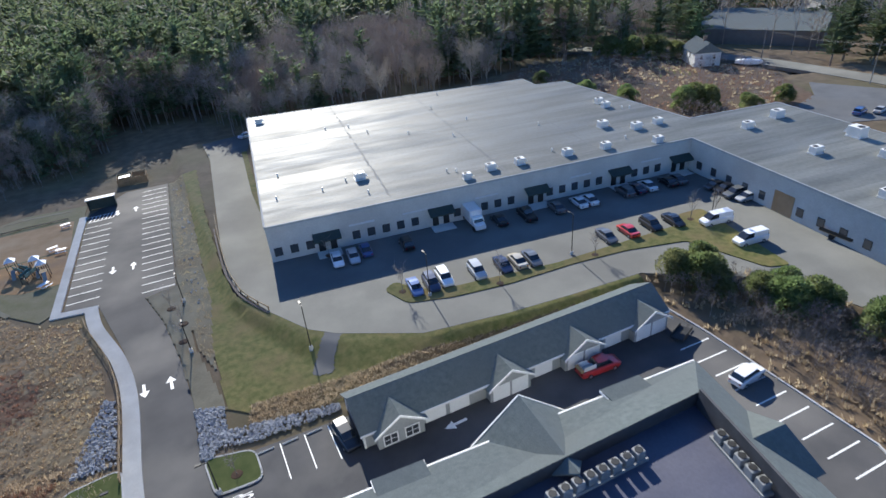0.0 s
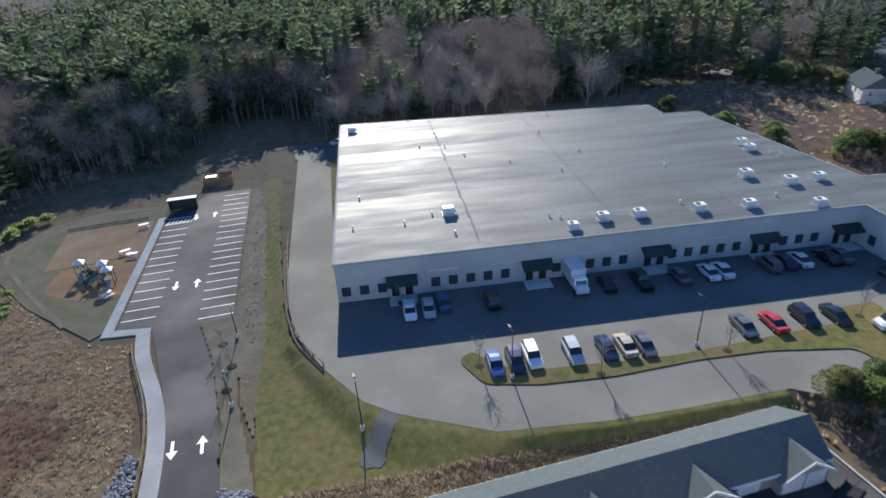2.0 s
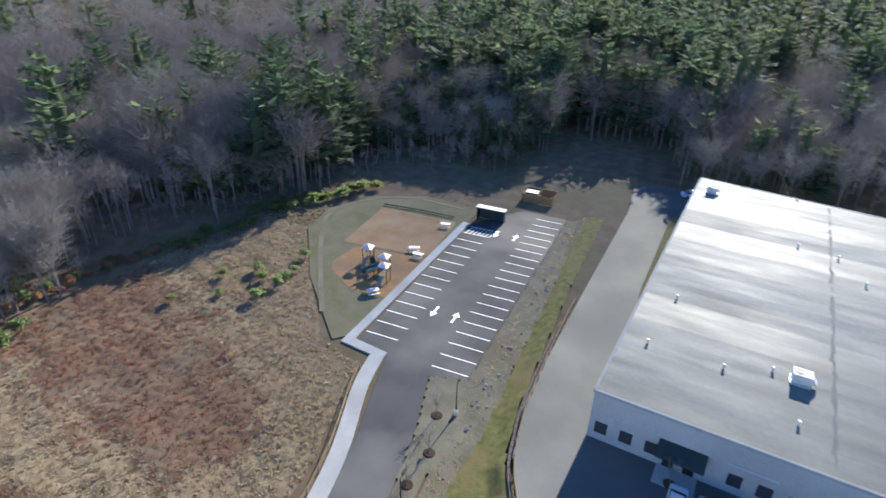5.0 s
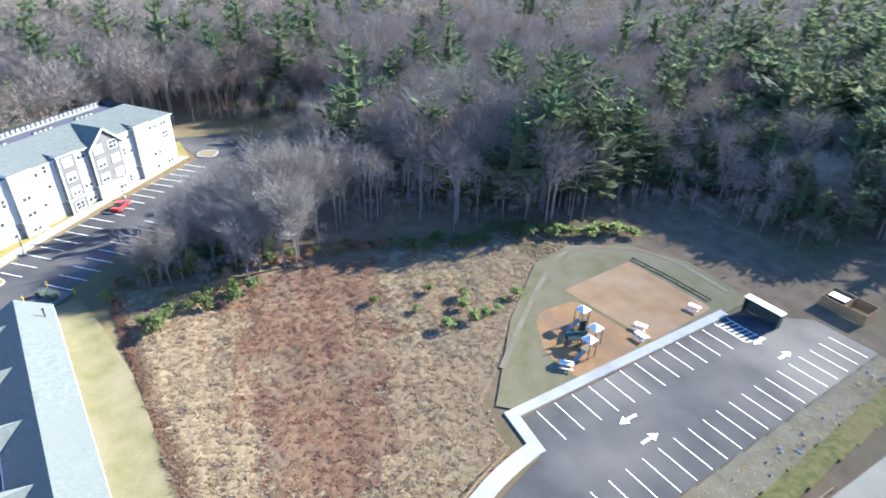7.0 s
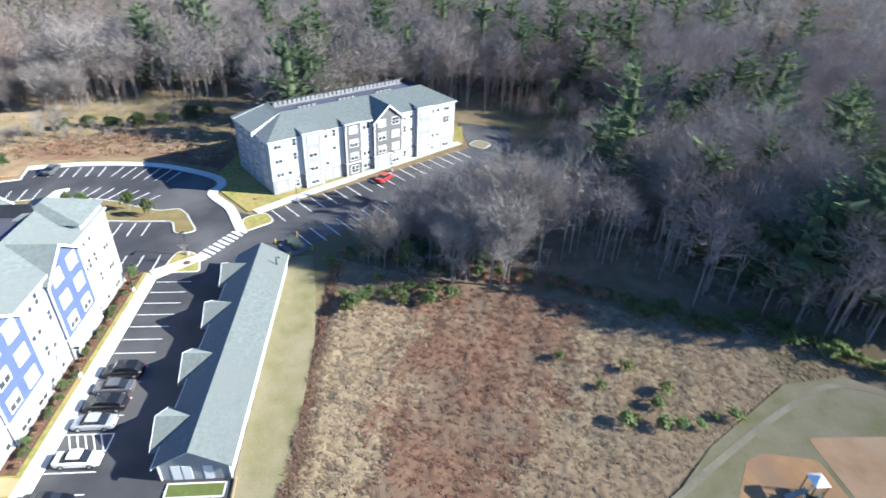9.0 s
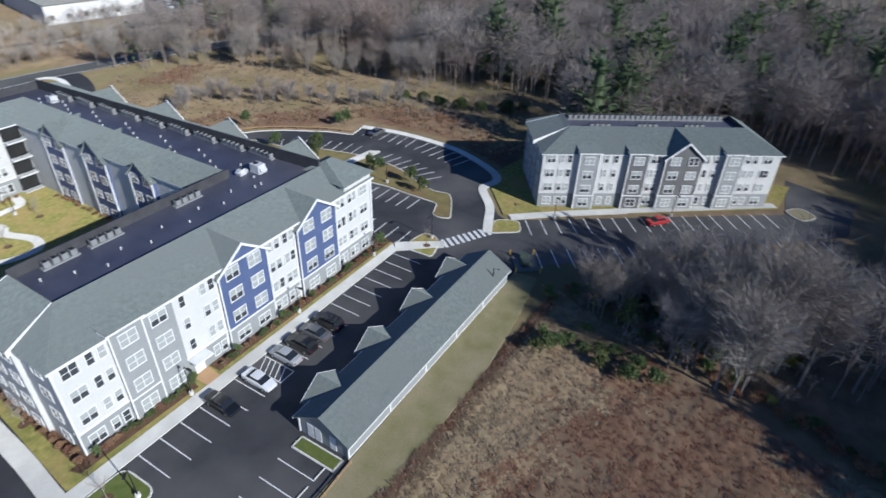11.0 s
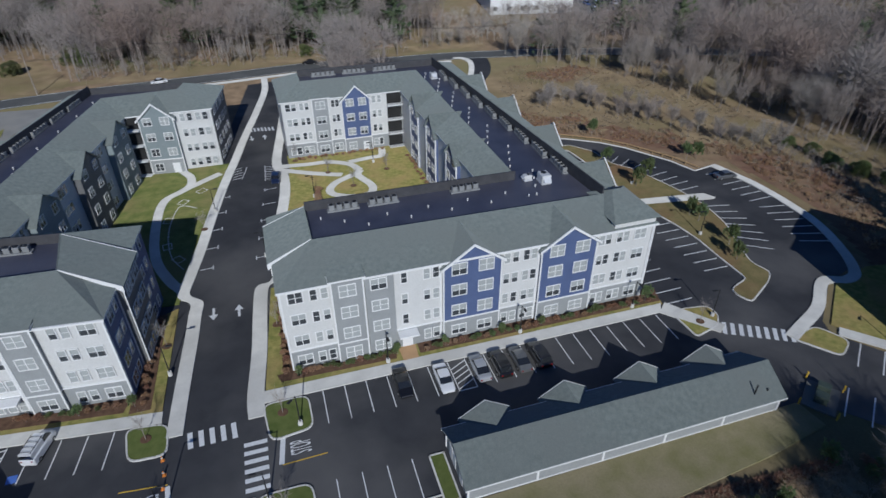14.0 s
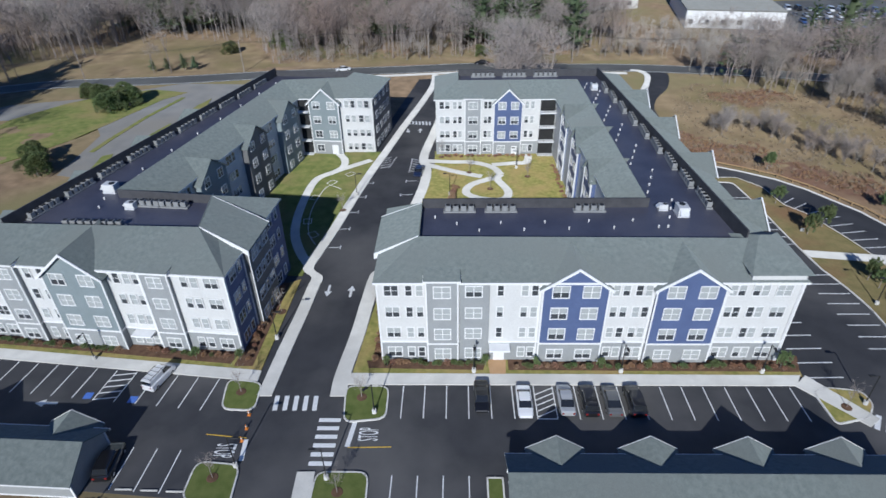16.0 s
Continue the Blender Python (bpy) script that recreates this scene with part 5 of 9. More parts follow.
side_windows(house_a, (-55.3, -5), (-55.45, 0), 2, blind=0.2)
# dark screens along the flat roof and outer gables of the far side
part("roof_screen", prism(bmesh.new(), ribbon([(-28.6, 18.45), (-59.6, 18.45)], 0.2), 14.0, 15.5), M["screen"], house_a, "dark rooftop screen wall")
part("roof_screen", prism(bmesh.new(), ribbon([(-68.8, 28.0), (-64.9, -42.6)], 0.2), 14.0, 16.0), M["screen"], house_a, "dark rooftop screen wall")
part("roof_screen", prism(bmesh.new(), ribbon([(-33.8, -43.3), (-64.9, -42.6)], 0.2), 14.0, 15.6), M["screen"], house_a, "dark rooftop screen wall")
for y in (18, 2, -14, -30):
    x = -73.4 + (20 - y) * 0.049
    bm = bmesh.new()
    solid(bm, [(x - 1.6, y + 4, 12.3), (x - 1.6, y - 4, 12.3), (x - 1.6, y, 14.9), (x + 6, y, 14.9), (x + 1.5, y + 4, 12.5), (x + 1.5, y - 4, 12.5)], [(0, 1, 2), (0, 2, 3, 4), (1, 5, 3, 2), (0, 4, 5, 1)])
    bmesh.ops.recalc_face_normals(bm, faces=bm.faces)
    part("gable_roof", bm, M["shingle"], house_a, "shingled outer gable roof")
    part("rake_trim", solid(bmesh.new(), [(x - 1.7, y + 4.2, 12.1), (x - 1.7, y, 15.0), (x - 1.7, y - 4.2, 12.1), (x - 1.7, y - 4.2, 12.4), (x - 1.7, y, 15.3), (x - 1.7, y + 4.2, 12.4),
                                            (x - 1.5, y + 4.2, 12.4), (x - 1.5, y, 15.3), (x - 1.5, y - 4.2, 12.4)], [(0, 1, 4, 5), (1, 2, 3, 4), (5, 4, 7, 6), (4, 3, 8, 7)]), M["trim"], house_a, "white gable edge boards")
end_roof(house_a, (-28.5, 27.3), (-28.5, 18.8), (-22.8, 28.0), (-22.8, 18.6), 15.0, 12.75)
part("end_bay", boxed(-23.8, -23.2, 18.8, 27.8, 0.02, 12.3), M["white"], house_a, "white projecting end bay")
ZA = 14.1
for k, (x, n) in enumerate(((-31.6, 4), (-37.2, 4), (-49.2, 4))):
    condenser(None, "condensers on the white house", n, pose(x - n * 1.05, 19.6, ZA))
for k in range(9):
    condenser(None, "condensers on the white house", 5, pose(-68.2 + (20 - (16 - k * 6.2)) * 0.0637, 16 - k * 6.2 - 2, ZA, 0, 0, 90 - 3.6 + 0))
for k in range(3):
    condenser(None, "condensers on the white house", 5, pose(-42 - k * 7, -42.4, ZA))
roof_unit(pose(-63.4, 20.5, ZA, 0, 0, 90), 1.1)
roof_unit(pose(-62.4, -33, ZA, 0, 0, 90), 1.0)
roof_unit(pose(-61.3, 19.2, ZA), 0.7, "small dark-topped rooftop unit")
for k in range(26):
    y = 24 - k * 2.4
    vent(pose(-60.6 - (k % 4) * 0.9, y, ZA), 0.28, 0.1)
for k in range(11):
    vent(pose(-30.4 - k * 2.9, 21.4 + (k * 1.7) % 3.6, ZA), 0.28, 0.09)

# the blue-grey house over the drive
TURN_B = -5.5
house_b = thing("apartment_house", "four-storey white and blue-grey apartment house", "apartment building", pose(-5.0, 32.4, 0, 0, 0, TURN_B))
FOOT_B = [(0, 0), (0.2, -19.4), (16.7, -19.2), (12.2, -64.5), (-3.8, -66.1), (-4.8, -80.2), (26.4, -80), (36.5, 0)]
DECK_B = [(5.4, -6.2), (7.6, -14.7), (22.2, -15.2), (16.4, -68.3), (2.6, -71), (2.0, -75), (20.6, -75.4), (31.9, -4.8)]
wall_block(house_b, FOOT_B, 0.02, EAVE, "white", label="white clapboard wall")
ring_roof(house_b, FOOT_B, DECK_B, EAVE + 0.15, 15.45, sunk=1.35)
# slate siding, given navy so the colour holds the skylight of its shade
part("end_wall", prism(bmesh.new(), [(-0.06, -0.2), (0.14, -19.3), (0.5, -19.3), (0.3, -0.2)], 0.02, EAVE - 0.1), M["blue"], house_b, "slate end wall coloured navy for its blue shade")
part("base_wall", boxed(-0.04, 36.5, -0.6, 0.04, 0.02, 3.1), M["grey"], house_b, "grey ground-floor siding")
part("belt_trim", boxed(-0.05, 36.5, -0.6, 0.1, 3.1, 3.3), M["trim"], house_b)
for x in (0, 36.5, 11.2, 16.2):
    part("corner_trim", boxed(x - 0.1, x + 0.1, -0.2, 0.12, 0.02, EAVE - 0.1), M["trim"], house_b)
part("fascia", boxed(-0.4, 36.9, 0.45, 0.57, EAVE - 0.12, EAVE + 0.16), M["trim"], house_b)
bay(house_b, 7.0, 10.6, 0.6, "grey", 12.7)
gable(house_b, 15.6, 23.4, 1.0, 8.0, 3.0, 12.0, 15.3, "sage")
bay(house_b, 27.4, 30.8, 0.6, "grey", 12.7)
row_windows(house_b, (1.8,), 0.06, w=1.7, cols=2, blind=0.5)
row_windows(house_b, (4.0, 5.3), 0.06, w=0.8, blind=0.4)
row_windows(house_b, (8.8,), 0.6, w=1.8, cols=2, blind=0.6)
row_windows(house_b, (11.6, 12.8, 14.2), 0.06, w=0.8, blind=0.4)
row_windows(house_b, (17.6, 21.4), 1.02, floors=(1, 2, 3), w=1.8, h=1.6, cols=2, blind=0.7)
row_windows(house_b, (17.6, 21.4), 1.06, floors=(0,), w=1.8, h=1.4, cols=2, blind=0.5)
row_windows(house_b, (24.4, 26.2), 0.06, w=0.8, blind=0.4)
row_windows(house_b, (29.1,), 0.6, w=1.8, cols=2, blind=0.6)
row_windows(house_b, (32.4, 34.6), 0.06, w=1.5, cols=2, blind=0.5)
part("entrance_hood", bevelled(boxed(11.4, 14.2, 0, 1.4, 2.7, 2.95), 0.03), M["trim"], house_b, "white flat entrance hood")
part("end_bay", prism(bmesh.new(), [(-0.85, -5.5), (-0.75, -12.4), (0.1, -12.4), (0.1, -5.5)], 0.02, EAVE - 0.05), M["dark_grey"], house_b, "slate-grey projecting end bay")
part("corner_trim", boxed(-0.92, -0.8, -5.56, -5.44, 0.02, EAVE - 0.1), M["trim"], house_b)
side_windows(house_b, (-0.88, -6.2), (-0.8, -11.8), 3, blind=0.15)
side_windows(house_b, (-0.09, -1), (-0.05, -4.9), 2, blind=0.15)
side_windows(house_b, (0.06, -13.6), (0.11, -18.6), 2, blind=0.15)
part("downpipe", prism(bmesh.new(), [(-0.2, -5.35), (-0.04, -5.35), (-0.04, -5.2), (-0.2, -5.2)], 0.02, EAVE), M["trim"], house_b)
end_roof(house_b, (5.3, -6.3), (7.3, -14.5), (-1.15, -5.2), (-1.05, -12.7), 15.4, 12.75)
for y, w_ in ((-9.5, 3.4), (-22.5, 3.6), (-37, 3.6), (-51, 3.6)):
    x = 36.5 + y * 0.126
    bm = solid(bmesh.new(), [(x + 0.9, y + w_, 12.65), (x + 0.9, y - w_, 12.65), (x + 0.4, y, 14.6), (x - 5.0, y, 14.75), (x - 0.6, y + w_, 12.75), (x - 0.6, y - w_, 12.75)], [(0, 1, 2), (0, 2, 3, 4), (1, 5, 3, 2), (0, 4, 5, 1), (3, 5, 4)])
    bmesh.ops.recalc_face_normals(bm, faces=bm.faces)
    part("hip_roof", bm, M["shingle"], house_b, "shingled hipped roof of an outer bay")
    part("outer_bay", prism(bmesh.new(), [(x + 0.55, y + w_ - 0.4), (x + 0.55, y - w_ + 0.4), (x - 1.0, y - w_ + 0.4), (x - 1.0, y + w_ - 0.4)], 0.02, 12.6), M["white"], house_b, "white projecting outer bay")
# gabled bays along its courtyard and the far wing's front
for k, y in enumerate((-28.5, -43.6, -57.4)):
    x = 16.7 + (y + 19.6) * 0.1
    holder = part("gabled_bay", boxed(-0.01, 0.01, -0.01, 0.01, 5, 5.02), M["grey"], house_b)
    holder.matrix_basis = Matrix.Translation((x, y, 0)) @ Matrix.Rotation(math.pi / 2 - 0.1, 4, "Z")
    h = 3.9
    bm = bmesh.new()
    front = [(-h, 11.9), (-h, 0.05), (h, 0.05), (h, 11.9), (0, 14.5)]
    solid(bm, [(a, 1.2, z) for a, z in front] + [(a, -1.2, z) for a, z in front], [(4, 3, 2, 1, 0), (5, 6, 7, 8, 9), (0, 1, 6, 5), (2, 3, 8, 7), (1, 2, 7, 6)])
    bmesh.ops.recalc_face_normals(bm, faces=bm.faces)
    part("bay_wall", bm, M["dark_grey" if k % 2 else "sage"], holder)
    bm = bmesh.new()
    for s in (-1, 1):
        v = [(s * (h + 0.4), 1.6, 11.6), (0, 1.6, 14.65), (0, -6, 14.65), (s * (h + 0.4), -1.6, 11.6)]
        lowv = [(p[0], p[1], p[2] - 0.15) for p in v]
        solid(bm, v + lowv, [(0, 1, 2, 3), (7, 6, 5, 4), (0, 4, 5, 1), (1, 5, 6, 2), (2, 6, 7, 3), (3, 7, 4, 0)])
    bmesh.ops.recalc_face_normals(bm, faces=bm.faces)
    part("bay_roof", bm, M["shingle"], holder)
    for f in range(4):
        for a in (-2.0, 2.0):
            w_ = window(house_b, (0, 0, 0), 0, 1.4, 1.5, 2, 0.15)
            w_.matrix_basis = holder.matrix_basis @ Matrix.Translation((a, 1.22, 1.55 + FLOOR * f))
for y in (-22.4, -36, -50.5):
    x = 16.62 + (y + 19.6) * 0.1
    side_windows(house_b, (x + 0.15, y + 1.5), (x - 0.15, y - 1.5), 2, blind=0.15)
gable(house_b, 3.3, 9.8, -64.2, 6.5, 3.0, 12.0, 15.0, "sage")
row_windows(house_b, (-2.6, -1.2), -65.7, w=1.0, blind=0.3)
row_windows(house_b, (0.4, 1.8), -65.5, w=0.9, blind=0.3)
row_windows(house_b, (4.9, 8.2), -64.18, floors=(1, 2, 3), w=1.5, cols=2, blind=0.4)
row_windows(house_b, (8.2,), -64.14, floors=(0,), w=1.5, cols=2, blind=0.4)
part("door", boxed(4.2, 5.6, -64.2, -64.1, 0.05, 2.3), M["trim"], house_b, "white courtyard door")
for f in range(4):
    # no recess is cut: black slabs give the balconies their shade
    part("balcony_recess", boxed(10.0, 12.3, -64.9, -64.4, FLOOR * f + 0.25, FLOOR * f + 2.6), M["black"], house_b, "black panel standing for balcony shade")
    part("balcony", boxed(9.9, 12.4, -64.6, -63.2, FLOOR * f + 0.08, FLOOR * f + 0.24), M["trim"], house_b, "white balcony slab")
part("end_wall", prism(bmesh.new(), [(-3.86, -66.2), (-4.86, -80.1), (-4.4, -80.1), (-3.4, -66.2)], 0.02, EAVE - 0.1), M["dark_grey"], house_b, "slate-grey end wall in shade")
side_windows(house_b, (-3.92, -67.2), (-4.84, -79), 4, blind=0.15)
part("roof_screen", prism(bmesh.new(), ribbon([(31.8, -5.0), (20.5, -75.2)], 0.2), 14.0, 16.0), M["screen"], house_b, "dark rooftop screen wall")
part("roof_screen", prism(bmesh.new(), ribbon([(7.6, -14.8), (22.2, -15.3)], 0.2), 14.0, 15.4), M["screen"], house_b, "dark rooftop screen wall")
MB = pose(-5.0, 32.4, 0, 0, 0, TURN_B)
for k in range(10):
    y = -10.6 - k * 6.4
    condenser(None, "condensers on the blue-grey house", 5, MB @ pose(30.2 + (y + 9) * 0.15, y - 2.5, ZA, 0, 0, 82))
condenser(None, "condensers on the blue-grey house", 4, MB @ pose(10.6, -13.2, ZA))
condenser(None, "condensers on the blue-grey house", 8, MB @ pose(16.6, -7.4, ZA, 0, 0, 3))
condenser(None, "condensers on the blue-grey house", 4, MB @ pose(14.6, -13.2, ZA))
roof_unit(MB @ pose(24.4, -17, ZA), 1.1)
roof_unit(MB @ pose(18.6, -12.4, ZA), 0.8, "small dark-topped rooftop unit")
for k in range(24):
    y = -12 - k * 2.5
    vent(MB @ pose(23.2 + (y + 12) * 0.12 + (k % 3) * 1.1, y, ZA), 0.28, 0.1)

# the far white house with slate bays
MC = Matrix.Translation((-102.0, 51.4, 0)) @ Matrix.Rotation(math.atan2(0.564, 0.826) - math.pi / 2, 4, "Z")
house_c = thing("apartment_house", "four-storey white apartment house with slate-grey bays", "apartment building", MC)
L_C = 44.8
FOOT_C = [(0, 0), (0, -16.5), (-L_C, -16.5), (-L_C, 0)]
DECK_C = [(-6, -6.5), (-6, -13), (-L_C + 5, -13), (-L_C + 5, -6.5)]
FH_C, EV_C = 2.85, 10.85
wall_block(house_c, FOOT_C, 0.02, EV_C, "white", label="white clapboard wall")
ring_roof(house_c, FOOT_C, DECK_C, EV_C + 0.15, 13.75)
part("base_wall", boxed(-L_C, 0.03, -0.5, 0.04, 0.02, 2.9), M["grey"], house_c, "grey ground-floor siding")
# grey layer over the white end: the shade of this side is in its colour
part("end_wall", boxed(-0.2, 0.05, -16.45, -0.1, 0.02, EV_C - 0.1), M["grey"], house_c, "end wall toned pale grey for its shade")
for x0, x1, mt in ((-10.2, -6.6, "grey"), (-19.4, -15.8, "dark_grey"), (-37.2, -33.8, "grey")):
    bay(house_c, x0, x1, 0.9, mt, 11.35, 2.8)
gable(house_c, -29.6, -22.6, 0.9, 7.0, 2.8, 10.7, 13.7, "dark_grey", base_top=2.8)
for f in range(4):
    z = 1.45 + FH_C * f
    for x, w_, c_ in ((-1.6, 1.5, 2), (-3.6, 0.8, 1), (-5.0, 0.8, 1), (-11.8, 0.8, 1), (-13.6, 0.8, 1), (-20.6, 0.8, 1), (-21.6, 0.8, 1), (-30.8, 0.8, 1), (-32.6, 0.8, 1), (-38.6, 0.8, 1), (-40.0, 0.8, 1), (-42.4, 1.6, 2)):
        window(house_c, (x, 0.06, z), 0, w_, 1.45, c_, 0.35)
    for x in (-8.4, -17.6, -35.5):
        window(house_c, (x, 0.92, z), 0, 1.7, 1.45, 2, 0.5)
    for x in (-24.4, -27.8):
        window(house_c, (x, 0.96, z), 0, 1.7, 1.45, 2, 0.5)
    for y in (-3, -7, -10.5, -13.8):
        window(house_c, (0.06, y, z), -math.pi / 2, 1.2, 1.45, 2, 0.2)
end_roof(house_c, (-6.1, -6.6), (-6.1, -12.9), (1.0, -5.2), (1.0, -14.2), 13.7, 11.3)
for k in range(6):
    condenser(None, "condensers on the far white house", 5, MC @ pose(-12 - k * 5.2, -12.2, 12.85))
for k in range(3):
    condenser(None, "condensers on the far white house", 4, MC @ pose(-14 - k * 9.2, -7.6, 12.85))


# ---- garages ----
def garage(m, length, label, gables, doors, d=7.0, vents=()):
    """A long low garage: its doors face -y, eaves at 2.6 m."""
    g = thing("garage", label, "garage", m, "rows of garages")
    ev, rz = 2.6, 4.65
    for x, h in vents:
        zr = ev + (rz - ev) * (d - 6.3) / (d / 2)
        part("vent_pipe", tube(bmesh.new(), (x, 6.3, zr - 0.2), (x, 6.3, zr + h), 0.09, 0.09, 8), M["black"], g, "black roof vent pipe")
    part("wall", boxed(0, length, 0, d, 0.02, ev), M["grey"], g, "grey clapboard wall")
    for x in (0, length):
        bm = bmesh.new()
        solid(bm, [(x - 0.04, 0, ev), (x - 0.04, d, ev), (x - 0.04, d / 2, rz - 0.1), (x + 0.04, 0, ev), (x + 0.04, d, ev), (x + 0.04, d / 2, rz - 0.1)], [(0, 2, 1), (3, 4, 5), (0, 1, 4, 3), (1, 2, 5, 4), (2, 0, 3, 5)])
        bmesh.ops.recalc_face_normals(bm, faces=bm.faces)
        part("gable_wall", bm, M["grey"], g)
    o = 0.45
    for s in (0, 1):
        y0, y1 = ((-o, d / 2), (d + o, d / 2))[s]
        z0 = ev - o * (rz - ev) / (d / 2)
        v = [(-o, y0, z0 + 0.12), (length + o, y0, z0 + 0.12), (length + o, y1, rz + 0.12), (-o, y1, rz + 0.12)]
        lowv = [(p[0], p[1], p[2] - 0.14) for p in v]
        bm = solid(bmesh.new(), v + lowv, [(0, 1, 2, 3), (7, 6, 5, 4), (0, 4, 5, 1), (1, 5, 6, 2), (2, 6, 7, 3), (3, 7, 4, 0)])
        bmesh.ops.recalc_face_normals(bm, faces=bm.faces)
        part("roof_slope", bm, M["shingle"], g, "grey-green shingled slope")
    part("fascia", boxed(-o, length + o, d + o - 0.02, d + o + 0.06, 2.24, 2.38), M["trim"], g, "white eaves board")
    part("fascia", boxed(-o, length + o, -o - 0.1, -o + 0.02, 2.15, 2.42), M["trim"], g, "white eaves board")
    part("skirt_trim", boxed(-0.05, length + 0.05, d - 0.02, d + 0.05, 0.02, 0.2), M["trim"], g)
    k = 0
    for x in np.arange(0, length + 0.1, length / 5):
        part("corner_trim", boxed(x - 0.12, x + 0.12, d - 0.02, d + 0.07, 0.02, 2.3), M["trim"], g)
    for x in (0.0, length):
        part("corner_trim", boxed(x - 0.12, x + 0.12, -0.07, 0.1, 0.02, 2.5), M["trim"], g)
    for x in gables:
        bm = bmesh.new()
        front = [(x - 2.7, 2.2), (x - 2.7, 0.05), (x + 2.7, 0.05), (x + 2.7, 2.2), (x, 3.85)]
        solid(bm, [(a, -1.0, z) for a, z in front] + [(a, 0.2, z) for a, z in front], [(0, 1, 2, 3, 4), (9, 8, 7, 6, 5), (0, 5, 6, 1), (2, 7, 8, 3), (1, 6, 7, 2)])
        bmesh.ops.recalc_face_normals(bm, faces=bm.faces)
        part("gable_wall", bm, M["grey"], g)
        bm = bmesh.new()
        for s in (-1, 1):
            v = [(x + s * 3.1, -1.4, 2.05), (x, -1.4, 4.05), (x, 2.9, 4.05), (x + s * 3.1, -0.2, 2.05)]
            lowv = [(p[0], p[1], p[2] - 0.13) for p in v]
            solid(bm, v + lowv, [(0, 1, 2, 3), (7, 6, 5, 4), (0, 4, 5, 1), (1, 5, 6, 2), (2, 6, 7, 3), (3, 7, 4, 0)])
        bmesh.ops.recalc_face_normals(bm, faces=bm.faces)
        part("gable_roof", bm, M["shingle"], g)
        bm = bmesh.new()
        for s in (-1, 1):
            solid(bm, [(x + s * 3.12, -1.45, 2.12), (x, -1.45, 4.14), (x, -1.45, 3.84), (x + s * 3.12, -1.45, 1.84), (x + s * 3.12, -1.36, 2.12), (x, -1.36, 4.14)], [(0, 1, 2, 3), (0, 4, 5, 1)])
        part("rake_trim", bm, M["trim"], g, "white gable edge boards")
        for s in (-1.25, 1.25):
            if x == gables[0] and length > 41:
                window(g, (x + s, -1.01, 1.0), math.pi, 1.5, 1.3, 2, 0.1)
                continue
            part("garage_door", boxed(x + s - 1.1, x + s + 1.1, -1.05, -1.0, 0.05, 2.15), M["trim"], g, "white panelled garage door")
    for y0, y1 in ((1.2, 2.1), (2.3, 3.2), (4.4, 5.3)):
        part("side_door", boxed(length - 0.01, length + 0.05, y0, y1, 0.05, 2.1), M["trim"], g, "white panelled side door")
    for x in doors:
        part("garage_door", bevelled(boxed(x - 1.25, x + 1.25, -0.06, 0.02, 0.05, 2.2), 0.02), M["trim"], g, "white panelled garage door")
    return g


garage(pose(-76.7, 50.4, 0), 38.1, "long low grey garage row with shingled roof", (4.2, 13.6, 23.5, 33.2), (8.9, 18.5, 28.3, 36.6), vents=((3.4, 1.5), (1.6, 0.4)))
MGB = Matrix.Translation((5.3, 47.4, 0)) @ Matrix.Rotation(radians(-2.6), 4, "Z")
garage(MGB, 41.6, "long low grey garage row beside the lawn", (3.9, 17.6, 28.0, 38.6), (8.4, 11.4, 22.8, 33.3), 6.4)

kerbed("lawn", [(-38.0, 51.2), (-36.4, 51.2), (-36.4, 57.0), (-38.0, 57.0)], "turf", "narrow kerbed grass strip at the garage's end", "lawn strip")

# ---- the warehouse ----
MW = Matrix.Translation((6.4, 91.0, 0)) @ Matrix.Rotation(radians(-9.5), 4, "Z")
ware = thing("warehouse", "low cream block warehouse with broad pale flat roof", "warehouse", MW)
FOOT_W = [(0, 0), (82, 0), (82, -72), (112, -72), (112, 9), (89.5, 10), (83.6, 53), (75.6, 54), (75.6, 62), (0, 68.5)]
wall_block(ware, FOOT_W, ZP - 0.3, 7.9, "wh_wall", label="cream painted block wall")
rim = bmesh.new()
prism(rim, [(x + (0.12 if x > 1 else -0.12), y + (-0.12 if y < 1 else 0.12)) for x, y in FOOT_W], 7.9, 8.02)
part("roof", rim, M["wh_roof"], ware, "pale membrane flat roof with worn patches")
bm = bmesh.new()
for a, b in zip(FOOT_W, FOOT_W[1:] + FOOT_W[:1]):
    prism(bm, ribbon([a, b], 0.3), 7.75, 8.07)
part("roof_edge", bm, M["edge_metal"], ware, "metal roof edge")
srng = random.Random(3)
for x0 in (21.5, 43.5, 63.5):
    bm = bmesh.new()
    for k in range(34):
        y = 1 + k * 1.9
        if x0 > 50 and y > 50:
            continue
        w = srng.uniform(0.05, 0.3)
        w *= 0.8
        prism(bm, [(x0 + srng.uniform(-0.25, 0.25) - w, y), (x0 + srng.uniform(-0.2, 0.2) + w, y), (x0 + srng.uniform(-0.2, 0.2) + w, y + 1.92), (x0 - w, y + 1.92)], 8.0, 8.026)
    part("roof_seam", bm, M["wh_seam"], ware, "bleached band along a roof seam")
wwin = mesh_of("window_pane", bevelled(boxed(-0.55, 0.55, -0.06, 0.02, -0.65, 0.65), 0.02), M["glass"])
wfrm = mesh_of("window", boxed(-0.66, 0.66, -0.04, 0.02, -0.76, 0.76), M["black"])
CAN = (9.4, 29.6, 48.2, 65.8, 79.5)
for k, u in enumerate(np.arange(1.3, 81, 2.62)):
    if min(abs(u - c) for c in CAN) < 2.5:
        continue
    w_ = part("window", wfrm, None, ware)
    w_.location = (u, 0, ZP + 1.75)
    part("window_pane", wwin, None, w_)
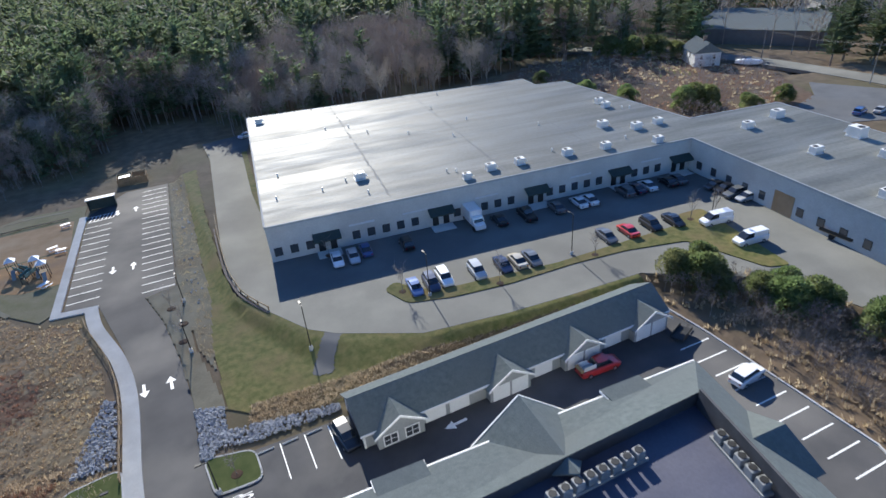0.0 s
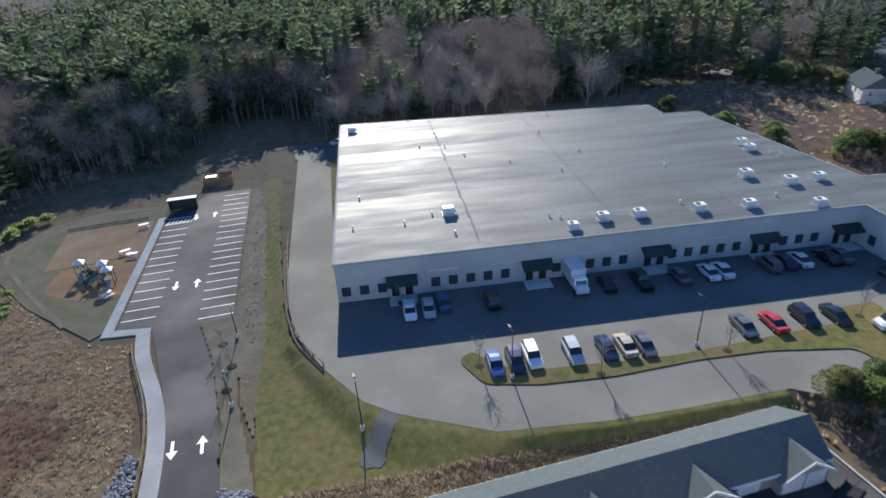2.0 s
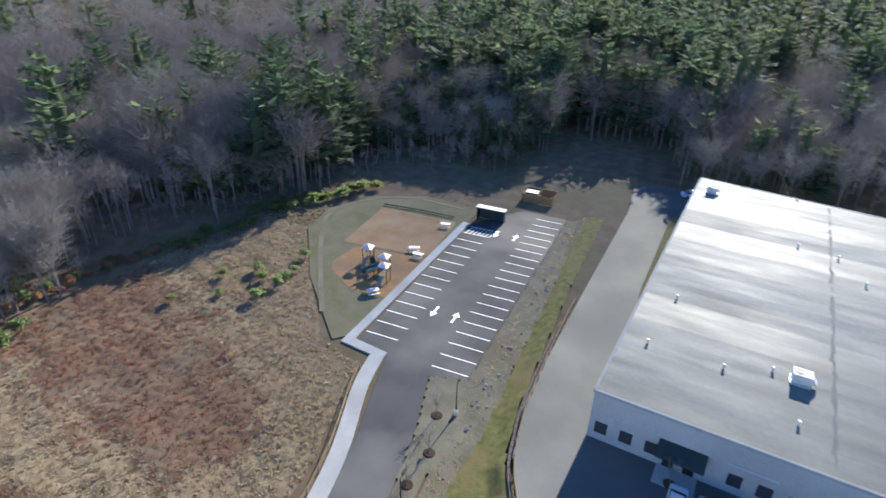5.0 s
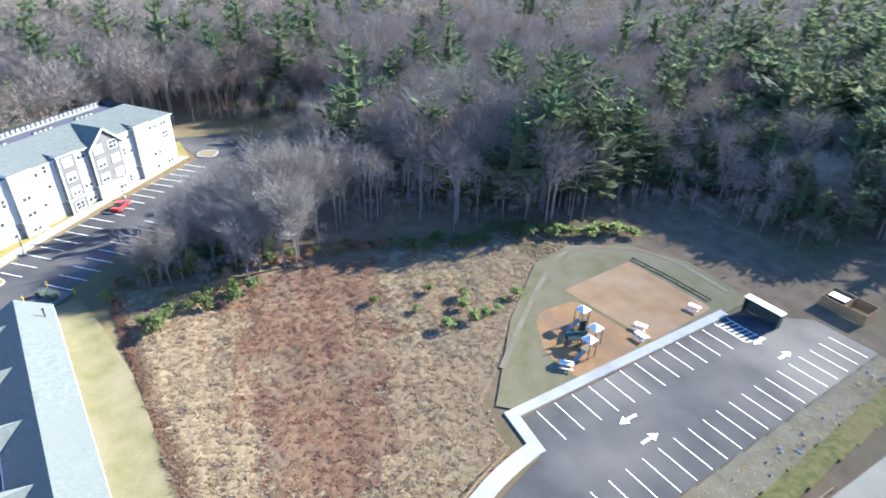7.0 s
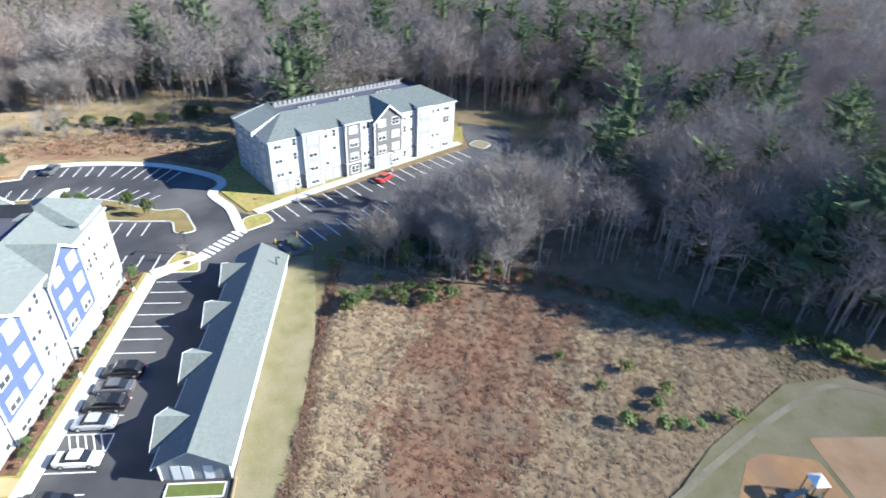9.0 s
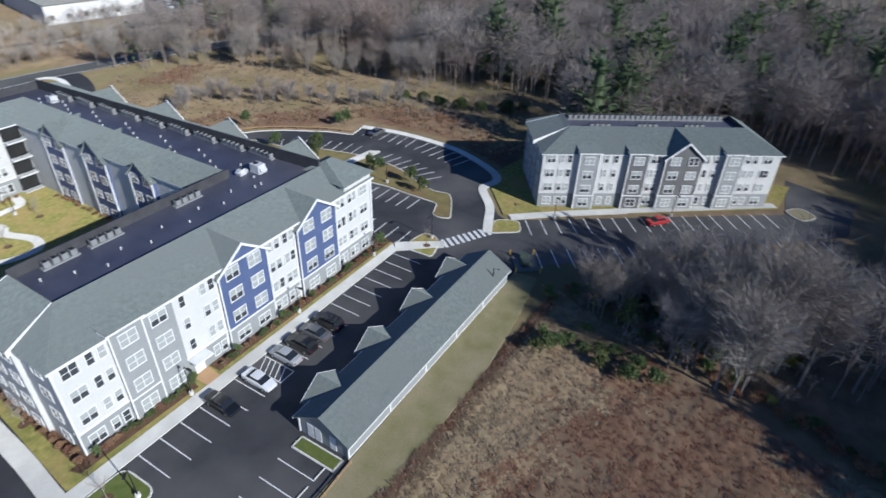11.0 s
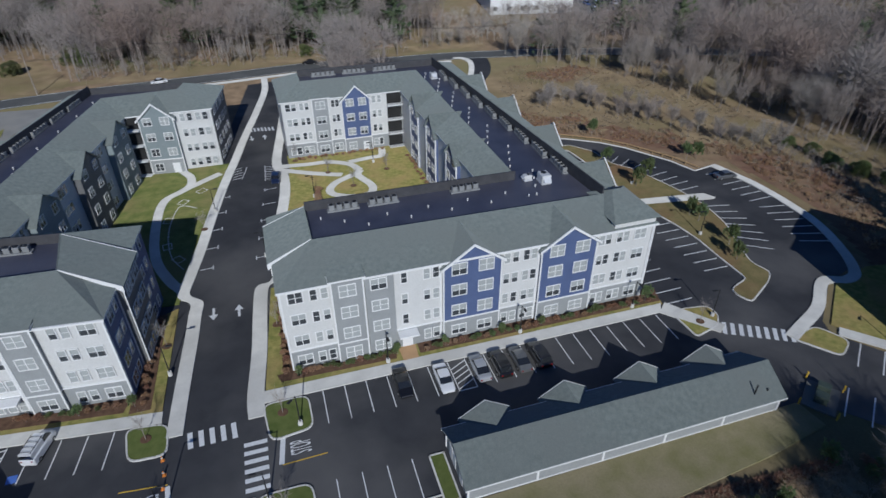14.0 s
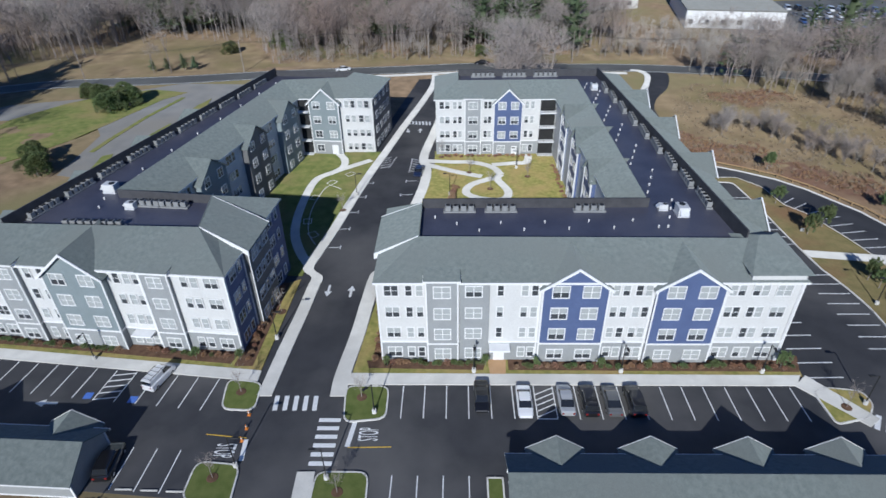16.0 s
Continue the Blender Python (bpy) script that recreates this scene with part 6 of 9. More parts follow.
for k, v in enumerate(np.arange(-3.0, -70, -3.9)):
    w_ = part("window", wfrm, None, ware)
    w_.matrix_basis = Matrix.Translation((82, v, ZP + 1.75)) @ Matrix.Rotation(-math.pi / 2, 4, "Z")
    part("window_pane", wwin, None, w_)
part("loading_door", boxed(81.93, 82.02, -25, -21, ZP + 0.1, ZP + 3.8), M["sand"], ware, "tan roller door")
for u in CAN:
    c_ = part("canopy", solid(bmesh.new(), [(u - 2.3, -1.7, ZP + 2.5), (u + 2.3, -1.7, ZP + 2.5), (u + 2.3, 0, ZP + 3.3), (u - 2.3, 0, ZP + 3.3), (u - 2.3, -1.7, ZP + 2.75), (u + 2.3, -1.7, ZP + 2.75), (u + 2.3, 0, ZP + 3.55), (u - 2.3, 0, ZP + 3.55)],
                                  [(0, 3, 2, 1), (4, 5, 6, 7), (0, 1, 5, 4), (1, 2, 6, 5), (2, 3, 7, 6), (3, 0, 4, 7)]), M["green_awning"], ware, "dark green entrance canopy")
    for s in (-1.0, 1.0):
        part("door", boxed(u + s - 0.55, u + s + 0.55, -0.06, 0.0, ZP + 0.05, ZP + 2.2), M["black"], ware, "dark glazed door")
    part("step", boxed(u - 2, u + 2, -2.6, 0, ZP, ZP + 0.12), M["concrete"], ware)
for u in (15.6, 25, 38.5, 57.5, 73):
    part("lettering_bar", boxed(u - 2.2, u + 2.2, -0.05, 0.02, ZP + 3.5, ZP + 3.85), M["metal"], ware, "dim sign lettering bar")
"""rooftop things"""
for x, y, s in ((26.5, 100.1, 1.1), (42.3, 87.7, 0.9), (47.9, 88.6, 1), (53.6, 87.5, 1), (63.1, 85.6, 1), (70.9, 83.7, 1), (80.7, 79.9, 1), (83.4, 88.4, 1.1), (88.9, 87.9, 1), (79.1, 93.7, 1.1),
                (89.2, 104, 1), (90.3, 107.4, 1), (99.4, 74.5, 1.1), (109.1, 75.1, 1.3), (109.1, 59.2, 1.6), (96.3, 58.7, 1.1), (103.1, 50.8, 1.1), (87.5, 42.3, 1.1), (19.3, 151.2, 1.0)):
    roof_unit(pose(x, y, 8.02, 0, 0, -9.5 + (90 if s == 1.6 else 0)), s, "pale boxed rooftop unit on the warehouse", "warehouse rooftop units")
for x, y in ((19, 99.5), (25.4, 93.2), (62.3, 89.1), (77.7, 85.5), (42.4, 92), (65.3, 142.6), (41, 93), (91.2, 100.8), (92.4, 99.6), (24, 101), (14, 112), (11, 101), (31, 134), (36, 132), (38, 125), (45, 118), (52, 110), (58, 132), (60, 118), (70, 104)):
    vent(pose(x, y, 8.02), 0.5, 0.13, "rusty roof vent stack on the warehouse", "warehouse roof vents")


# ---- trees ----
def pine_mesh(seed, h, r, whorls, boughs, tufts, full=1.0, rays=4):
    """Vertex and face lists of a white pine: uneven tiers of flat plumes that lift at their tips, over a thin dark core."""
    q = random.Random(seed)
    vs, fs = [], []
    rings = 3
    for k in range(rings + 1):
        t = k / rings
        for j in range(6):
            a = j * 1.0472 + k * 0.4
            rr = r * 0.3 * (1 - 0.8 * t) * q.uniform(0.4, 1.2) + 0.05
            vs.append((math.cos(a) * rr, math.sin(a) * rr, h * (0.3 + 0.55 * t) + q.uniform(-1.0, 1.0)))
    for k in range(rings):
        for j in range(6):
            i0, i1 = k * 6 + j, k * 6 + (j + 1) % 6
            fs += [(i0, i1, i1 + 6), (i0, i1 + 6, i0 + 6)]
    lean = q.uniform(0, 6.283)
    for k in range(whorls):
        t = k / (whorls - 1)
        z = h * (0.2 + 0.77 * t) + q.uniform(-0.02, 0.02) * h
        reach = (r * (1 - t ** 2.2) ** 0.85 + 0.05 * r) * q.uniform(0.7, 1.15)
        a0 = q.uniform(0, 6.28)
        for b in range(boughs if t < 0.8 else max(3, boughs - 2)):
            if q.random() < 0.12 * (1.3 - t):
                continue
            a = a0 + b * 6.283 / boughs + q.uniform(-0.4, 0.4)
            ln = reach * q.uniform(0.6, 1.1) * (1 + 0.16 * math.cos(a - lean))
            lift = q.uniform(-0.02, 0.2) + 0.55 * t * t
            for j in range(tufts):
                u = (j + 0.75) / tufts
                c = Vector((math.cos(a) * ln * u, math.sin(a) * ln * u, z + ln * u * lift))
                w = (0.36 * ln * (1.15 - 0.45 * u) + 0.3) * q.uniform(0.8, 1.2) * full
                for i_ in range(rays):
                    aa = a + (i_ - (rays - 1) / 2) * 2.6 / rays + q.uniform(-0.35, 0.35)
                    d = Vector((math.cos(aa), math.sin(aa), lift + q.uniform(-0.12, 0.4)))
                    n = Vector((-math.sin(aa), math.cos(aa), q.uniform(-0.35, 0.35))) * w * q.uniform(0.3, 0.5)
                    p = c + Vector((0, 0, q.uniform(-0.25, 0.25))) * w
                    i = len(vs)
                    vs += [tuple(p - d * w * 0.35 + n), tuple(p - d * w * 0.35 - n), tuple(p + d * w * q.uniform(0.7, 1.05))]
                    fs.append((i, i + 1, i + 2))
    return vs, fs


def bare_mesh(seed, h, r, limbs, twigs, thick=0.05, spread=1.0):
    """A leafless tree: limbs that fork upward, tipped with many thin twigs. Returns limb and twig lists."""
    q = random.Random(seed)
    lv, lf, tv, tf = [], [], [], []

    def sliver(a, b, w, vs, fs):
        d = (b - a)
        n = d.cross(Vector((q.uniform(-1, 1), q.uniform(-1, 1), q.uniform(-1, 1)))).normalized() * w
        i = len(vs)
        vs += [tuple(a + n), tuple(a - n), tuple(b)]
        fs.append((i, i + 1, i + 2))

    for k in range(limbs):
        a = k * 2.4 + q.uniform(-0.4, 0.4)
        z0 = h * q.uniform(0.2, 0.66)
        base = Vector((0, 0, z0))
        top = Vector((math.cos(a) * r * q.uniform(0.5, 1.0) * spread, math.sin(a) * r * q.uniform(0.5, 1.0) * spread, z0 + (h - z0) * q.uniform(0.5, 0.95)))
        mid = base.lerp(top, 0.5) + Vector((0, 0, -0.06 * h))
        for p, e, w in ((base, mid, 0.1), (mid, top, 0.06)):
            for ang in (0, 1):
                sliver(p, e + (e - p) * 0.25, w * h / 12, lv, lf)
        for j in range(twigs):
            s = q.uniform(0.25, 1.0)
            p = base.lerp(mid, s * 2) if s < 0.5 else mid.lerp(top, s * 2 - 1)
            d = Vector((math.cos(a + q.uniform(-1.6, 1.6)), math.sin(a + q.uniform(-1.6, 1.6)), q.uniform(0.2, 1.5))).normalized()
            ln = q.uniform(0.12, 0.26) * h
            e = p + d * ln
            sliver(p, e, thick, tv, tf)
            for _ in range(2):
                pp = p.lerp(e, q.uniform(0.3, 0.8))
                dd = (d + Vector((q.uniform(-0.8, 0.8), q.uniform(-0.8, 0.8), q.uniform(-0.3, 0.6)))).normalized()
                sliver(pp, pp + dd * ln * 0.6, thick * 0.8, tv, tf)
    return lv, lf, tv, tf


def from_lists(name, vs, fs, *mats):
    me = bpy.data.meshes.new(name)
    me.from_pydata(vs, [], fs)
    for m in mats:
        me.materials.append(m)
    return me


def trunk_mesh(h, r, lean=0.0, mat="bark"):
    bm = bmesh.new()
    tube(bm, (0, 0, -0.3), (lean * 0.3, 0, h * 0.4), r, r * 0.7, 7)
    tube(bm, (lean * 0.3, 0, h * 0.4), (lean, 0, h), r * 0.7, r * 0.12, 6)
    return mesh_of("trunk", bm, M[mat])


def gz(x, y):
    return float(ground_height(np.array([x]), np.array([y]))[0])


PINES = []
for s in range(5):
    h, r = (26, 7.0) if s < 3 else (20, 5.8)
    PINES.append((trunk_mesh(h * 0.96, 0.34), from_lists("crown", *pine_mesh(s, h, r, 17, 7, 5, 0.5, 6), M["needle"])))
BARES = []
for s in range(5):
    h = (15, 17, 14, 16, 13)[s]
    lv, lf, tv, tf = bare_mesh(40 + s, h, 3.4, 19, 27, 0.03)
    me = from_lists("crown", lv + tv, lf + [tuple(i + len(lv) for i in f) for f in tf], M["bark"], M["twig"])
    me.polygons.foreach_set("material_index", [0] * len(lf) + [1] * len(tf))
    BARES.append((trunk_mesh(h * 0.8, 0.2, 0.4), me))
YOUNG = []
for s in range(3):
    lv, lf, tv, tf = bare_mesh(70 + s, 15, 3.6, 9, 7, 0.07)
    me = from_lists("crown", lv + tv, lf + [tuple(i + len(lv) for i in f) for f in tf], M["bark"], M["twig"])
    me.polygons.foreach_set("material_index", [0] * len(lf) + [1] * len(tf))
    YOUNG.append((trunk_mesh(12, 0.2, 0.3), me))
trng = random.Random(11)


def pine(x, y, k=None, s=None, label="tall dark green white pine", mat=None, group="pines"):
    t, c = PINES[trng.randrange(5) if k is None else k]
    ob = thing("pine_tree", label, "tree", None, group)
    s = trng.uniform(0.75, 1.2) if s is None else s
    ob.matrix_basis = Matrix.Translation((x, y, gz(x, y))) @ Matrix.Rotation(trng.uniform(0, 6.28), 4, "Z") @ Matrix.Diagonal((s, s, s, 1))
    part("trunk", t, None, ob)
    cr = part("crown", c, None, ob)
    if mat:
        cr.material_slots[0].link = "OBJECT"
        cr.material_slots[0].material = M[mat]
    return ob


def bare_tree(x, y, k=None, s=None, label="leafless grey-brown woodland tree", group="bare trees", name="bare_tree"):
    t, c = BARES[trng.randrange(5) if k is None else k]
    ob = thing(name, label, "tree", None, group)
    s = trng.uniform(0.7, 1.15) if s is None else s
    ob.matrix_basis = Matrix.Translation((x, y, gz(x, y))) @ Matrix.Rotation(trng.uniform(0, 6.28), 4, "Z") @ Matrix.Diagonal((s, s, s, 1))
    part("trunk", t, None, ob)
    part("crown", c, None, ob)
    return ob


OPEN = [[(-82, 60), (-76, 66), (-70, 95), (-80, 101), (-93, 112), (-116, 106)], [(-106, -55), (-74, -48), (-74, -106), (-106, -106)], [(194, 140), (226, 124), (252, 160), (222, 192), (192, 176)], [(-71, 97), (-52, 108), (-50, 128), (-58, 134), (-63, 122), (-70, 112), (-80, 106)], [(-10, 40), (75, 36), (75, 72), (-10, 84)], [(-54, 122), (-54, 140), (-47, 156), (-36, 162), (-24, 164), (-19, 170), (-14, 196), (6, 200), (12, 180), (20, 150), (-20, 120)], [(-121, -20), (-92, -40), (-70, -52), (-70, 60), (-96, 60), (-121, 40)], [(-30, 56), (6, 50), (8, 66), (0, 90), (10, 172), (-24, 160), (-30, 100)], [(-90, 40), (-10, 40), (-14, 60), (-36, 68), (-82, 68), (-88, 62)], *DEVELOPED, PAD, FIELD, *MEADOWS, [(-52, 120), (-28, 96), (-20, 148), (-44, 150), (-54, 136)], [(20, -45), (34, -110), (96, -70), (96, -45), (70, -20), (60, 12)],
        [(-60, 58), (-60, -112), (-104, -106), (-104, -60), (52, -60), (52, -96), (0, -106), (-40, -110)], *[ribbon(PUBLIC_ROAD, 16.0), TURNING], [(40, 60), (52, -60), (80, -40), (80, 40), (70, 60)], [(96, 76), (196, 60), (190, 165), (100, 170)],
        [(-82, 60), (-97, 84), (-116, 106), (-134, 114), (-160, 82), (-112, 36), (-100, 50)], [(-92, -106), (-175, -98), (-300, -230), (-180, -330), (-90, -240)]]


def joined(name, variants, where, sizes, seed, material, label):
    """One mesh of many far trees, each a turned and scaled variant."""
    q = np.random.RandomState(seed)
    V, F, base = [], [], 0
    pick = q.randint(0, len(variants), len(where))
    for k, (vs, fs) in enumerate(variants):
        vs, fs = np.array(vs), np.array(fs)
        for (x, y), s in zip(where[pick == k], sizes[pick == k]):
            a = q.uniform(0, 6.28)
            c, d = np.cos(a) * s, np.sin(a) * s
            V.append(np.stack([vs[:, 0] * c - vs[:, 1] * d + x, vs[:, 0] * d + vs[:, 1] * c + y, vs[:, 2] * s * q.uniform(0.85, 1.15)], -1))
            F.append(fs + base)
            base += len(vs)
    V, F = np.concatenate(V), np.concatenate(F)
    me = bpy.data.meshes.new(name)
    me.vertices.add(len(V))
    me.vertices.foreach_set("co", V.ravel())
    me.loops.add(F.size)
    me.loops.foreach_set("vertex_index", F.ravel().astype(np.int32))
    me.polygons.add(len(F))
    me.polygons.foreach_set("loop_start", np.arange(0, F.size, 3, dtype=np.int32))
    me.update()
    me.validate()
    me.materials.append(M[material])
    return tagged(new(name, me), label, "woods", "", "stuff")


def pine_share(x, y):
    """How much of the wood is pine: clumps, and more of it to the north and north-east."""
    a = np.sin(x * 0.021 + 1.0) * np.sin(y * 0.026 + 2.0) + 0.6 * np.sin(x * 0.06 - y * 0.043)
    north = (0.12 + 0.16 * np.clip((x + 60) / 40, 0, 1) + 0.5 * np.clip((y - 225) / 50, 0, 1)) * np.clip((y - 115) / 40, 0, 1) * np.clip((x + 125) / 50, 0, 1)
    bare = np.exp(-((x - 75) / 70) ** 2 - ((y - 215) / 45) ** 2)
    clump = np.clip(np.sin(x * 0.047 + 0.8 * np.sin(y * 0.031)) * np.sin(y * 0.055 + x * 0.013) * 2.2 - 0.8, 0, 1) * np.where(x < -60, 0.3, 1.0)
    return np.clip(0.03 + 0.05 * a + north + 0.36 * clump - 0.4 * bare - 0.05 * (y < -40), 0.015, 0.93)


def crown_lists(seed, h, r, n, w):
    """A leafless tree: trunk, forked limbs, and a rounded shell of fine twigs that point out and up."""
    q = random.Random(seed)
    vs, fs = [], []

    def sliver(p, e, s):
        i = len(vs)
        side = (e - p).cross(Vector((q.uniform(-1, 1), q.uniform(-1, 1), q.uniform(-1, 1)))).normalized() * s
        vs.extend([tuple(p + side), tuple(p - side), tuple(e)])
        fs.append((i, i + 1, i + 2))

    for k in range(3):
        a, b = k * 2.094, (k + 1) * 2.094
        i = len(vs)
        vs += [(0.16 * math.cos(a), 0.16 * math.sin(a), -0.3), (0.16 * math.cos(b), 0.16 * math.sin(b), -0.3), (0, 0, h * 0.8)]
        fs.append((i, i + 1, i + 2))
    lobes = [(q.uniform(-0.5, 0.5) * r, q.uniform(-0.5, 0.5) * r, h * q.uniform(0.55, 0.72), q.uniform(0.5, 0.8)) for _ in range(5)]
    for x, y, z, g in lobes:
        sliver(Vector((0, 0, h * q.uniform(0.25, 0.45))), Vector((x, y, z + 0.1 * h)), 0.1)
    for k in range(n):
        x, y, z, g = lobes[k % 5]
        a, e = q.uniform(0, 6.283), math.asin(q.uniform(-0.45, 1.0))
        d = Vector((math.cos(a) * math.cos(e), math.sin(a) * math.cos(e), math.sin(e)))
        p = Vector((x + d.x * r * g * 0.8, y + d.y * r * g * 0.8, z + d.z * h * 0.26 * g)) * 1.0
        p = p.lerp(Vector((x, y, z)), q.random() ** 2 * 0.7)
        t = (d * 0.8 + Vector((q.uniform(-0.6, 0.6), q.uniform(-0.6, 0.6), q.uniform(0.1, 0.9)))).normalized()
        sliver(p, p + t * h * q.uniform(0.08, 0.17), w * q.uniform(0.6, 1.3))
    return vs, fs


pr = np.random.RandomState(77)


def seen_side(x, y):
    return ~((x > 70) & (y < 0.35 * x) & (y > 75 - 1.15 * x))


def fill(n, seed, r0, r1):
    q = np.random.RandomState(seed)
    out = np.zeros((0, 2))
    while len(out) < n:
        ang, rad = q.uniform(0, 2 * np.pi, 20000), np.sqrt(q.uniform(r0 ** 2, r1 ** 2, 20000))
        x, y = -25 + rad * np.cos(ang), 40 + rad * np.sin(ang)
        ok = seen_side(x, y)
        for o in OPEN:
            ok &= ~inside(x, y, o)
        out = np.concatenate([out, np.stack([x[ok], y[ok]], -1)])
    return out[:n]


def low_behind(x, y):
    """How tall a tree may grow: the young wood close behind the warehouse, the far house and the play area is low, so that they lie in the sun."""
    d = y - (158.6 - (x - 17.7) * 0.257)
    cap = np.where((x > 8) & (x < 125) & (d > -12) & (d < 60), np.clip(6.5 + 0.5 * d, 4, 60), 60.0)
    cap = np.where((x > -150) & (x < -97) & (y > 84) & (y < 150), np.clip((y - 96) * 0.5, 0, 60), cap)
    return np.where((x > -55) & (x <= 8) & (y > 135), np.clip((y - 150 + np.clip(-46 - x, 0, 9)) * 0.51, 0, 60), cap)


def woods(spots, seed, pines, bares, lo, hi):
    q = np.random.RandomState(seed)
    spots = spots[low_behind(spots[:, 0], spots[:, 1]) > 4.5]
    is_pine = q.uniform(0, 1, len(spots)) < pine_share(spots[:, 0], spots[:, 1])
    a, b = spots[is_pine], spots[~is_pine]
    joined("pine_woods", pines, a, np.minimum(q.uniform(lo, hi, len(a)), low_behind(a[:, 0], a[:, 1]) / 23), seed + 1, "needle", "woods of dark green pines")
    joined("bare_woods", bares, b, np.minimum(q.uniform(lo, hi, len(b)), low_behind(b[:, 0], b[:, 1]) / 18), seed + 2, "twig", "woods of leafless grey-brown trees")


woods(fill(5600, 21, 0, 225), 31, [pine_mesh(200 + k, 23, 6.2, 10, 6, 2, 1.15, 3) for k in range(5)], [crown_lists(300 + k, 18, 4.6, 210, 0.05) for k in range(7)], 0.65, 1.25)
woods(fill(9000, 22, 225, 540), 41, [pine_mesh(210 + k, 23, 6.2, 7, 5, 1, 1.7, 3) for k in range(4)], [crown_lists(310 + k, 18, 5.2, 80, 0.15) for k in range(5)], 0.65, 1.3)
woods(fill(4600, 23, 540, 1150), 51, [pine_mesh(220 + k, 23, 6.4, 5, 4, 1, 1.9, 2) for k in range(3)], [crown_lists(320 + k, 18, 6.6, 30, 0.5) for k in range(3)], 0.9, 1.35)
scrub = np.array([(px, py) for px, py in zip(pr.uniform(-190, -88, 700), pr.uniform(-152, -108, 700)) if not (px < -158 and py < -126)])
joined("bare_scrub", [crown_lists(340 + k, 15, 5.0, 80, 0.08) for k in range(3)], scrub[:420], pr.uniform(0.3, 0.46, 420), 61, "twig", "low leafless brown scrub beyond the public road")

# single trees at the woods' edges
for x, y, k, s in ((-62.6, 139, 0, 1.05), (-66.5, 144, 1, 1.15), (-71, 150, 2, 1.2), (-60, 147, 3, 1.1), (-57, 156, 1, 0.8), (-84, 152, 0, 0.9), (-92, 146, 2, 0.8),
                   (-56, 164, 3, 0.8), (-44, 188, 4, 0.9), (-52, 182, 2, 0.7), (-36, 192, 3, 0.95), (-30, 198, 0, 0.85), (-22, 200, 1, 0.95), (-18, 204, 2, 1.0), (-2, 204, 0, 0.9), (6, 206, 1, 0.9), (-10, 206, 3, 1.0), (14, 208, 2, 0.95), (22, 204, 3, 0.8),
                   (-100, 160, 0, 1.0), (-118, 140, 1, 0.85), (-160, 110, 2, 0.9), (-122, 150, 1, 1.0)):
    pine(x, y, k, s)
for k in range(44):
    x = trng.uniform(-60, 75)
    y = 208 + trng.uniform(0, 50)
    pine(x, y, None, min(trng.uniform(0.7, 1.1), float(low_behind(x, y)) / 26))
for x, y, s in ((172, 150, 0.8), (178, 158, 0.9), (186, 110, 0.9), (190, 100, 1.0), (196, 112, 1.0), (188, 90, 0.9), (200, 96, 1.0), (184, 78, 1.0), (194, 82, 0.9), (206, 104, 1.1), (168, 164, 0.9), (160, 172, 1.0), (183, 168, 0.9)):
    pine(x, y, None, s)
pine(-76.5, 127.5, 3, 0.72, "yellow-green young pine at the wood's edge", "yellow_leaf")
CLUMP = [(-78, 67.5), (-74.5, 74), (-72, 82), (-70.5, 94), (-76, 100), (-88, 98), (-91, 88), (-84, 71)]
placed = 0
while placed < 62:
    x, y = trng.uniform(-112, -68), trng.uniform(65, 122)
    if inside(np.array([x]), np.array([y]), CLUMP)[0]:
        placed += 1
        bare_tree(x, y, None, trng.uniform(0.45, 0.68) + min(max((y - 72) / 60, 0), 0.4), "leafless tree in the clump beside the field")
for k in range(16):
    pine(-74 - trng.uniform(0, 11), 71 + k * 1.7, 3, trng.uniform(0.22, 0.42), "young olive-green pine among the clump's bare trees", "yellow_leaf" if k % 3 == 0 else None)
for k in range(44):
    bare_tree(-96 + k * 0.8 + trng.uniform(-9, 3), 112 + k * 0.8 + trng.uniform(-5, 9), None, trng.uniform(0.8, 1.2))
for k in range(40):
    t = k / 39
    x, y = -56 + 40 * t + trng.uniform(-3, 3), 172 + 14 * t + trng.uniform(-6, 14)
    if k % 2:
        pine(x, y, None, min(trng.uniform(0.7, 1.0), float(low_behind(x, y)) / 24))
    else:
        bare_tree(x, y, None, min(trng.uniform(0.85, 1.2), float(low_behind(x, y)) / 16))
for k in range(30):
    bare_tree(trng.uniform(-102, -66), trng.uniform(131, 152), None, trng.uniform(0.95, 1.3))
THICKET = [(-136, -37), (-139.5, -22), (-146, -2), (-158, -8), (-156, -40), (-146, -66), (-122, -90), (-104, -97), (-105, -89), (-113.4, -78), (-123, -65), (-132, -56)]
placed = 0
while placed < 64:
    x, y = trng.uniform(-158, -104), trng.uniform(-97, 0)
    if inside(np.array([x]), np.array([y]), THICKET)[0]:
        placed += 1
        bare_tree(x, y, None, trng.uniform(0.45, 0.85), "small leafless grey tree at the meadow's edge")
DRIFT = smooth_line([(-96, -44), (-107, -41), (-113, -33), (-117.5, -24), (-121, -17), (-126, -8), (-133, 0)])
for k in range(46):
    x, y = DRIFT[trng.randrange(len(DRIFT))]
    bare_tree(x + trng.uniform(-3.5, 3.5), y + trng.uniform(-3.5, 3.5), None, trng.uniform(0.22, 0.46), "small leafless tree in the drift across the meadow")
for k in range(21):
    bare_tree(-110 + k * 6.4 + trng.uniform(-3, 3), -116 + trng.uniform(-9, 8) - abs(k - 14) * 0.2 - (max(0, k - 21) * 0.6), None, trng.uniform(0.35, 0.75) if k > 4 else 0.42)
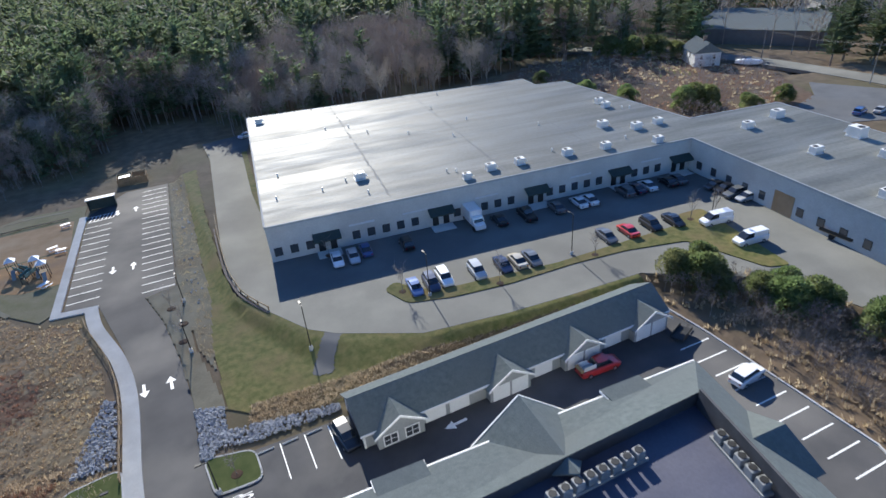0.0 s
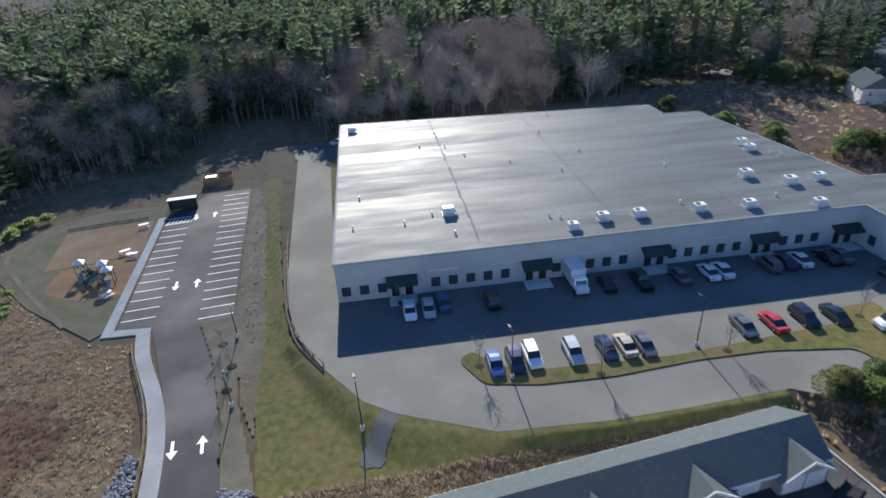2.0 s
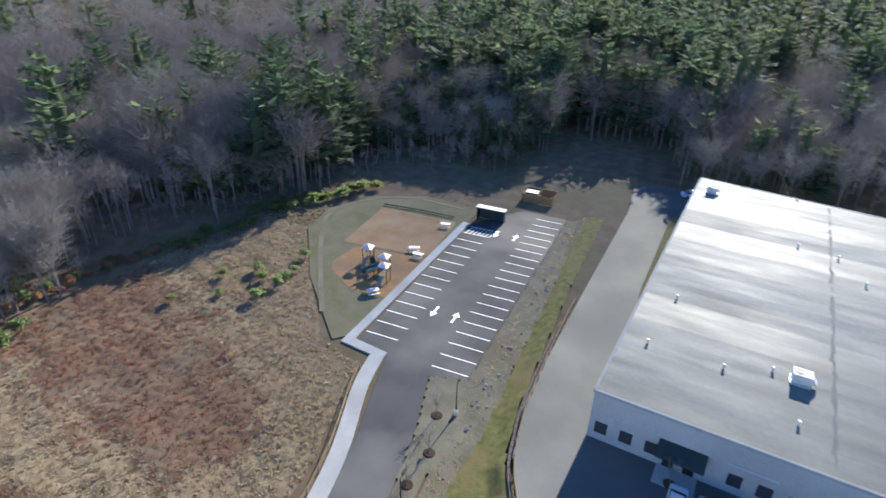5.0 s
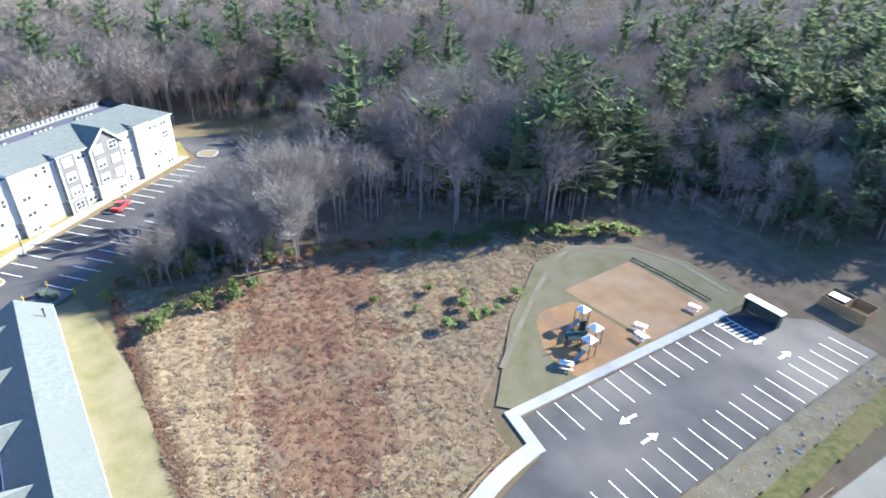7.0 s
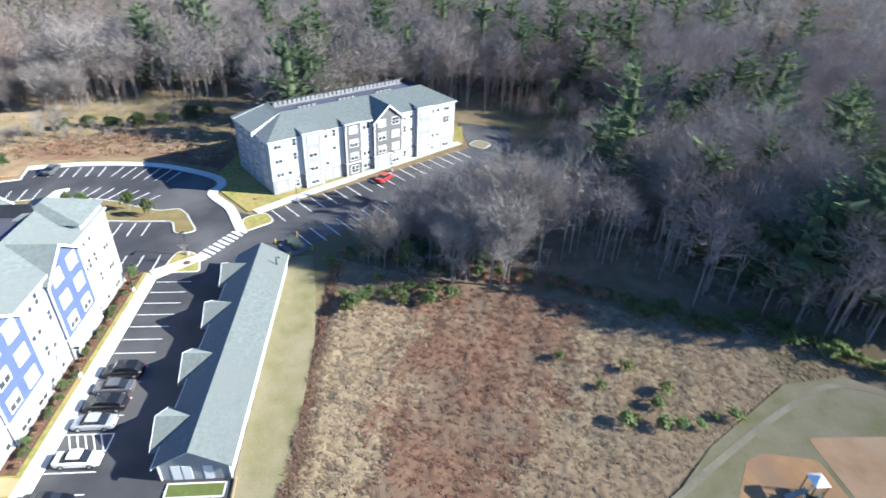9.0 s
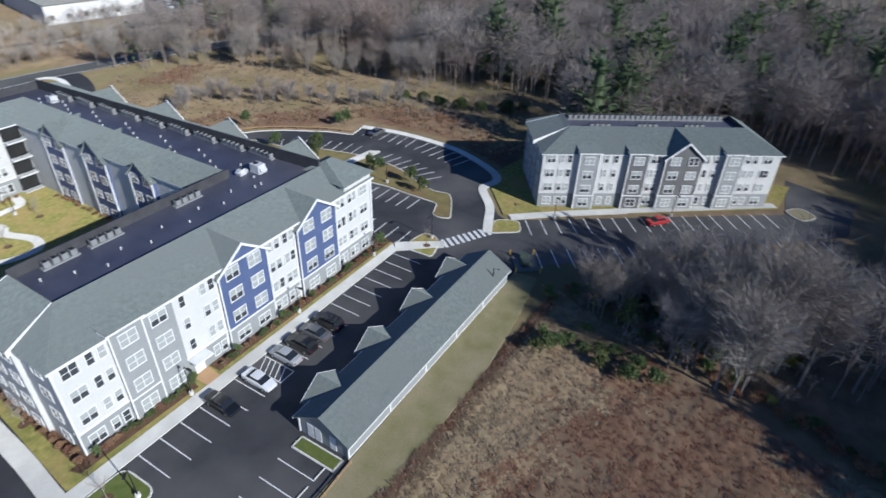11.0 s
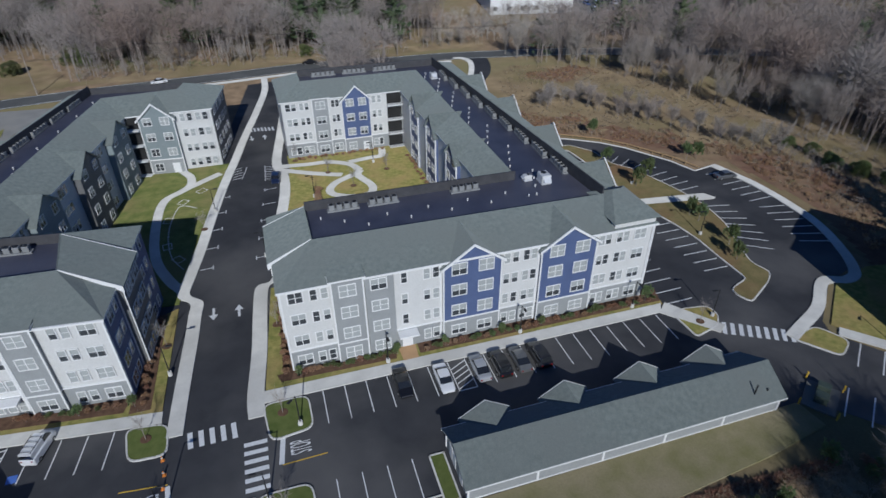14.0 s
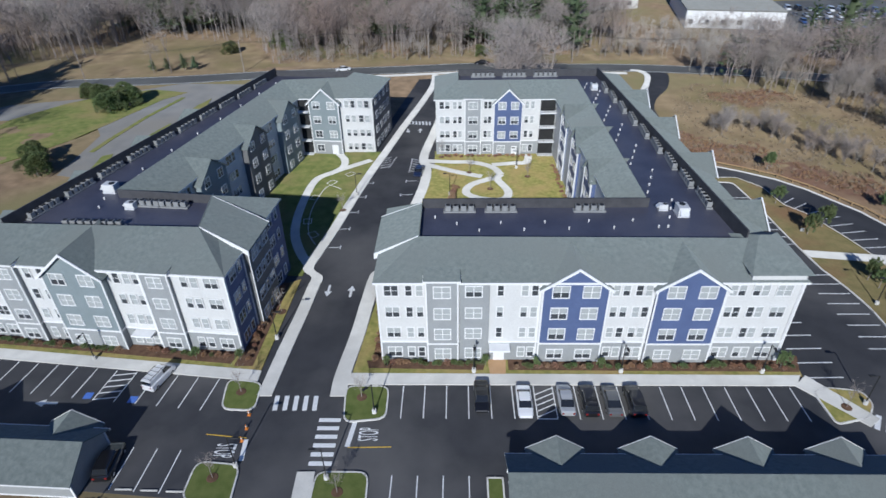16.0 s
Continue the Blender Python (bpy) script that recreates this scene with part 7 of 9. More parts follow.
for x, y, h in ((64.4, -98.2, 0.22), (60.0, -98.6, 0.25), (54.8, -99.2, 0.29), (51.5, -100, 0.24)):
    pine(x, y, 3, h, "dark bushy cedar beside the public road")
for k in range(30):
    pine(trng.uniform(36, 135), -150 - trng.uniform(0, 34), None, trng.uniform(0.5, 0.85))
for k in range(10):
    bare_tree(20 + k * 8 + trng.uniform(-3, 3), 172 - k * 1.5 + trng.uniform(-3, 3), None, trng.uniform(0.8, 1.0))
# pale birches
for dx, s in ((0, 0.85), (1.6, 0.9), (-1.2, 0.75)):
    b = bare_tree(-86.3 + dx, 123.5, None, s, "pale-barked leafless birch at the wood's edge", "birches", "birch_tree")
    for c in b.children:
        for sl in c.material_slots:
            sl.link = "OBJECT"
            sl.material = M["birch"]


def bush_lists(seed, r, h, n, w, low=False):
    """An uneven leafy clump of small leaf sprays."""
    q = random.Random(seed)
    vs, fs = [], []
    lobes = [(q.uniform(-0.5, 0.5) * r, q.uniform(-0.5, 0.5) * r, (0.16 + 0.085 * j if low else q.uniform(0.35, 0.75)) * h, q.uniform(0.45, 0.75)) for j in range(7)]
    for k in range(n):
        lx, ly, lz, ls = lobes[k % 7]
        a, e = q.uniform(0, 6.283), q.uniform(-0.5, 1.5)
        d = Vector((math.cos(a) * math.cos(e), math.sin(a) * math.cos(e), math.sin(e)))
        p = Vector((lx, ly, lz)) + Vector((d.x * r * ls, d.y * r * ls, d.z * h * 0.4 * ls)) * q.uniform(0.75, 1.1)
        p.z = max(p.z, 0.02)
        u = d.cross(Vector((q.uniform(-1, 1), q.uniform(-1, 1), q.uniform(-1, 1)))).normalized() * w
        i = len(vs)
        vs += [tuple(p + u - d * w * 0.5), tuple(p - u - d * w * 0.5), tuple(p + d * w * 1.3 + Vector((0, 0, w * 0.4)))]
        fs.append((i, i + 1, i + 2))
    return vs, fs


BUSH = {k: [from_lists("foliage", *bush_lists(s, 1.0, 1.6, 240, 0.16), M[k]) for s in range(3)] for k in ("leaf", "needle", "rust", "yellow_leaf")}
BIGBUSH = [from_lists("foliage", *bush_lists(60 + s, 3.0, 5.4, 5200, 0.15, True), M["pine_bush"]) for s in range(3)]
STEM = mesh_of("stem", tube(bmesh.new(), (0, 0, -0.2), (0, 0, 0.9), 0.06, 0.03, 6), M["bark"])
BIGSTEM = mesh_of("trunk", tube(bmesh.new(), (0, 0, -0.3), (0, 0, 3.6), 0.22, 0.1, 7), M["bark"])


def bush(x, y, s, kind="leaf", label="small round evergreen shrub", group="shrubs", z=None, tall=1.0):
    ob = thing("shrub", label, "shrub", None, group)
    ob.matrix_basis = Matrix.Translation((x, y, gz(x, y) + 0.05 if z is None else z)) @ Matrix.Rotation(trng.uniform(0, 6.28), 4, "Z") @ Matrix.Diagonal((s, s, s * tall, 1))
    part("foliage", trng.choice(BUSH[kind]), None, ob)
    part("stem", STEM, None, ob)
    return ob


def big_bush(x, y, s, label="broad rounded green pine", tall=1.0):
    ob = thing("evergreen_tree", label, "tree", None, "rounded evergreens")
    ob.matrix_basis = Matrix.Translation((x, y, gz(x, y))) @ Matrix.Rotation(trng.uniform(0, 6.28), 4, "Z") @ Matrix.Diagonal((s, s, s * tall, 1))
    part("foliage", trng.choice(BIGBUSH), None, ob)
    part("trunk", BIGSTEM, None, ob)
    return ob


for x, y, s in ((55.2, 51.0, 0.9), (57.4, 49.0, 1.05), (59.6, 50.2, 0.9), (58.2, 46.4, 0.9), (61.0, 41.6, 0.9), (62.4, 38.6, 1.1), (64.2, 36.4, 1.05), (64.4, 40.6, 0.9), (66.0, 29.6, 1.1), (67.0, 25.0, 1.0), (67, 19, 1.0),
                (105.3, 129, 1.1), (101, 134, 1.0), (109.6, 117.8, 1.0), (112, 121, 0.9), (116.5, 105.3, 1.2), (119.5, 104, 1.3), (122.4, 101.6, 1.2), (128, 94.5, 0.9), (139.3, 93.2, 0.9), (106.3, 151.7, 0.9), (124, 106, 1.0),
                (150, 158, 1.5), (156, 152, 1.6), (146, 166, 1.5), (160, 146, 1.2),
                (56, -22, 1.1), (60, -28, 1.0), (57, -66, 1.3), (60, -61, 1.2), (64, -67, 1.2), (72, -72, 0.9), (46.4, -120.5, 0.9), (30, -128, 1.3), (27, -124, 1.1), (-42, -115, 0.8), (-48.5, -115, 0.8), (-58, -110, 0.6), (62, -64, 0.9), (-136, -3, 0.55), (-138, 2, 0.6), (-137, 8, 0.65), (-139, 13, 0.7), (-141, 18, 0.6), (-144, 24, 0.7), (-148, 27, 0.6)):
    big_bush(x, y, s)
for x, y in ((-68.7, 67), (-65.4, 67.9), (-68.9, 70.9), (-68, 75.5), (-67.5, 79.6), (-67.7, 69.1), (-68.7, 72.3), (-69.2, 74.9), (-72.8, 72.2), (-67.6, 79.8), (-69.3, 80.3), (-69, 82.9), (-66.5, 68.2), (-76.4, 64.3), (-73.9, 87.1), (-70.6, 77.2)):
    bush(x + trng.uniform(-0.6, 0.6), y + trng.uniform(-0.6, 0.6), trng.uniform(0.9, 1.4), "leaf", "bushy young green pine in the field", "young pines", None, 1.1)
for k in range(46):
    t = k / 45
    p = Vector((-64, 108)).lerp(Vector((-58.5, 128)), min(1, t * 2)) if t < 0.5 else Vector((-58.5, 128)).lerp(Vector((-45, 146)), t * 2 - 1)
    bush(p.x + trng.uniform(-2.6, 1.0), p.y + trng.uniform(-1.2, 1.2), trng.uniform(0.8, 1.5), "leaf", "low evergreen bush at the wood's edge", "edge bushes")
for x, y in ((-44.1, 102.5), (-42.9, 107.4), (-43.9, 112.2), (-49.2, 99.8), (-43.7, 101.5), (-42.7, 105.2), (-42.5, 109.9), (-43.6, 114.6), (-48, 108), (-52, 104), (-55, 96), (-46, 106)):
    bush(x, y, trng.uniform(0.6, 1.05), "leaf", "small green seedling pine in the field", "young pines")
for k in range(40):
    bush(-80.5 + k * 0.33 + trng.uniform(-1.5, 1), 66 + k * 1.05 + trng.uniform(-1, 1), trng.uniform(0.6, 1.1), trng.choice(("leaf", "rust", "rust")), "undergrowth at the foot of the clump", "edge bushes")


# shrubs along the house walls and young planted trees
def planted_row(a, b, n, label, kind="leaf", s0=0.35, s1=0.55):
    for k in range(n):
        p = Vector(a).lerp(Vector(b), (k + 0.5) / n)
        bush(p.x + trng.uniform(-0.3, 0.3), p.y + trng.uniform(-0.2, 0.2), trng.uniform(s0, s1), trng.choice((kind, kind, "rust")), label, "foundation shrubs", 0.14)


planted_row((-24.6, 34.7), (-36.8, 34.9), 14, "clipped dark green foundation shrub in mulch")
planted_row((-40.2, 35.3), (-75.6, 35.4), 34, "clipped dark green foundation shrub in mulch")
planted_row((-22.9, 34.6), (-23.3, 18), 14, "low russet and green shrub in mulch", "rust")
planted_row((-5.9, 34.6), (-6.8, 18), 14, "low russet and green shrub in mulch", "rust")
planted_row((-4, 33.6), (8, 32.4), 10, "clipped dark green foundation shrub in mulch")
planted_row((11, 32.4), (30, 30.3), 18, "clipped dark green foundation shrub in mulch")
planted_row((-30, -29.6), (-50, -29.6), 16, "low shrub in the courtyard", "rust")
planted_row((-53.8, -25), (-54.2, 12), 22, "low shrub in the courtyard bed", "rust")
planted_row((-32, -8), (-33, -14), 8, "russet shrub in the courtyard bed", "rust", 0.5, 0.8)
for x, y, s in ((-36.9, 34.8, 0.5), (-43.3, 35.3, 0.5), (-57.2, 35.4, 0.5), (-51.4, 35.3, 0.5), (-73.8, 35.2, 0.8), (-24.4, 35.0, 0.5), (-65.4, 35.4, 0.5), (0.8, 33.6, 0.55), (-5.2, 34.0, 0.55)):
    bush(x, y, s, "leaf", "upright conical green cypress", "cypresses", 0.14, 2.0)
for x, y in ((-92.9, -7.8), (-93.3, 3.1), (-97.1, 0.6), (-95.7, 16.4), (-96.1, 18.5), (-95.8, 26.6), (-94.0, 30.6), (-97.8, -22.3), (-110.7, -4.4), (-112.9, -4.1)):
    bush(x, y, trng.uniform(1.05, 1.3), "leaf", "young conical evergreen in olive grass by the bays", "young evergreens", 0.16, 2.0)


def young_tree(x, y, h=3.8, z=0.15):
    ob = thing("young_tree", "slender leafless young tree in a mulch ring", "tree", pose(x, y, z, 0, 0, trng.uniform(0, 360)), "planted young trees")
    k = h / 15
    for nm, me in zip(("trunk", "crown"), YOUNG[trng.randrange(3)]):
        c = part(nm, me, None, ob)
        c.scale = (k * 0.9, k * 0.9, k)
    part("mulch_ring", tube(bmesh.new(), (0, 0, -0.05), (0, 0, 0.05), 0.7, 0.55, 12), M["mulch"], ob)
    return ob


for x, y in ((-21.8, 40.2), (-6.9, 39.4), (-21.0, 53.0), (-7.6, 51.4), (-78.6, 41.5), (-22.3, 24), (-8.0, 24), (-36, -22), (-40, -14.5), (-48, -20), (-30, -30), (-24.4, 2), (-12, -6), (-9.0, 83.6), (-9.6, 79.0), (-10.2, 89)):
    young_tree(x, y)
for x, y, h in ((20.6, 70.4, 4.6), (33.5, 64, 5), (70.5, 62, 5), (50, 62.3, 4.5), (75, 61, 4.5), (15, 87.5, 3.5)):
    young_tree(x, y, h, ZP + 0.12)


# ---- rough ground cover ----
def tufts(name, n, seed, outline, material, label, hh=(0.14, 0.34), w=0.13, where=None):
    q = np.random.RandomState(seed)
    xs, ys = [p[0] for p in outline], [p[1] for p in outline]
    x, y = q.uniform(min(xs), max(xs), n * 6), q.uniform(min(ys), max(ys), n * 6)
    ok = inside(x, y, outline)
    if where is not None:
        ok &= where(x, y, q)
    x, y = x[ok][:n], y[ok][:n]
    z = ground_height(x, y) + 0.05
    V, F = [], []
    for k in range(9):
        a = q.uniform(0, 6.28, len(x))
        x0, y0 = x + q.normal(0, w * 0.6, len(x)), y + q.normal(0, w * 0.6, len(x))
        h = q.uniform(hh[0], hh[1], len(x))
        out = q.uniform(0.1, 0.5, len(x))
        c, s = np.cos(a), np.sin(a)
        p0 = np.stack([x0 - s * w * 0.35, y0 + c * w * 0.35, z], -1)
        p1 = np.stack([x0 + s * w * 0.35, y0 - c * w * 0.35, z], -1)
        p2 = np.stack([x0 + c * out, y0 + s * out, z + h], -1)
        V.append(np.stack([p0, p1, p2], 1).reshape(-1, 3))
    V = np.concatenate(V)
    me = bpy.data.meshes.new(name)
    me.from_pydata(V.tolist(), [], np.arange(len(V)).reshape(-1, 3).tolist())
    me.materials.append(M[material])
    return tagged(new(name, me), label, "grass", "", "stuff")


tufts("dry_grass", 5200, 1, FIELD, "dry", "dry straw-coloured grass tufts over the field", (0.1, 0.3), 0.2, where=lambda x, y, q: ~rusty(x, y))
tufts("russet_weeds", 1800, 2, FIELD, "rust", "russet dead weed stalks in the field", (0.1, 0.3), 0.22, where=lambda x, y, q: rusty(x, y))
tufts("dry_grass", 1300, 3, MEADOWS[0], "dry", "dry grass tufts over the meadow", (0.25, 0.7), 0.3, where=lambda x, y, q: wild(x, y) > 0.4)
tufts("russet_weeds", 900, 4, MEADOWS[0], "rust", "russet weeds over the meadow", (0.3, 0.9), 0.4, where=lambda x, y, q: rusty_meadow(x, y) & (wild(x, y) > 0.3))
BACKLAND = [(100, 86), (118, 84), (150, 98), (166, 120), (152, 160), (120, 172), (100, 160)]
tufts("russet_weeds", 500, 21, BACKLAND, "rust", "russet scrub behind the warehouse", (0.2, 0.5), 0.3)
tufts("dry_grass", 600, 22, BACKLAND, "dry", "dry grass behind the warehouse", (0.3, 0.8), 0.4)
def scrub_on(outline, n, seed, lo, hi, label, mat="bark"):
    q = np.random.RandomState(seed)
    xs, ys = [p[0] for p in outline], [p[1] for p in outline]
    x, y = q.uniform(min(xs), max(xs), n * 4), q.uniform(min(ys), max(ys), n * 4)
    ok = inside(x, y, outline)
    spots = np.stack([x[ok][:n], y[ok][:n]], -1)
    ob = joined("scrub", [crown_lists(350 + k, 15, 5.5, 70, 0.11) for k in range(3)], spots, q.uniform(lo, hi, len(spots)), seed, mat, label)
    ob.location.z = float(np.median(ground_height(spots[:, 0], spots[:, 1])))


ROADSIDE = [(28, -104), (0, -106.5), (-40, -110.5), (-100, -108), (-100, -124), (-40, -128), (28, -122)]
scrub_on(ROADSIDE, 300, 78, 0.12, 0.32, "tangled leafless brown brush along the public road")
scrub_on(ROADSIDE, 90, 79, 0.1, 0.22, "russet leafless brush along the public road", "rust")
scrub_on(ROADSIDE, 40, 80, 0.12, 0.26, "evergreen undergrowth along the public road", "pine_bush")
BANK = [(53, 52), (52, 18), (54, 12), (68, 14), (67, 42), (60, 52)]
scrub_on(BANK, 330, 71, 0.12, 0.3, "tangled leafless brown brush behind the kerb")
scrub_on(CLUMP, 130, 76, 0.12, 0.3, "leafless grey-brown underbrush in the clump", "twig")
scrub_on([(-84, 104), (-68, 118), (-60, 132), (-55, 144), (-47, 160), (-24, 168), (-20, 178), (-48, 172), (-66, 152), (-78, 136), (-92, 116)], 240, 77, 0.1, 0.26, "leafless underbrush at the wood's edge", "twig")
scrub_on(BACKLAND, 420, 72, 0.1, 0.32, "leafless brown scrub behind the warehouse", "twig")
scrub_on([(-150, -6), (-126, -8), (-122, 26), (-148, 34)], 90, 73, 0.12, 0.3, "leafless scrub at the meadow's edge")
scrub_on([(-104, -62), (-120, -20), (-140, -6), (-150, -30), (-130, -74), (-112, -84)], 70, 74, 0.07, 0.16, "leafless brown scrub in drifts over the meadow")
scrub_on([(-84, -34), (-102, -16), (-114, -4), (-122, -14), (-100, -44), (-88, -52)], 60, 75, 0.05, 0.1, "low russet brush beside the car park's rim")
tufts("dry_grass", 420, 5, [(50.4, 53), (49.6, 18), (52, 12), (68, 14), (68, 42), (58, 54)], "dry", "dry grass on the bank behind the kerb", (0.3, 0.8), 0.25)
tufts("dry_grass", 800, 6, [(-8.0, 96), (-7.6, 76), (-6.6, 70), (-6.0, 77), (-4.4, 88), (-4.0, 100), (-1.4, 146), (-4.6, 146)], "dry", "dry weeds on the stony verge", (0.12, 0.35), 0.12)
tufts("dry_grass", 2200, 7, [(-5, 57.4), (5.8, 55.8), (30, 53.6), (49, 51.4), (50.4, 53.4), (30, 55.6), (16, 58), (6, 59.6), (-4, 61)], "dry", "dry unmown grass behind the garages", (0.2, 0.5), 0.14)
tufts("dry_grass", 700, 8, [(-26, 59.5), (-38, 63), (-60, 64), (-78, 65), (-78, 67), (-60, 66), (-38, 65.4), (-24, 62)], "dry", "dry weeds along the lawn's edge", (0.2, 0.55), 0.16)
tufts("russet_weeds", 900, 10, [(-26, 58.9), (-38, 63), (-60, 63.9), (-78, 64.5), (-78, 65.6), (-60, 65.0), (-38, 64.2), (-24.5, 60.5)], "rust", "russet weeds along the lawn's edge", (0.15, 0.4), 0.2)
tufts("dry_grass", 260, 9, [(-22, 100), (-28.5, 96), (-23, 94), (-20, 78), (-19.4, 56), (-25, 56), (-26, 76), (-31, 94)], "dry", "dry weeds beside the new pavement", (0.15, 0.45), 0.16)


def stones(name, outlines, n, seed, label):
    q = random.Random(seed)
    bm = bmesh.new()
    while n > 0:
        o = outlines[n % len(outlines)]
        x, y = q.uniform(min(p[0] for p in o), max(p[0] for p in o)), q.uniform(min(p[1] for p in o), max(p[1] for p in o))
        if not inside(np.array([x]), np.array([y]), o)[0]:
            continue
        n -= 1
        s = q.uniform(0.09, 0.2)
        r = Euler((q.uniform(0, 6), q.uniform(0, 6), q.uniform(0, 6))).to_matrix()
        c = Vector((x, y, float(rise(x, y)) + 0.12 + s * 0.3))
        pts = [Vector((sx * q.uniform(0.7, 1.1), sy * q.uniform(0.6, 1.0), sz * q.uniform(0.5, 0.9))) * s for sx in (-1, 1) for sy in (-1, 1) for sz in (-1, 1)]
        solid(bm, [tuple(c + r @ p) for p in pts], [(0, 1, 3, 2), (4, 6, 7, 5), (0, 4, 5, 1), (2, 3, 7, 6), (0, 2, 6, 4), (1, 5, 7, 3)])
    return tagged(new(name, mesh_of(name, bm, M["stone"])), label, "rocks", "", "stuff")


stones("rip_rap", [[(-10.2, 64), (-7.0, 62.4), (-7.4, 58), (-9.6, 55), (-10.6, 55)], [(-8, 58.4), (5, 55.4), (5, 54.2), (-5, 55.0), (-9, 56.4)], [(-18.6, 71), (-19.8, 72), (-22.5, 64), (-23.5, 60), (-18.9, 60)]], 1500, 8, "grey broken rip-rap stones beside the drive")
stones("verge_stones", [[(-7.6, 96), (-7.2, 78), (-6.2, 78), (-4.8, 88), (-4.4, 100), (-2.0, 145), (-4.4, 145)]], 40, 9, "scattered stones on the verge")


# ---- vehicles ----
def loft(sections):
    """A skin over rings of points, closed at both ends."""
    bm = bmesh.new()
    rings = [[bm.verts.new(p) for p in s] for s in sections]
    for a, b in zip(rings, rings[1:]):
        for i in range(len(a)):
            j = (i + 1) % len(a)
            bm.faces.new((a[i], a[j], b[j], b[i]))
    bm.faces.new(rings[0])
    bm.faces.new(rings[-1][::-1])
    bmesh.ops.recalc_face_normals(bm, faces=bm.faces)
    return bm


def hull_ring(x, w, z0, z1, c):
    """A cross-section with chamfered corners at x."""
    return [(x, -w + c * 0.4, z0), (x, w - c * 0.4, z0), (x, w, z0 + c), (x, w, z1 - c), (x, w - c, z1), (x, -w + c, z1), (x, -w, z1 - c), (x, -w, z0 + c)]


FORMS = {
    "sedan": dict(l=4.7, w=0.9, hood=0.86, belt=0.92, top=1.43, cab=(-1.55, -0.75, 0.55, 1.25), tail=0.95),
    "suv": dict(l=4.7, w=0.94, hood=1.0, belt=1.06, top=1.72, cab=(-2.1, -1.75, 0.55, 1.2), tail=1.06),
    "van": dict(l=5.5, w=1.0, hood=1.1, belt=1.25, top=2.05, cab=(-2.6, -2.5, 1.1, 1.9), tail=1.25),
    "pickup": dict(l=5.6, w=0.97, hood=1.08, belt=1.1, top=1.82, cab=(-0.9, -0.55, 0.95, 1.55), tail=1.05),
}
CAR_CACHE = {}


def car_meshes(kind, paint):
    if (kind, paint) in CAR_CACHE:
        return CAR_CACHE[kind, paint]
    f = FORMS[kind]
    h, w = f["l"] / 2, f["w"]
    m = PAINTS[paint]
    c0, c1, c2, c3 = f["cab"]
    body = loft([hull_ring(-h, w * 0.82, 0.36, f["tail"] - 0.12, 0.1), hull_ring(-h + 0.18, w * 0.94, 0.26, f["tail"], 0.12), hull_ring(c0, w, 0.22, f["belt"], 0.1), hull_ring(0, w, 0.22, f["belt"], 0.1),
                 hull_ring(c3, w, 0.22, f["hood"] + 0.04, 0.12), hull_ring(h - 0.45, w * 0.96, 0.24, f["hood"] - 0.1, 0.14), hull_ring(h - 0.1, w * 0.86, 0.28, f["hood"] - 0.22, 0.12), hull_ring(h, w * 0.74, 0.38, f["hood"] - 0.32, 0.08)])
    t = f["top"]
    glass = loft([hull_ring(c0, w * 0.86, f["belt"] - 0.05, f["belt"] + 0.02, 0.02), hull_ring(c1, w * 0.8, f["belt"] - 0.05, t - 0.05, 0.12), hull_ring(c2, w * 0.8, f["belt"] - 0.05, t - 0.04, 0.12), hull_ring(c3, w * 0.84, f["belt"] - 0.08, f["belt"] + 0.02, 0.02)])
    roof = loft([hull_ring(c1 - 0.04, w * 0.7, t - 0.09, t - 0.03, 0.02), hull_ring((c1 + c2) / 2, w * 0.76, t - 0.09, t + 0.02, 0.03), hull_ring(c2 + 0.05, w * 0.7, t - 0.1, t - 0.03, 0.02)])
    if kind == "van":
        box(roof, c1 - 0.02, 0.2, -w * 0.83, w * 0.83, f["belt"] + 0.0, t - 0.06)
    bm = bmesh.new()
    tyre = tube(bmesh.new(), (0, -0.11, 0), (0, 0.11, 0), 0.33, n=14)
    rim = tube(bmesh.new(), (0, -0.125, 0), (0, 0.125, 0), 0.2, n=10)
    got = dict(body=mesh_of("body", body, m), glazing=mesh_of("glazing", glass, M["car_glass"]), roof=mesh_of("roof", roof, m),
               tyre=mesh_of("wheel", tyre, M["tyre"]), rim=mesh_of("rim", rim, M["chrome"]),
               lamp=mesh_of("headlight", bevelled(boxed(-0.06, 0.06, -0.16, 0.16, -0.07, 0.07), 0.02), M["lamp_glass"]),
               tail=mesh_of("taillight", bevelled(boxed(-0.05, 0.05, -0.12, 0.12, -0.12, 0.12), 0.02), M["red_lamp"]))
    if kind == "pickup":
        got["bed"] = mesh_of("bed", boxed(-h + 0.12, c0 - 0.1, -w * 0.8, w * 0.8, f["tail"] - 0.05, f["tail"] + 0.012), M["black"])
    CAR_CACHE[kind, paint] = got
    return got


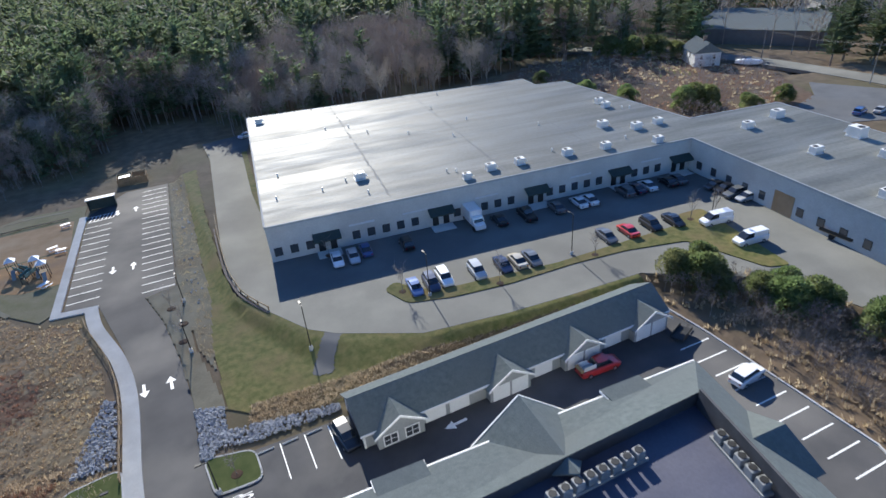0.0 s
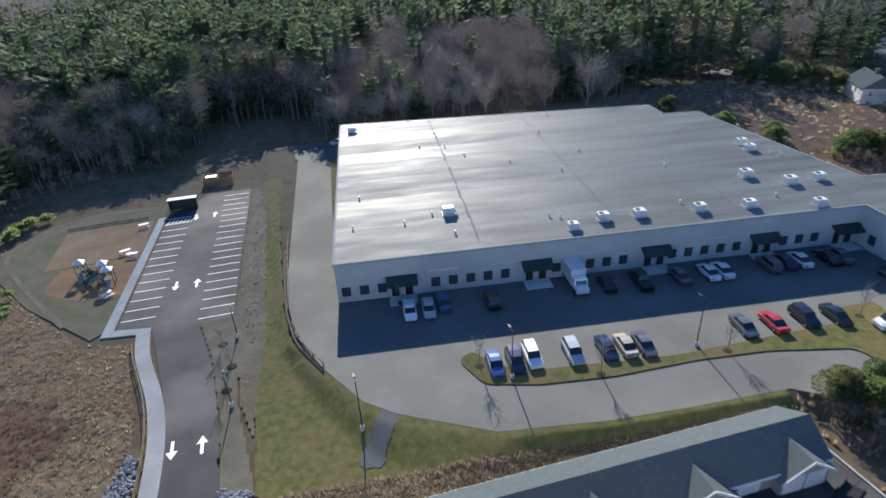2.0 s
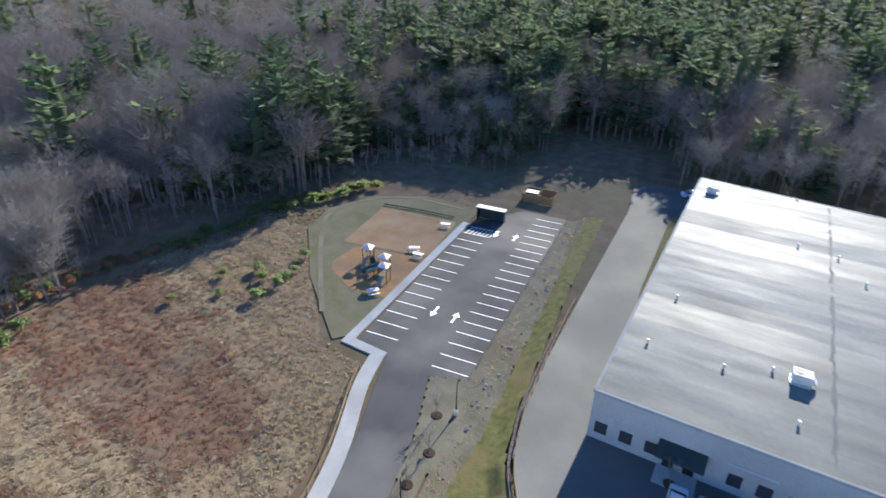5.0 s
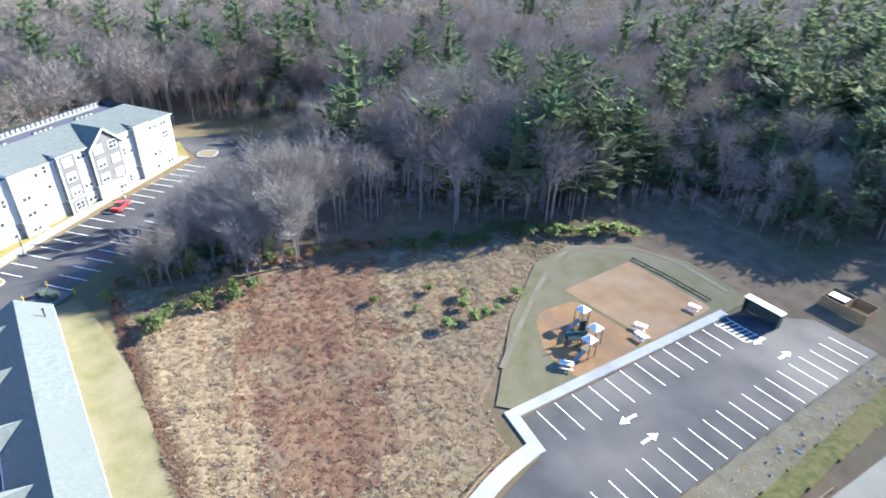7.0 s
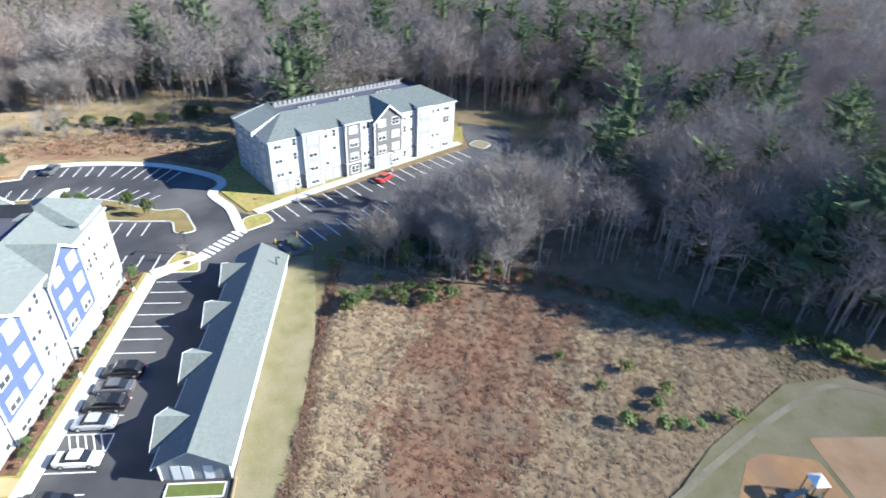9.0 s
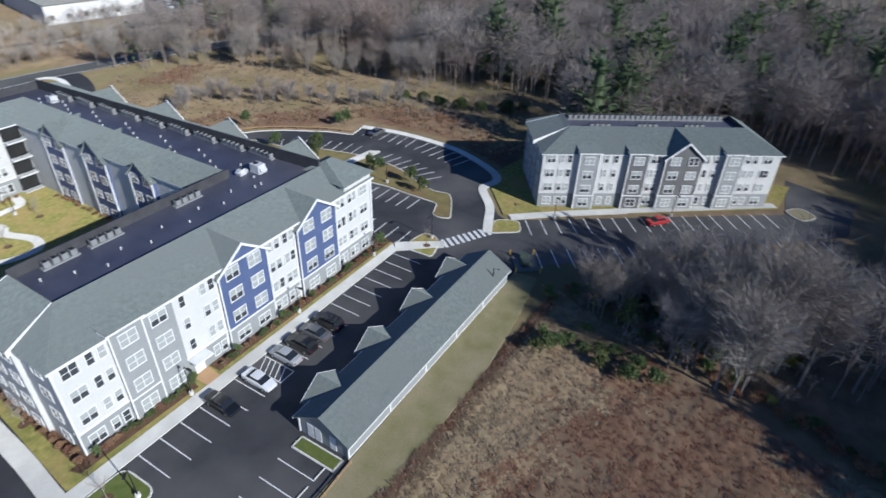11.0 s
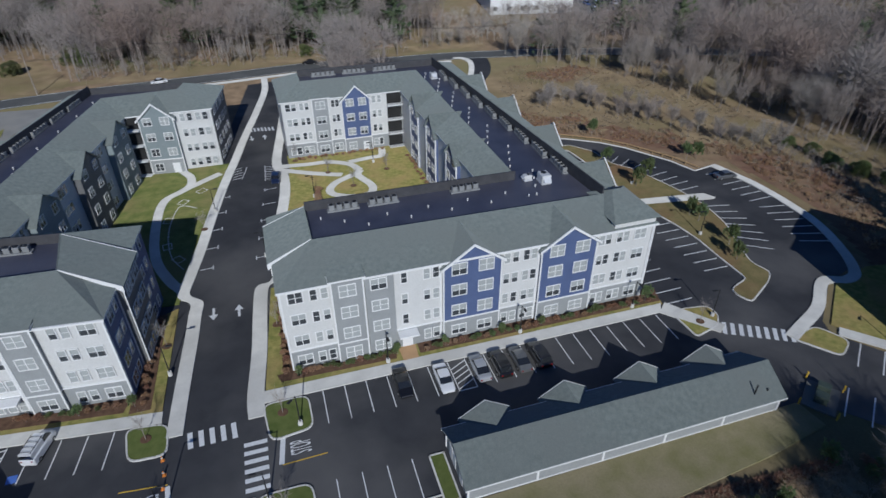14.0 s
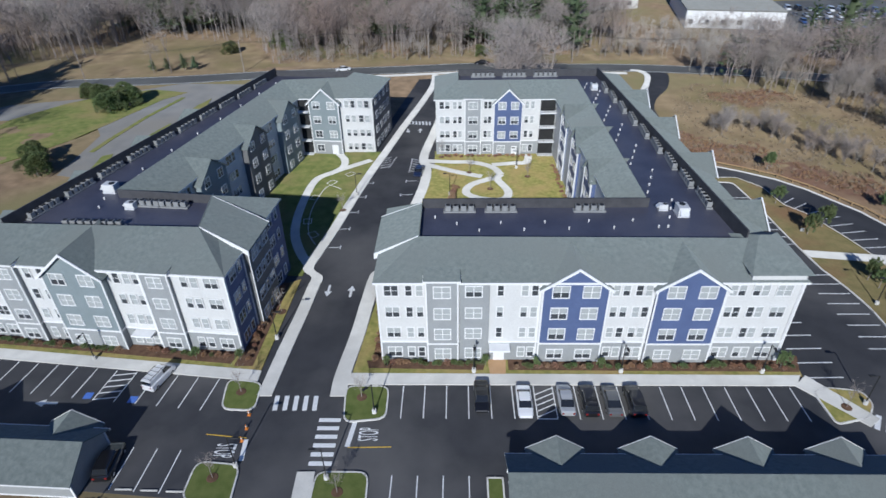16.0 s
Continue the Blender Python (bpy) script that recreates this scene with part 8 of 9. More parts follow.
def car(kind, paint, x, y, heading, label, z=0.0, group="parked cars"):
    """heading: degrees the nose points, 0 along +x."""
    f = FORMS[kind]
    g = car_meshes(kind, paint)
    ob = thing("car" if kind in ("sedan", "suv") else kind, label, "van" if kind == "van" else "pickup truck" if kind == "pickup" else "car", pose(x, y, z + 0.012, 0, 0, heading), group)
    part("body", g["body"], None, ob)
    part("glazing", g["glazing"], None, ob, "dark tinted glass")
    part("roof", g["roof"], None, ob)
    if "bed" in g:
        part("load_bed", g["bed"], None, ob, "dark open load bed")
    for sx in (-1, 1):
        for sy in (-1, 1):
            wv = part("wheel", g["tyre"], None, ob)
            wv.location = (sx * f["l"] * 0.305, sy * (f["w"] - 0.08), 0.33)
            part("rim", g["rim"], None, wv)
    for sy in (-1, 1):
        a = part("headlight", g["lamp"], None, ob)
        a.location = (f["l"] / 2 - 0.1, sy * f["w"] * 0.62, f["hood"] - 0.38)
        b = part("taillight", g["tail"], None, ob)
        b.location = (-f["l"] / 2 + 0.02, sy * f["w"] * 0.68, f["tail"] - 0.25)
    return ob


UP, DN = 90 - 9.5, -90 - 9.5
for kind, paint, x, y, a, lab in (
        ("sedan", "white", 15.5, 84.6, DN, "white sedan parked by the warehouse"), ("sedan", "silver", 18.1, 84.1, DN, "silver-white sedan parked by the warehouse"), ("sedan", "blue", 20.6, 84.9, UP, "blue sedan parked by the warehouse"),
        ("suv", "black", 27.1, 82.7, UP, "black off-roader parked by the warehouse"), ("sedan", "black", 44.3, 80.6, UP, "black sedan in the warehouse's shade"), ("pickup", "black", 49.3, 79.4, UP, "black pickup in the warehouse's shade"),
        ("sedan", "grey", 55.2, 78.5, UP, "dark grey sedan in the warehouse's shade"), ("sedan", "white", 59.7, 77.7, UP, "white sedan in the warehouse's shade"), ("sedan", "white", 61.9, 77.4, UP, "white hatchback in the warehouse's shade"),
        ("suv", "grey", 69.3, 76.2, UP, "grey estate car in the warehouse's shade"), ("sedan", "navy", 71.9, 75.9, UP, "navy sedan in the warehouse's shade"), ("sedan", "white", 74.4, 75.6, UP, "white sedan in the warehouse's shade"),
        ("sedan", "black", 78.6, 74.6, UP, "black sedan in the warehouse's shade"), ("sedan", "grey", 80.8, 74.4, UP, "grey sedan in the warehouse's shade")):
    car(kind, paint, x, y, a, lab, ZP + 0.02)
for kind, paint, x, y, lab in (
        ("sedan", "blue", 22.4, 69.9, "blue sedan by the lawn island"), ("suv", "navy", 24.9, 69.4, "navy crossover by the lawn island"), ("suv", "white", 27.2, 69.6, "white crossover by the lawn island"),
        ("suv", "silver", 32.2, 68.4, "silver estate with orange tail by the island"), ("sedan", "navy", 36.4, 67.6, "dark navy sedan by the lawn island"), ("sedan", "beige", 38.9, 67.3, "beige sedan by the lawn island"),
        ("sedan", "grey", 41.1, 66.6, "grey sedan by the lawn island"), ("sedan", "grey", 55.0, 65.3, "dark grey hatchback by the lawn island"), ("sedan", "red", 59.0, 64.6, "red sedan by the lawn island"),
        ("suv", "black", 63.4, 64.0, "black crossover by the lawn island"), ("sedan", "black", 67.4, 62.9, "black sedan by the lawn island")):
    car(kind, paint, x, y, DN + (180 if paint in ("beige", "red") else 0), lab, ZP + 0.02)
for kind, paint, x, y, a, lab in (("sedan", "black", 84.0, 68.1, 172, "black sedan by the warehouse wing"), ("sedan", "black", 84.4, 66.2, 172, "black sedan by the warehouse wing"), ("suv", "grey", 83.8, 63.8, 172, "grey crossover by the warehouse wing"),
                                  ("sedan", "silver", 84.2, 61.6, 172, "silver sedan by the warehouse wing"), ("van", "white", 72.8, 58.9, 168, "white cargo van by the lawn island"), ("van", "white", 71.6, 51.6, 170, "white cargo van in the yard"),
                                  ("suv", "blue", 142.3, 76.2, 10, "blue car in the far lot"), ("sedan", "silver", 146.5, 74.0, 10, "silver car in the far lot"), ("sedan", "white", 17.5, 164, 20, "white car behind the warehouse")):
    car(kind, paint, x, y, a, lab, ZP + 0.02)
for kind, paint, x, y, a, lab in (
        ("sedan", "black", -36.2, 40.4, 90, "black sedan before the white house"), ("sedan", "white", -41.2, 41.2, 90, "white sedan beside the hatched bay"), ("sedan", "silver", -46.1, 40.8, -90, "silver sedan beside the hatched bay"),
        ("suv", "black", -48.8, 41.0, -90, "black crossover before the white house"), ("sedan", "grey", -51.5, 40.9, -90, "grey-blue sedan before the white house"), ("suv", "black", -54.2, 41.0, -90, "large black off-roader before the white house"),
        ("suv", "black", 4.0, 49.8, -86, "black off-roader beside the garages"), ("sedan", "navy", -25.4, -22, 84, "navy car at the kerb of the drive"),
        ("suv", "white", 46.9, 33.0, 4, "white crossover in the wide bay"), ("sedan", "grey", -112.6, 5.4, 178, "grey car at the car park's rim"), ("sedan", "red", -109.0, 72.6, 142, "red sedan before the far house"),
        ("pickup", "red", 34.0, 43.4, -6, "red pickup loaded with tools by the garages")):
    laden = car(kind, paint, x, y, a, lab)
for x0, x1, y0, y1, z1, m_ in ((-2.5, -1.1, -0.7, -0.1, 1.6, "sage"), (-2.4, -1.3, 0.05, 0.7, 1.5, "metal"), (-2.9, -2.5, -0.7, 0.7, 1.35, "wood")):
    part("tool_box", bevelled(boxed(x0, x1, y0, y1, 1.07, z1), 0.03), M[m_], laden, "tool box in the load bed")
part("ladder_rack", bevelled(boxed(-2.6, -0.9, -0.85, -0.78, 1.3, 1.9), 0.02), M["metal"], laden, "steel rack beside the bed")
van = car("van", "white", 4.0, 37.35, -106, "white van with black roof rack before the house")
van.scale = (0.8, 0.84, 0.86)
for sy in (-0.7, 0.7):
    part("rack_rail", tube(bmesh.new(), (-2.4, sy, 2.2), (0.6, sy, 2.2), 0.035, n=6), M["black"], van, "black roof rack rail")
for k in range(4):
    part("rack_bar", tube(bmesh.new(), (-2.2 + k * 0.85, -0.72, 2.2), (-2.2 + k * 0.85, 0.72, 2.2), 0.035, n=6), M["black"], van, "black roof rack bar")
    for sy in (-0.7, 0.7):
        part("rack_foot", tube(bmesh.new(), (-2.2 + k * 0.85, sy, 1.9), (-2.2 + k * 0.85, sy, 2.2), 0.03, n=6), M["black"], van, "black roof rack foot")
car("sedan", "white", 2.9, -98.0, 12, "white car on the public road", 0.02)
car("sedan", "black", -41.9, -104.0, -10, "dark car on the public road", 0.02)


def truck(x, y, a, label, z, kind):
    ob = thing("truck", label, "truck", pose(x, y, z, 0, 0, a), "parked trucks")
    part("chassis", boxed(-3.6, 3.2, -0.45, 0.45, 0.5, 0.72), M["black"], ob)
    cab = loft([hull_ring(1.6, 1.0, 0.6, 2.35, 0.15), hull_ring(2.5, 1.0, 0.6, 2.3, 0.18), hull_ring(2.75, 1.0, 0.5, 1.45, 0.15), hull_ring(3.7, 0.94, 0.5, 1.3, 0.18)])
    part("cab", cab, PAINTS["white"], ob)
    part("windscreen", solid(bmesh.new(), [(2.53, -0.8, 2.15), (2.53, 0.8, 2.15), (2.8, 0.85, 1.5), (2.8, -0.85, 1.5)], [(0, 3, 2, 1)]), M["car_glass"], ob)
    if kind == "box":
        part("cargo_box", bevelled(boxed(-3.9, 1.5, -1.15, 1.15, 0.8, 3.2), 0.05), PAINTS["white"], ob, "white cargo box")
    else:
        part("flatbed", boxed(-4.6, 1.4, -1.2, 1.2, 0.85, 1.0), M["wood"], ob, "wooden flatbed")
        for k in range(7):
            part("load_board", boxed(-4.4, 1.2, -1.1 + k * 0.33, -0.86 + k * 0.33, 1.0, 1.14), M["wood"], ob)
        for sy in (-1, 1):
            part("side_rail", boxed(-4.6, 1.4, sy * 1.2 - 0.04, sy * 1.2 + 0.04, 1.0, 1.5), M["black"], ob)
    ty = mesh_of("wheel", tube(bmesh.new(), (0, -0.16, 0), (0, 0.16, 0), 0.46, n=14), M["tyre"])
    for sx in (-2.6, 2.8):
        for sy in (-1, 1):
            part("wheel", ty, None, ob).location = (sx, sy * 0.95, 0.46)
    return ob


truck(40.4, 83.0, DN, "white box truck backed to the warehouse", ZP + 0.02, "box")
truck(82.6, 42.6, DN + 8, "flatbed truck with white cab and boards", ZP + 0.02, "flat")

# ---- lamps and poles ----
LAMP = {}


def street_lamp(x, y, h, z=0.14, a=0.0, label="slim black street lamp post"):
    ob = thing("street_lamp", label, "street lamp", pose(x, y, z, 0, 0, a), "street lamps")
    if h not in LAMP:
        LAMP[h] = (mesh_of("foot", tube(bmesh.new(), (0, 0, -0.1), (0, 0, 0.55), 0.28, 0.25, 10), M["concrete"]), mesh_of("pole", tube(bmesh.new(), (0, 0, 0.5), (0, 0, h), 0.08, 0.055, 8), M["black"]),
                   mesh_of("arm", tube(bmesh.new(), (0, 0, h - 0.1), (0.8, 0, h), 0.04, n=6), M["black"]), mesh_of("lamp_head", bevelled(boxed(0.55, 1.25, -0.16, 0.16, h - 0.06, h + 0.08), 0.03), M["black"]))
    for nm, me in zip(("foot", "pole", "arm", "lamp_head"), LAMP[h]):
        part(nm, me, None, ob)
    return ob


for x, y, a in ((-35.4, 35.9, 90), (-53.8, 35.9, 90), (-71.3, 35.9, 90), (-23.6, 42.6, 45), (-81.0, 41.0, 0), (14.2, 33.8, 90), (-8.8, 29.7, 180), (-93.5, 22.3, 0), (-93, 2, 0), (-21.9, 6, 0), (-13.8, -12, 180), (-9.6, 50, 180),
                (-19.6, 51.4, 0), (-8.9, 76, 90), (-8.2, 90, 90), (-32, -12, 0), (-46, -24, 0), (-99.5, 56, 40), (-113, 74, 40)):
    street_lamp(x, y, 4.6, 0.14, a)
for x, y, a in ((23.5, 67.2, 90), (47.3, 64.6, 90), (73, 60, 90), (5.2, 66.2, 90)):
    street_lamp(x, y, 7.0, ZP + 0.05 if x > 6 else float(rise(x, y)) + 0.1, a, "tall pale lamp post in the warehouse yard")


def utility_pole(x, y, h=10.0, a=0.0):
    ob = thing("utility_pole", "weathered wooden utility pole with crossarm", "utility pole", pose(x, y, gz(x, y), 0, 0, a), "utility poles")
    part("pole", tube(bmesh.new(), (0, 0, -0.3), (0, 0, h), 0.16, 0.11, 8), M["bark"], ob)
    part("crossarm", boxed(-1.2, 1.2, -0.06, 0.06, h - 0.9, h - 0.75), M["bark"], ob)
    for k in (-1.0, 0.0, 1.0):
        part("insulator", tube(bmesh.new(), (k, 0, h - 0.75), (k, 0, h - 0.55), 0.06, 0.04, 6), M["metal"], ob)
    return ob


POLES = [(130, -58), (78.8, -84), (35, -98), (8, -108), (-24, -112), (-48.4, -110), (-71.3, -105), (-110, -96)]
for (x, y), nxt in zip(POLES, POLES[1:] + [(-150, -76)]):
    utility_pole(x, y, 10, math.degrees(math.atan2(nxt[1] - y, nxt[0] - x)) + 90)
POLES2 = [(173.2, 124.6), (168.4, 88.6), (166, 52), (172, 165)]
for x, y in POLES2:
    utility_pole(x, y, 11, 90)


def wires(pts, h, name="overhead_wire"):
    for a, b in zip(pts, pts[1:]):
        for off in (-1.0, 0.0, 1.0):
            d = Vector((b[1] - a[1], a[0] - b[0])).normalized() * off
            bm, rings = bmesh.new(), []
            for k in range(9):
                t = k / 8
                p = Vector((a[0] + (b[0] - a[0]) * t + d.x, a[1] + (b[1] - a[1]) * t + d.y, h - 0.55 - 1.0 * 4 * t * (1 - t) + gz(*a) * (1 - t) + gz(*b) * t))
                u = Vector((d.x or 1.0, d.y, 0)).normalized() * 0.025
                rings.append([bm.verts.new(p + u), bm.verts.new(p + Vector((0, 0, 0.025))), bm.verts.new(p - u), bm.verts.new(p - Vector((0, 0, 0.025)))])
            for r0, r1 in zip(rings, rings[1:]):
                for j in range(4):
                    bm.faces.new((r0[j], r0[(j + 1) % 4], r1[(j + 1) % 4], r1[j]))
            tagged(new(name, mesh_of(name, bm, M["black"])), "thin sagging overhead wire between poles", "wire", "overhead wires")


wires(POLES, 10)
wires([POLES2[3], POLES2[0], POLES2[1], POLES2[2]], 11)

# ---- retaining wall of stacked blocks below the driveway ----
RW = smooth_line([(1.4, 124), (-0.2, 108), (-1.1, 94), (-0.9, 88), (-0.2, 83), (2.3, 76.6)], 10)
wall = thing("retaining_wall", "dark brown stacked-block retaining wall", "wall", None, "", "structure")
BLOCKS = [mesh_of("block", bevelled(boxed(-0.44, 0.44, -0.16, 0.16, 0, 0.285), 0.03), M["block"]) for _ in range(1)]
path_len, acc = 0.0, []
for a, b in zip(RW, RW[1:]):
    acc.append((path_len, Vector(a), Vector(b)))
    path_len += (Vector(b) - Vector(a)).length


def along(d):
    for s, a, b in reversed(acc):
        if d >= s:
            v = (b - a)
            return a + v.normalized() * (d - s), math.atan2(v.y, v.x)
    return Vector(RW[0]), 0.0


for c in range(6):
    d = max(0.0, path_len - 38 + c * 0.9) + (c % 2) * 0.45
    while d < path_len - 0.3:
        p, ang = along(d)
        b = part("block", BLOCKS[0], None, wall)
        b.matrix_basis = Matrix.Translation((p.x - math.sin(ang) * 0, p.y, 0.02 + c * 0.29)) @ Matrix.Rotation(ang, 4, "Z")
        d += 0.9
rail = thing("guard_rail", "weathered timber guard rail on top of the wall", "guard rail")
for k in range(16):
    p, ang = along(max(0, path_len - 40) + k * 2.6)
    part("post", tube(bmesh.new(), (p.x + 0.5, p.y, 1.4), (p.x + 0.5, p.y, 2.3), 0.1, n=8), M["wood"], rail)
for k in range(15):
    p, _ = along(max(0, path_len - 40) + k * 2.6)
    q2, _ = along(max(0, path_len - 40) + (k + 1) * 2.6)
    part("rail", tube(bmesh.new(), (p.x + 0.5, p.y, 2.15), (q2.x + 0.5, q2.y, 2.15), 0.1, n=6), M["wood"], rail)


def post_rail(line, z, label, step=2.2, h=0.9, mat="wood"):
    ob = thing("railing", label, "railing")
    pts = [Vector(line[0])]
    run = 0.0
    for a, b in zip(line, line[1:]):
        run += (Vector(b) - Vector(a)).length
        if run >= step:
            pts.append(Vector(b))
            run = 0.0
    for p in pts:
        part("post", boxed(p.x - 0.06, p.x + 0.06, p.y - 0.06, p.y + 0.06, z - 0.2, z + h), M[mat], ob)
    for a, b in zip(pts, pts[1:]):
        part("rail", tube(bmesh.new(), (a.x, a.y, z + h - 0.1), (b.x, b.y, z + h - 0.1), 0.06, n=6), M[mat], ob)
        part("rail", tube(bmesh.new(), (a.x, a.y, z + h * 0.45), (b.x, b.y, z + h * 0.45), 0.05, n=6), M[mat], ob)
    return ob


post_rail([(x - 1.15, y) for x, y in smooth_line([(-17.4, 57), (-17.0, 70.5), (-18.0, 80), (-20.6, 90), (-21.3, 95.0)], 10)], 0.1, "reddish timber railing along the new pavement")
post_rail([(-38.2, 58.0), (-36, 58.1), (-33.8, 58.2), (-31.6, 58.2), (-29.4, 58.2)], 0.0, "low yellow timber rail at the parking's end", 2.0, 0.7)
post_rail(smooth_line([(-25.6, 138.4), (-33, 138.8), (-41.2, 138.6)], 6), 0.1, "low thin black rail behind the play area", 2.4, 0.45, "black")


# ---- play area, sheds ----
def play_tower(x, y, z, roof, label):
    ob = thing("play_tower", label, "play equipment", pose(x, y, z), "play equipment")
    for sx in (-0.7, 0.7):
        for sy in (-0.7, 0.7):
            part("post", tube(bmesh.new(), (sx, sy, -0.1), (sx, sy, 2.9), 0.06, n=8), M["black"], ob)
    part("deck", boxed(-0.75, 0.75, -0.75, 0.75, 1.2, 1.3), M["wood"], ob)
    part("roof", solid(bmesh.new(), [(-0.85, -0.85, 2.8), (0.85, -0.85, 2.8), (0.85, 0.85, 2.8), (-0.85, 0.85, 2.8), (0, 0, 3.5)], [(0, 1, 4), (1, 2, 4), (2, 3, 4), (3, 0, 4), (3, 2, 1, 0)]), roof, ob, "pale pyramid roof")
    part("slide", solid(bmesh.new(), [(-0.3, -0.75, 1.3), (0.3, -0.75, 1.3), (0.3, -2.6, 0.2), (-0.3, -2.6, 0.2), (-0.3, -0.75, 1.22), (0.3, -0.75, 1.22), (0.3, -2.6, 0.12), (-0.3, -2.6, 0.12)], [(0, 3, 2, 1), (4, 5, 6, 7), (0, 4, 7, 3), (1, 2, 6, 5), (0, 1, 5, 4), (3, 7, 6, 2)]), M["sage"], ob)
    for k in range(5):
        part("rail_bar", tube(bmesh.new(), (-0.7 + k * 0.35, 0.72, 1.3), (-0.7 + k * 0.35, 0.72, 2.0), 0.025, n=6), M["black"], ob)
    return ob


for x, y in ((-33.2, 117.3), (-29.4, 115.5), (-28.2, 112.9)):
    play_tower(x, y, 0.12, PAINTS["white"], "small climbing tower with pale pyramid roof")


def climber(x, y, a):
    ob = thing("climbing_bridge", "dark climbing bridge with posts and rungs", "play equipment", pose(x, y, 0.12, 0, 0, a), "play equipment")
    part("deck", bevelled(boxed(-1.6, 1.6, -0.5, 0.5, 1.1, 1.2), 0.02), M["black"], ob)
    for sx in (-1.5, 0, 1.5):
        for sy in (-0.5, 0.5):
            part("post", tube(bmesh.new(), (sx, sy, -0.1), (sx, sy, 2.1), 0.05, n=8), M["black"], ob)
    for sy in (-0.5, 0.5):
        part("side_panel", boxed(-1.5, 1.5, sy - 0.03, sy + 0.03, 1.25, 1.85), PAINTS["teal"], ob, "teal side panel")
    for k in range(5):
        part("rung", tube(bmesh.new(), (1.65 + k * 0.16, -0.4, 1.1 - k * 0.24), (1.65 + k * 0.16, 0.4, 1.1 - k * 0.24), 0.03, n=6), M["metal"], ob)
    for sy in (-0.42, 0.42):
        part("ladder_side", tube(bmesh.new(), (1.55, sy, 1.2), (2.4, sy, -0.1), 0.03, n=6), M["metal"], ob)


climber(-31.9, 116.0, 125), climber(-30.6, 113.4, 60)


def bench(x, y, a):
    ob = thing("picnic_table", "pale picnic table with two benches", "table", pose(x, y, 0.12, 0, 0, a), "picnic tables")
    part("tabletop", bevelled(boxed(-0.9, 0.9, -0.4, 0.4, 0.7, 0.76), 0.02), M["trim"], ob)
    for s in (-0.75, 0.75):
        part("bench", boxed(-0.9, 0.9, s - 0.14, s + 0.14, 0.42, 0.47), M["trim"], ob)
    for s in (-0.6, 0.6):
        part("leg", boxed(s - 0.04, s + 0.04, -0.8, 0.8, 0.3, 0.36), M["metal"], ob)
        part("leg", boxed(s - 0.04, s + 0.04, -0.06, 0.06, 0, 0.7), M["metal"], ob)


bench(-27.6, 123.6, 20), bench(-26.2, 121.8, 0), bench(-25.8, 134.2, 10), bench(-28.2, 108.9, 40)
shelter = thing("bin_shelter", "dark open-fronted shelter with narrow pale flat roof", "shelter", pose(-19.0, 137.0, 0, 0, 0, -4))
for s in (-2.7, 2.62):
    part("side_wall", boxed(s, s + 0.08, 2.85, 4.0, 0, 2.5), M["green_awning"], shelter)
part("back_wall", boxed(-2.7, 2.7, 3.9, 4.0, 0, 2.5), M["green_awning"], shelter)
part("roof", bevelled(boxed(-2.9, 2.9, 2.75, 4.25, 2.5, 2.62), 0.03), M["unit"], shelter, "pale narrow flat roof")
markings("hatched_bay", [((-21.6 + k * 0.75, 133.6), (-20.9 + k * 0.75, 136.6), 0.14) for k in range(7)], 0.014, "white hatching before the bin shelter")
pen = thing("bin_enclosure", "tan timber-fenced bin enclosure", "enclosure", pose(-12.2, 151.5, 0, 0, 0, -4))
for x0, x1, y0, y1 in ((-3.2, 3.2, -0.05, 0.05), (-3.2, 3.2, 3.95, 4.05)):
    for k in range(16):
        part("board", boxed(x0 + k * 0.4, x0 + k * 0.4 + 0.37, y0, y1, 0, 1.8), M["wood"], pen)
for x in (-3.2, 0.0, 3.2):
    for k in range(10):
        part("board", boxed(x - 0.04, x + 0.04, k * 0.4, k * 0.4 + 0.37, 0, 1.8), M["wood"], pen)
skip = thing("skip_bin", "dark steel refuse skip with pale lid", "dumpster", pose(-13.6, 153.4, 0, 0, 0, -4))
part("bin", bevelled(boxed(-1.2, 1.2, -0.8, 0.8, 0.1, 1.7), 0.05), M["black"], skip)
part("lid", bevelled(boxed(-1.25, 1.25, -0.85, 0.85, 1.7, 1.8), 0.03), M["metal"], skip)
trailer = thing("utility_trailer", "small dark open utility trailer", "trailer", pose(46.8, 42.4, 0, 0, 0, 20))
part("bed", bevelled(boxed(-1.5, 1.5, -0.8, 0.8, 0.5, 0.65), 0.02), M["black"], trailer)
for s in (-0.8, 0.76):
    part("side", boxed(-1.5, 1.5, s, s + 0.04, 0.65, 1.05), M["black"], trailer)
    part("wheel", tube(bmesh.new(), (0, s + 0.1, 0.33), (0, s + 0.26, 0.33), 0.33, n=12), M["tyre"], trailer)
part("drawbar", boxed(1.5, 2.6, -0.05, 0.05, 0.45, 0.53), M["black"], trailer)
plant = thing("transformer_pad", "dull green transformer cabinets on a grey concrete pad", "transformer", pose(-83.2, 57.6, 0, 0, 0, 36))
part("pad", boxed(-2.4, 2.4, -1.8, 1.8, 0, 0.2), M["old_asphalt"], plant)
for x0, s in ((-1.3, 0.8), (0.7, 1.0)):
    cab = part("cabinet", bevelled(boxed(x0 - s * 0.6, x0 + s * 0.6, -0.7, 0.7, 0.2, 0.8 + s * 0.4), 0.04), M["cabinet_green"], plant)
    part("lid", bevelled(boxed(x0 - s * 0.64, x0 + s * 0.64, -0.74, 0.5, 0.8 + s * 0.4, 0.86 + s * 0.4), 0.02), M["cabinet_green"], cab)
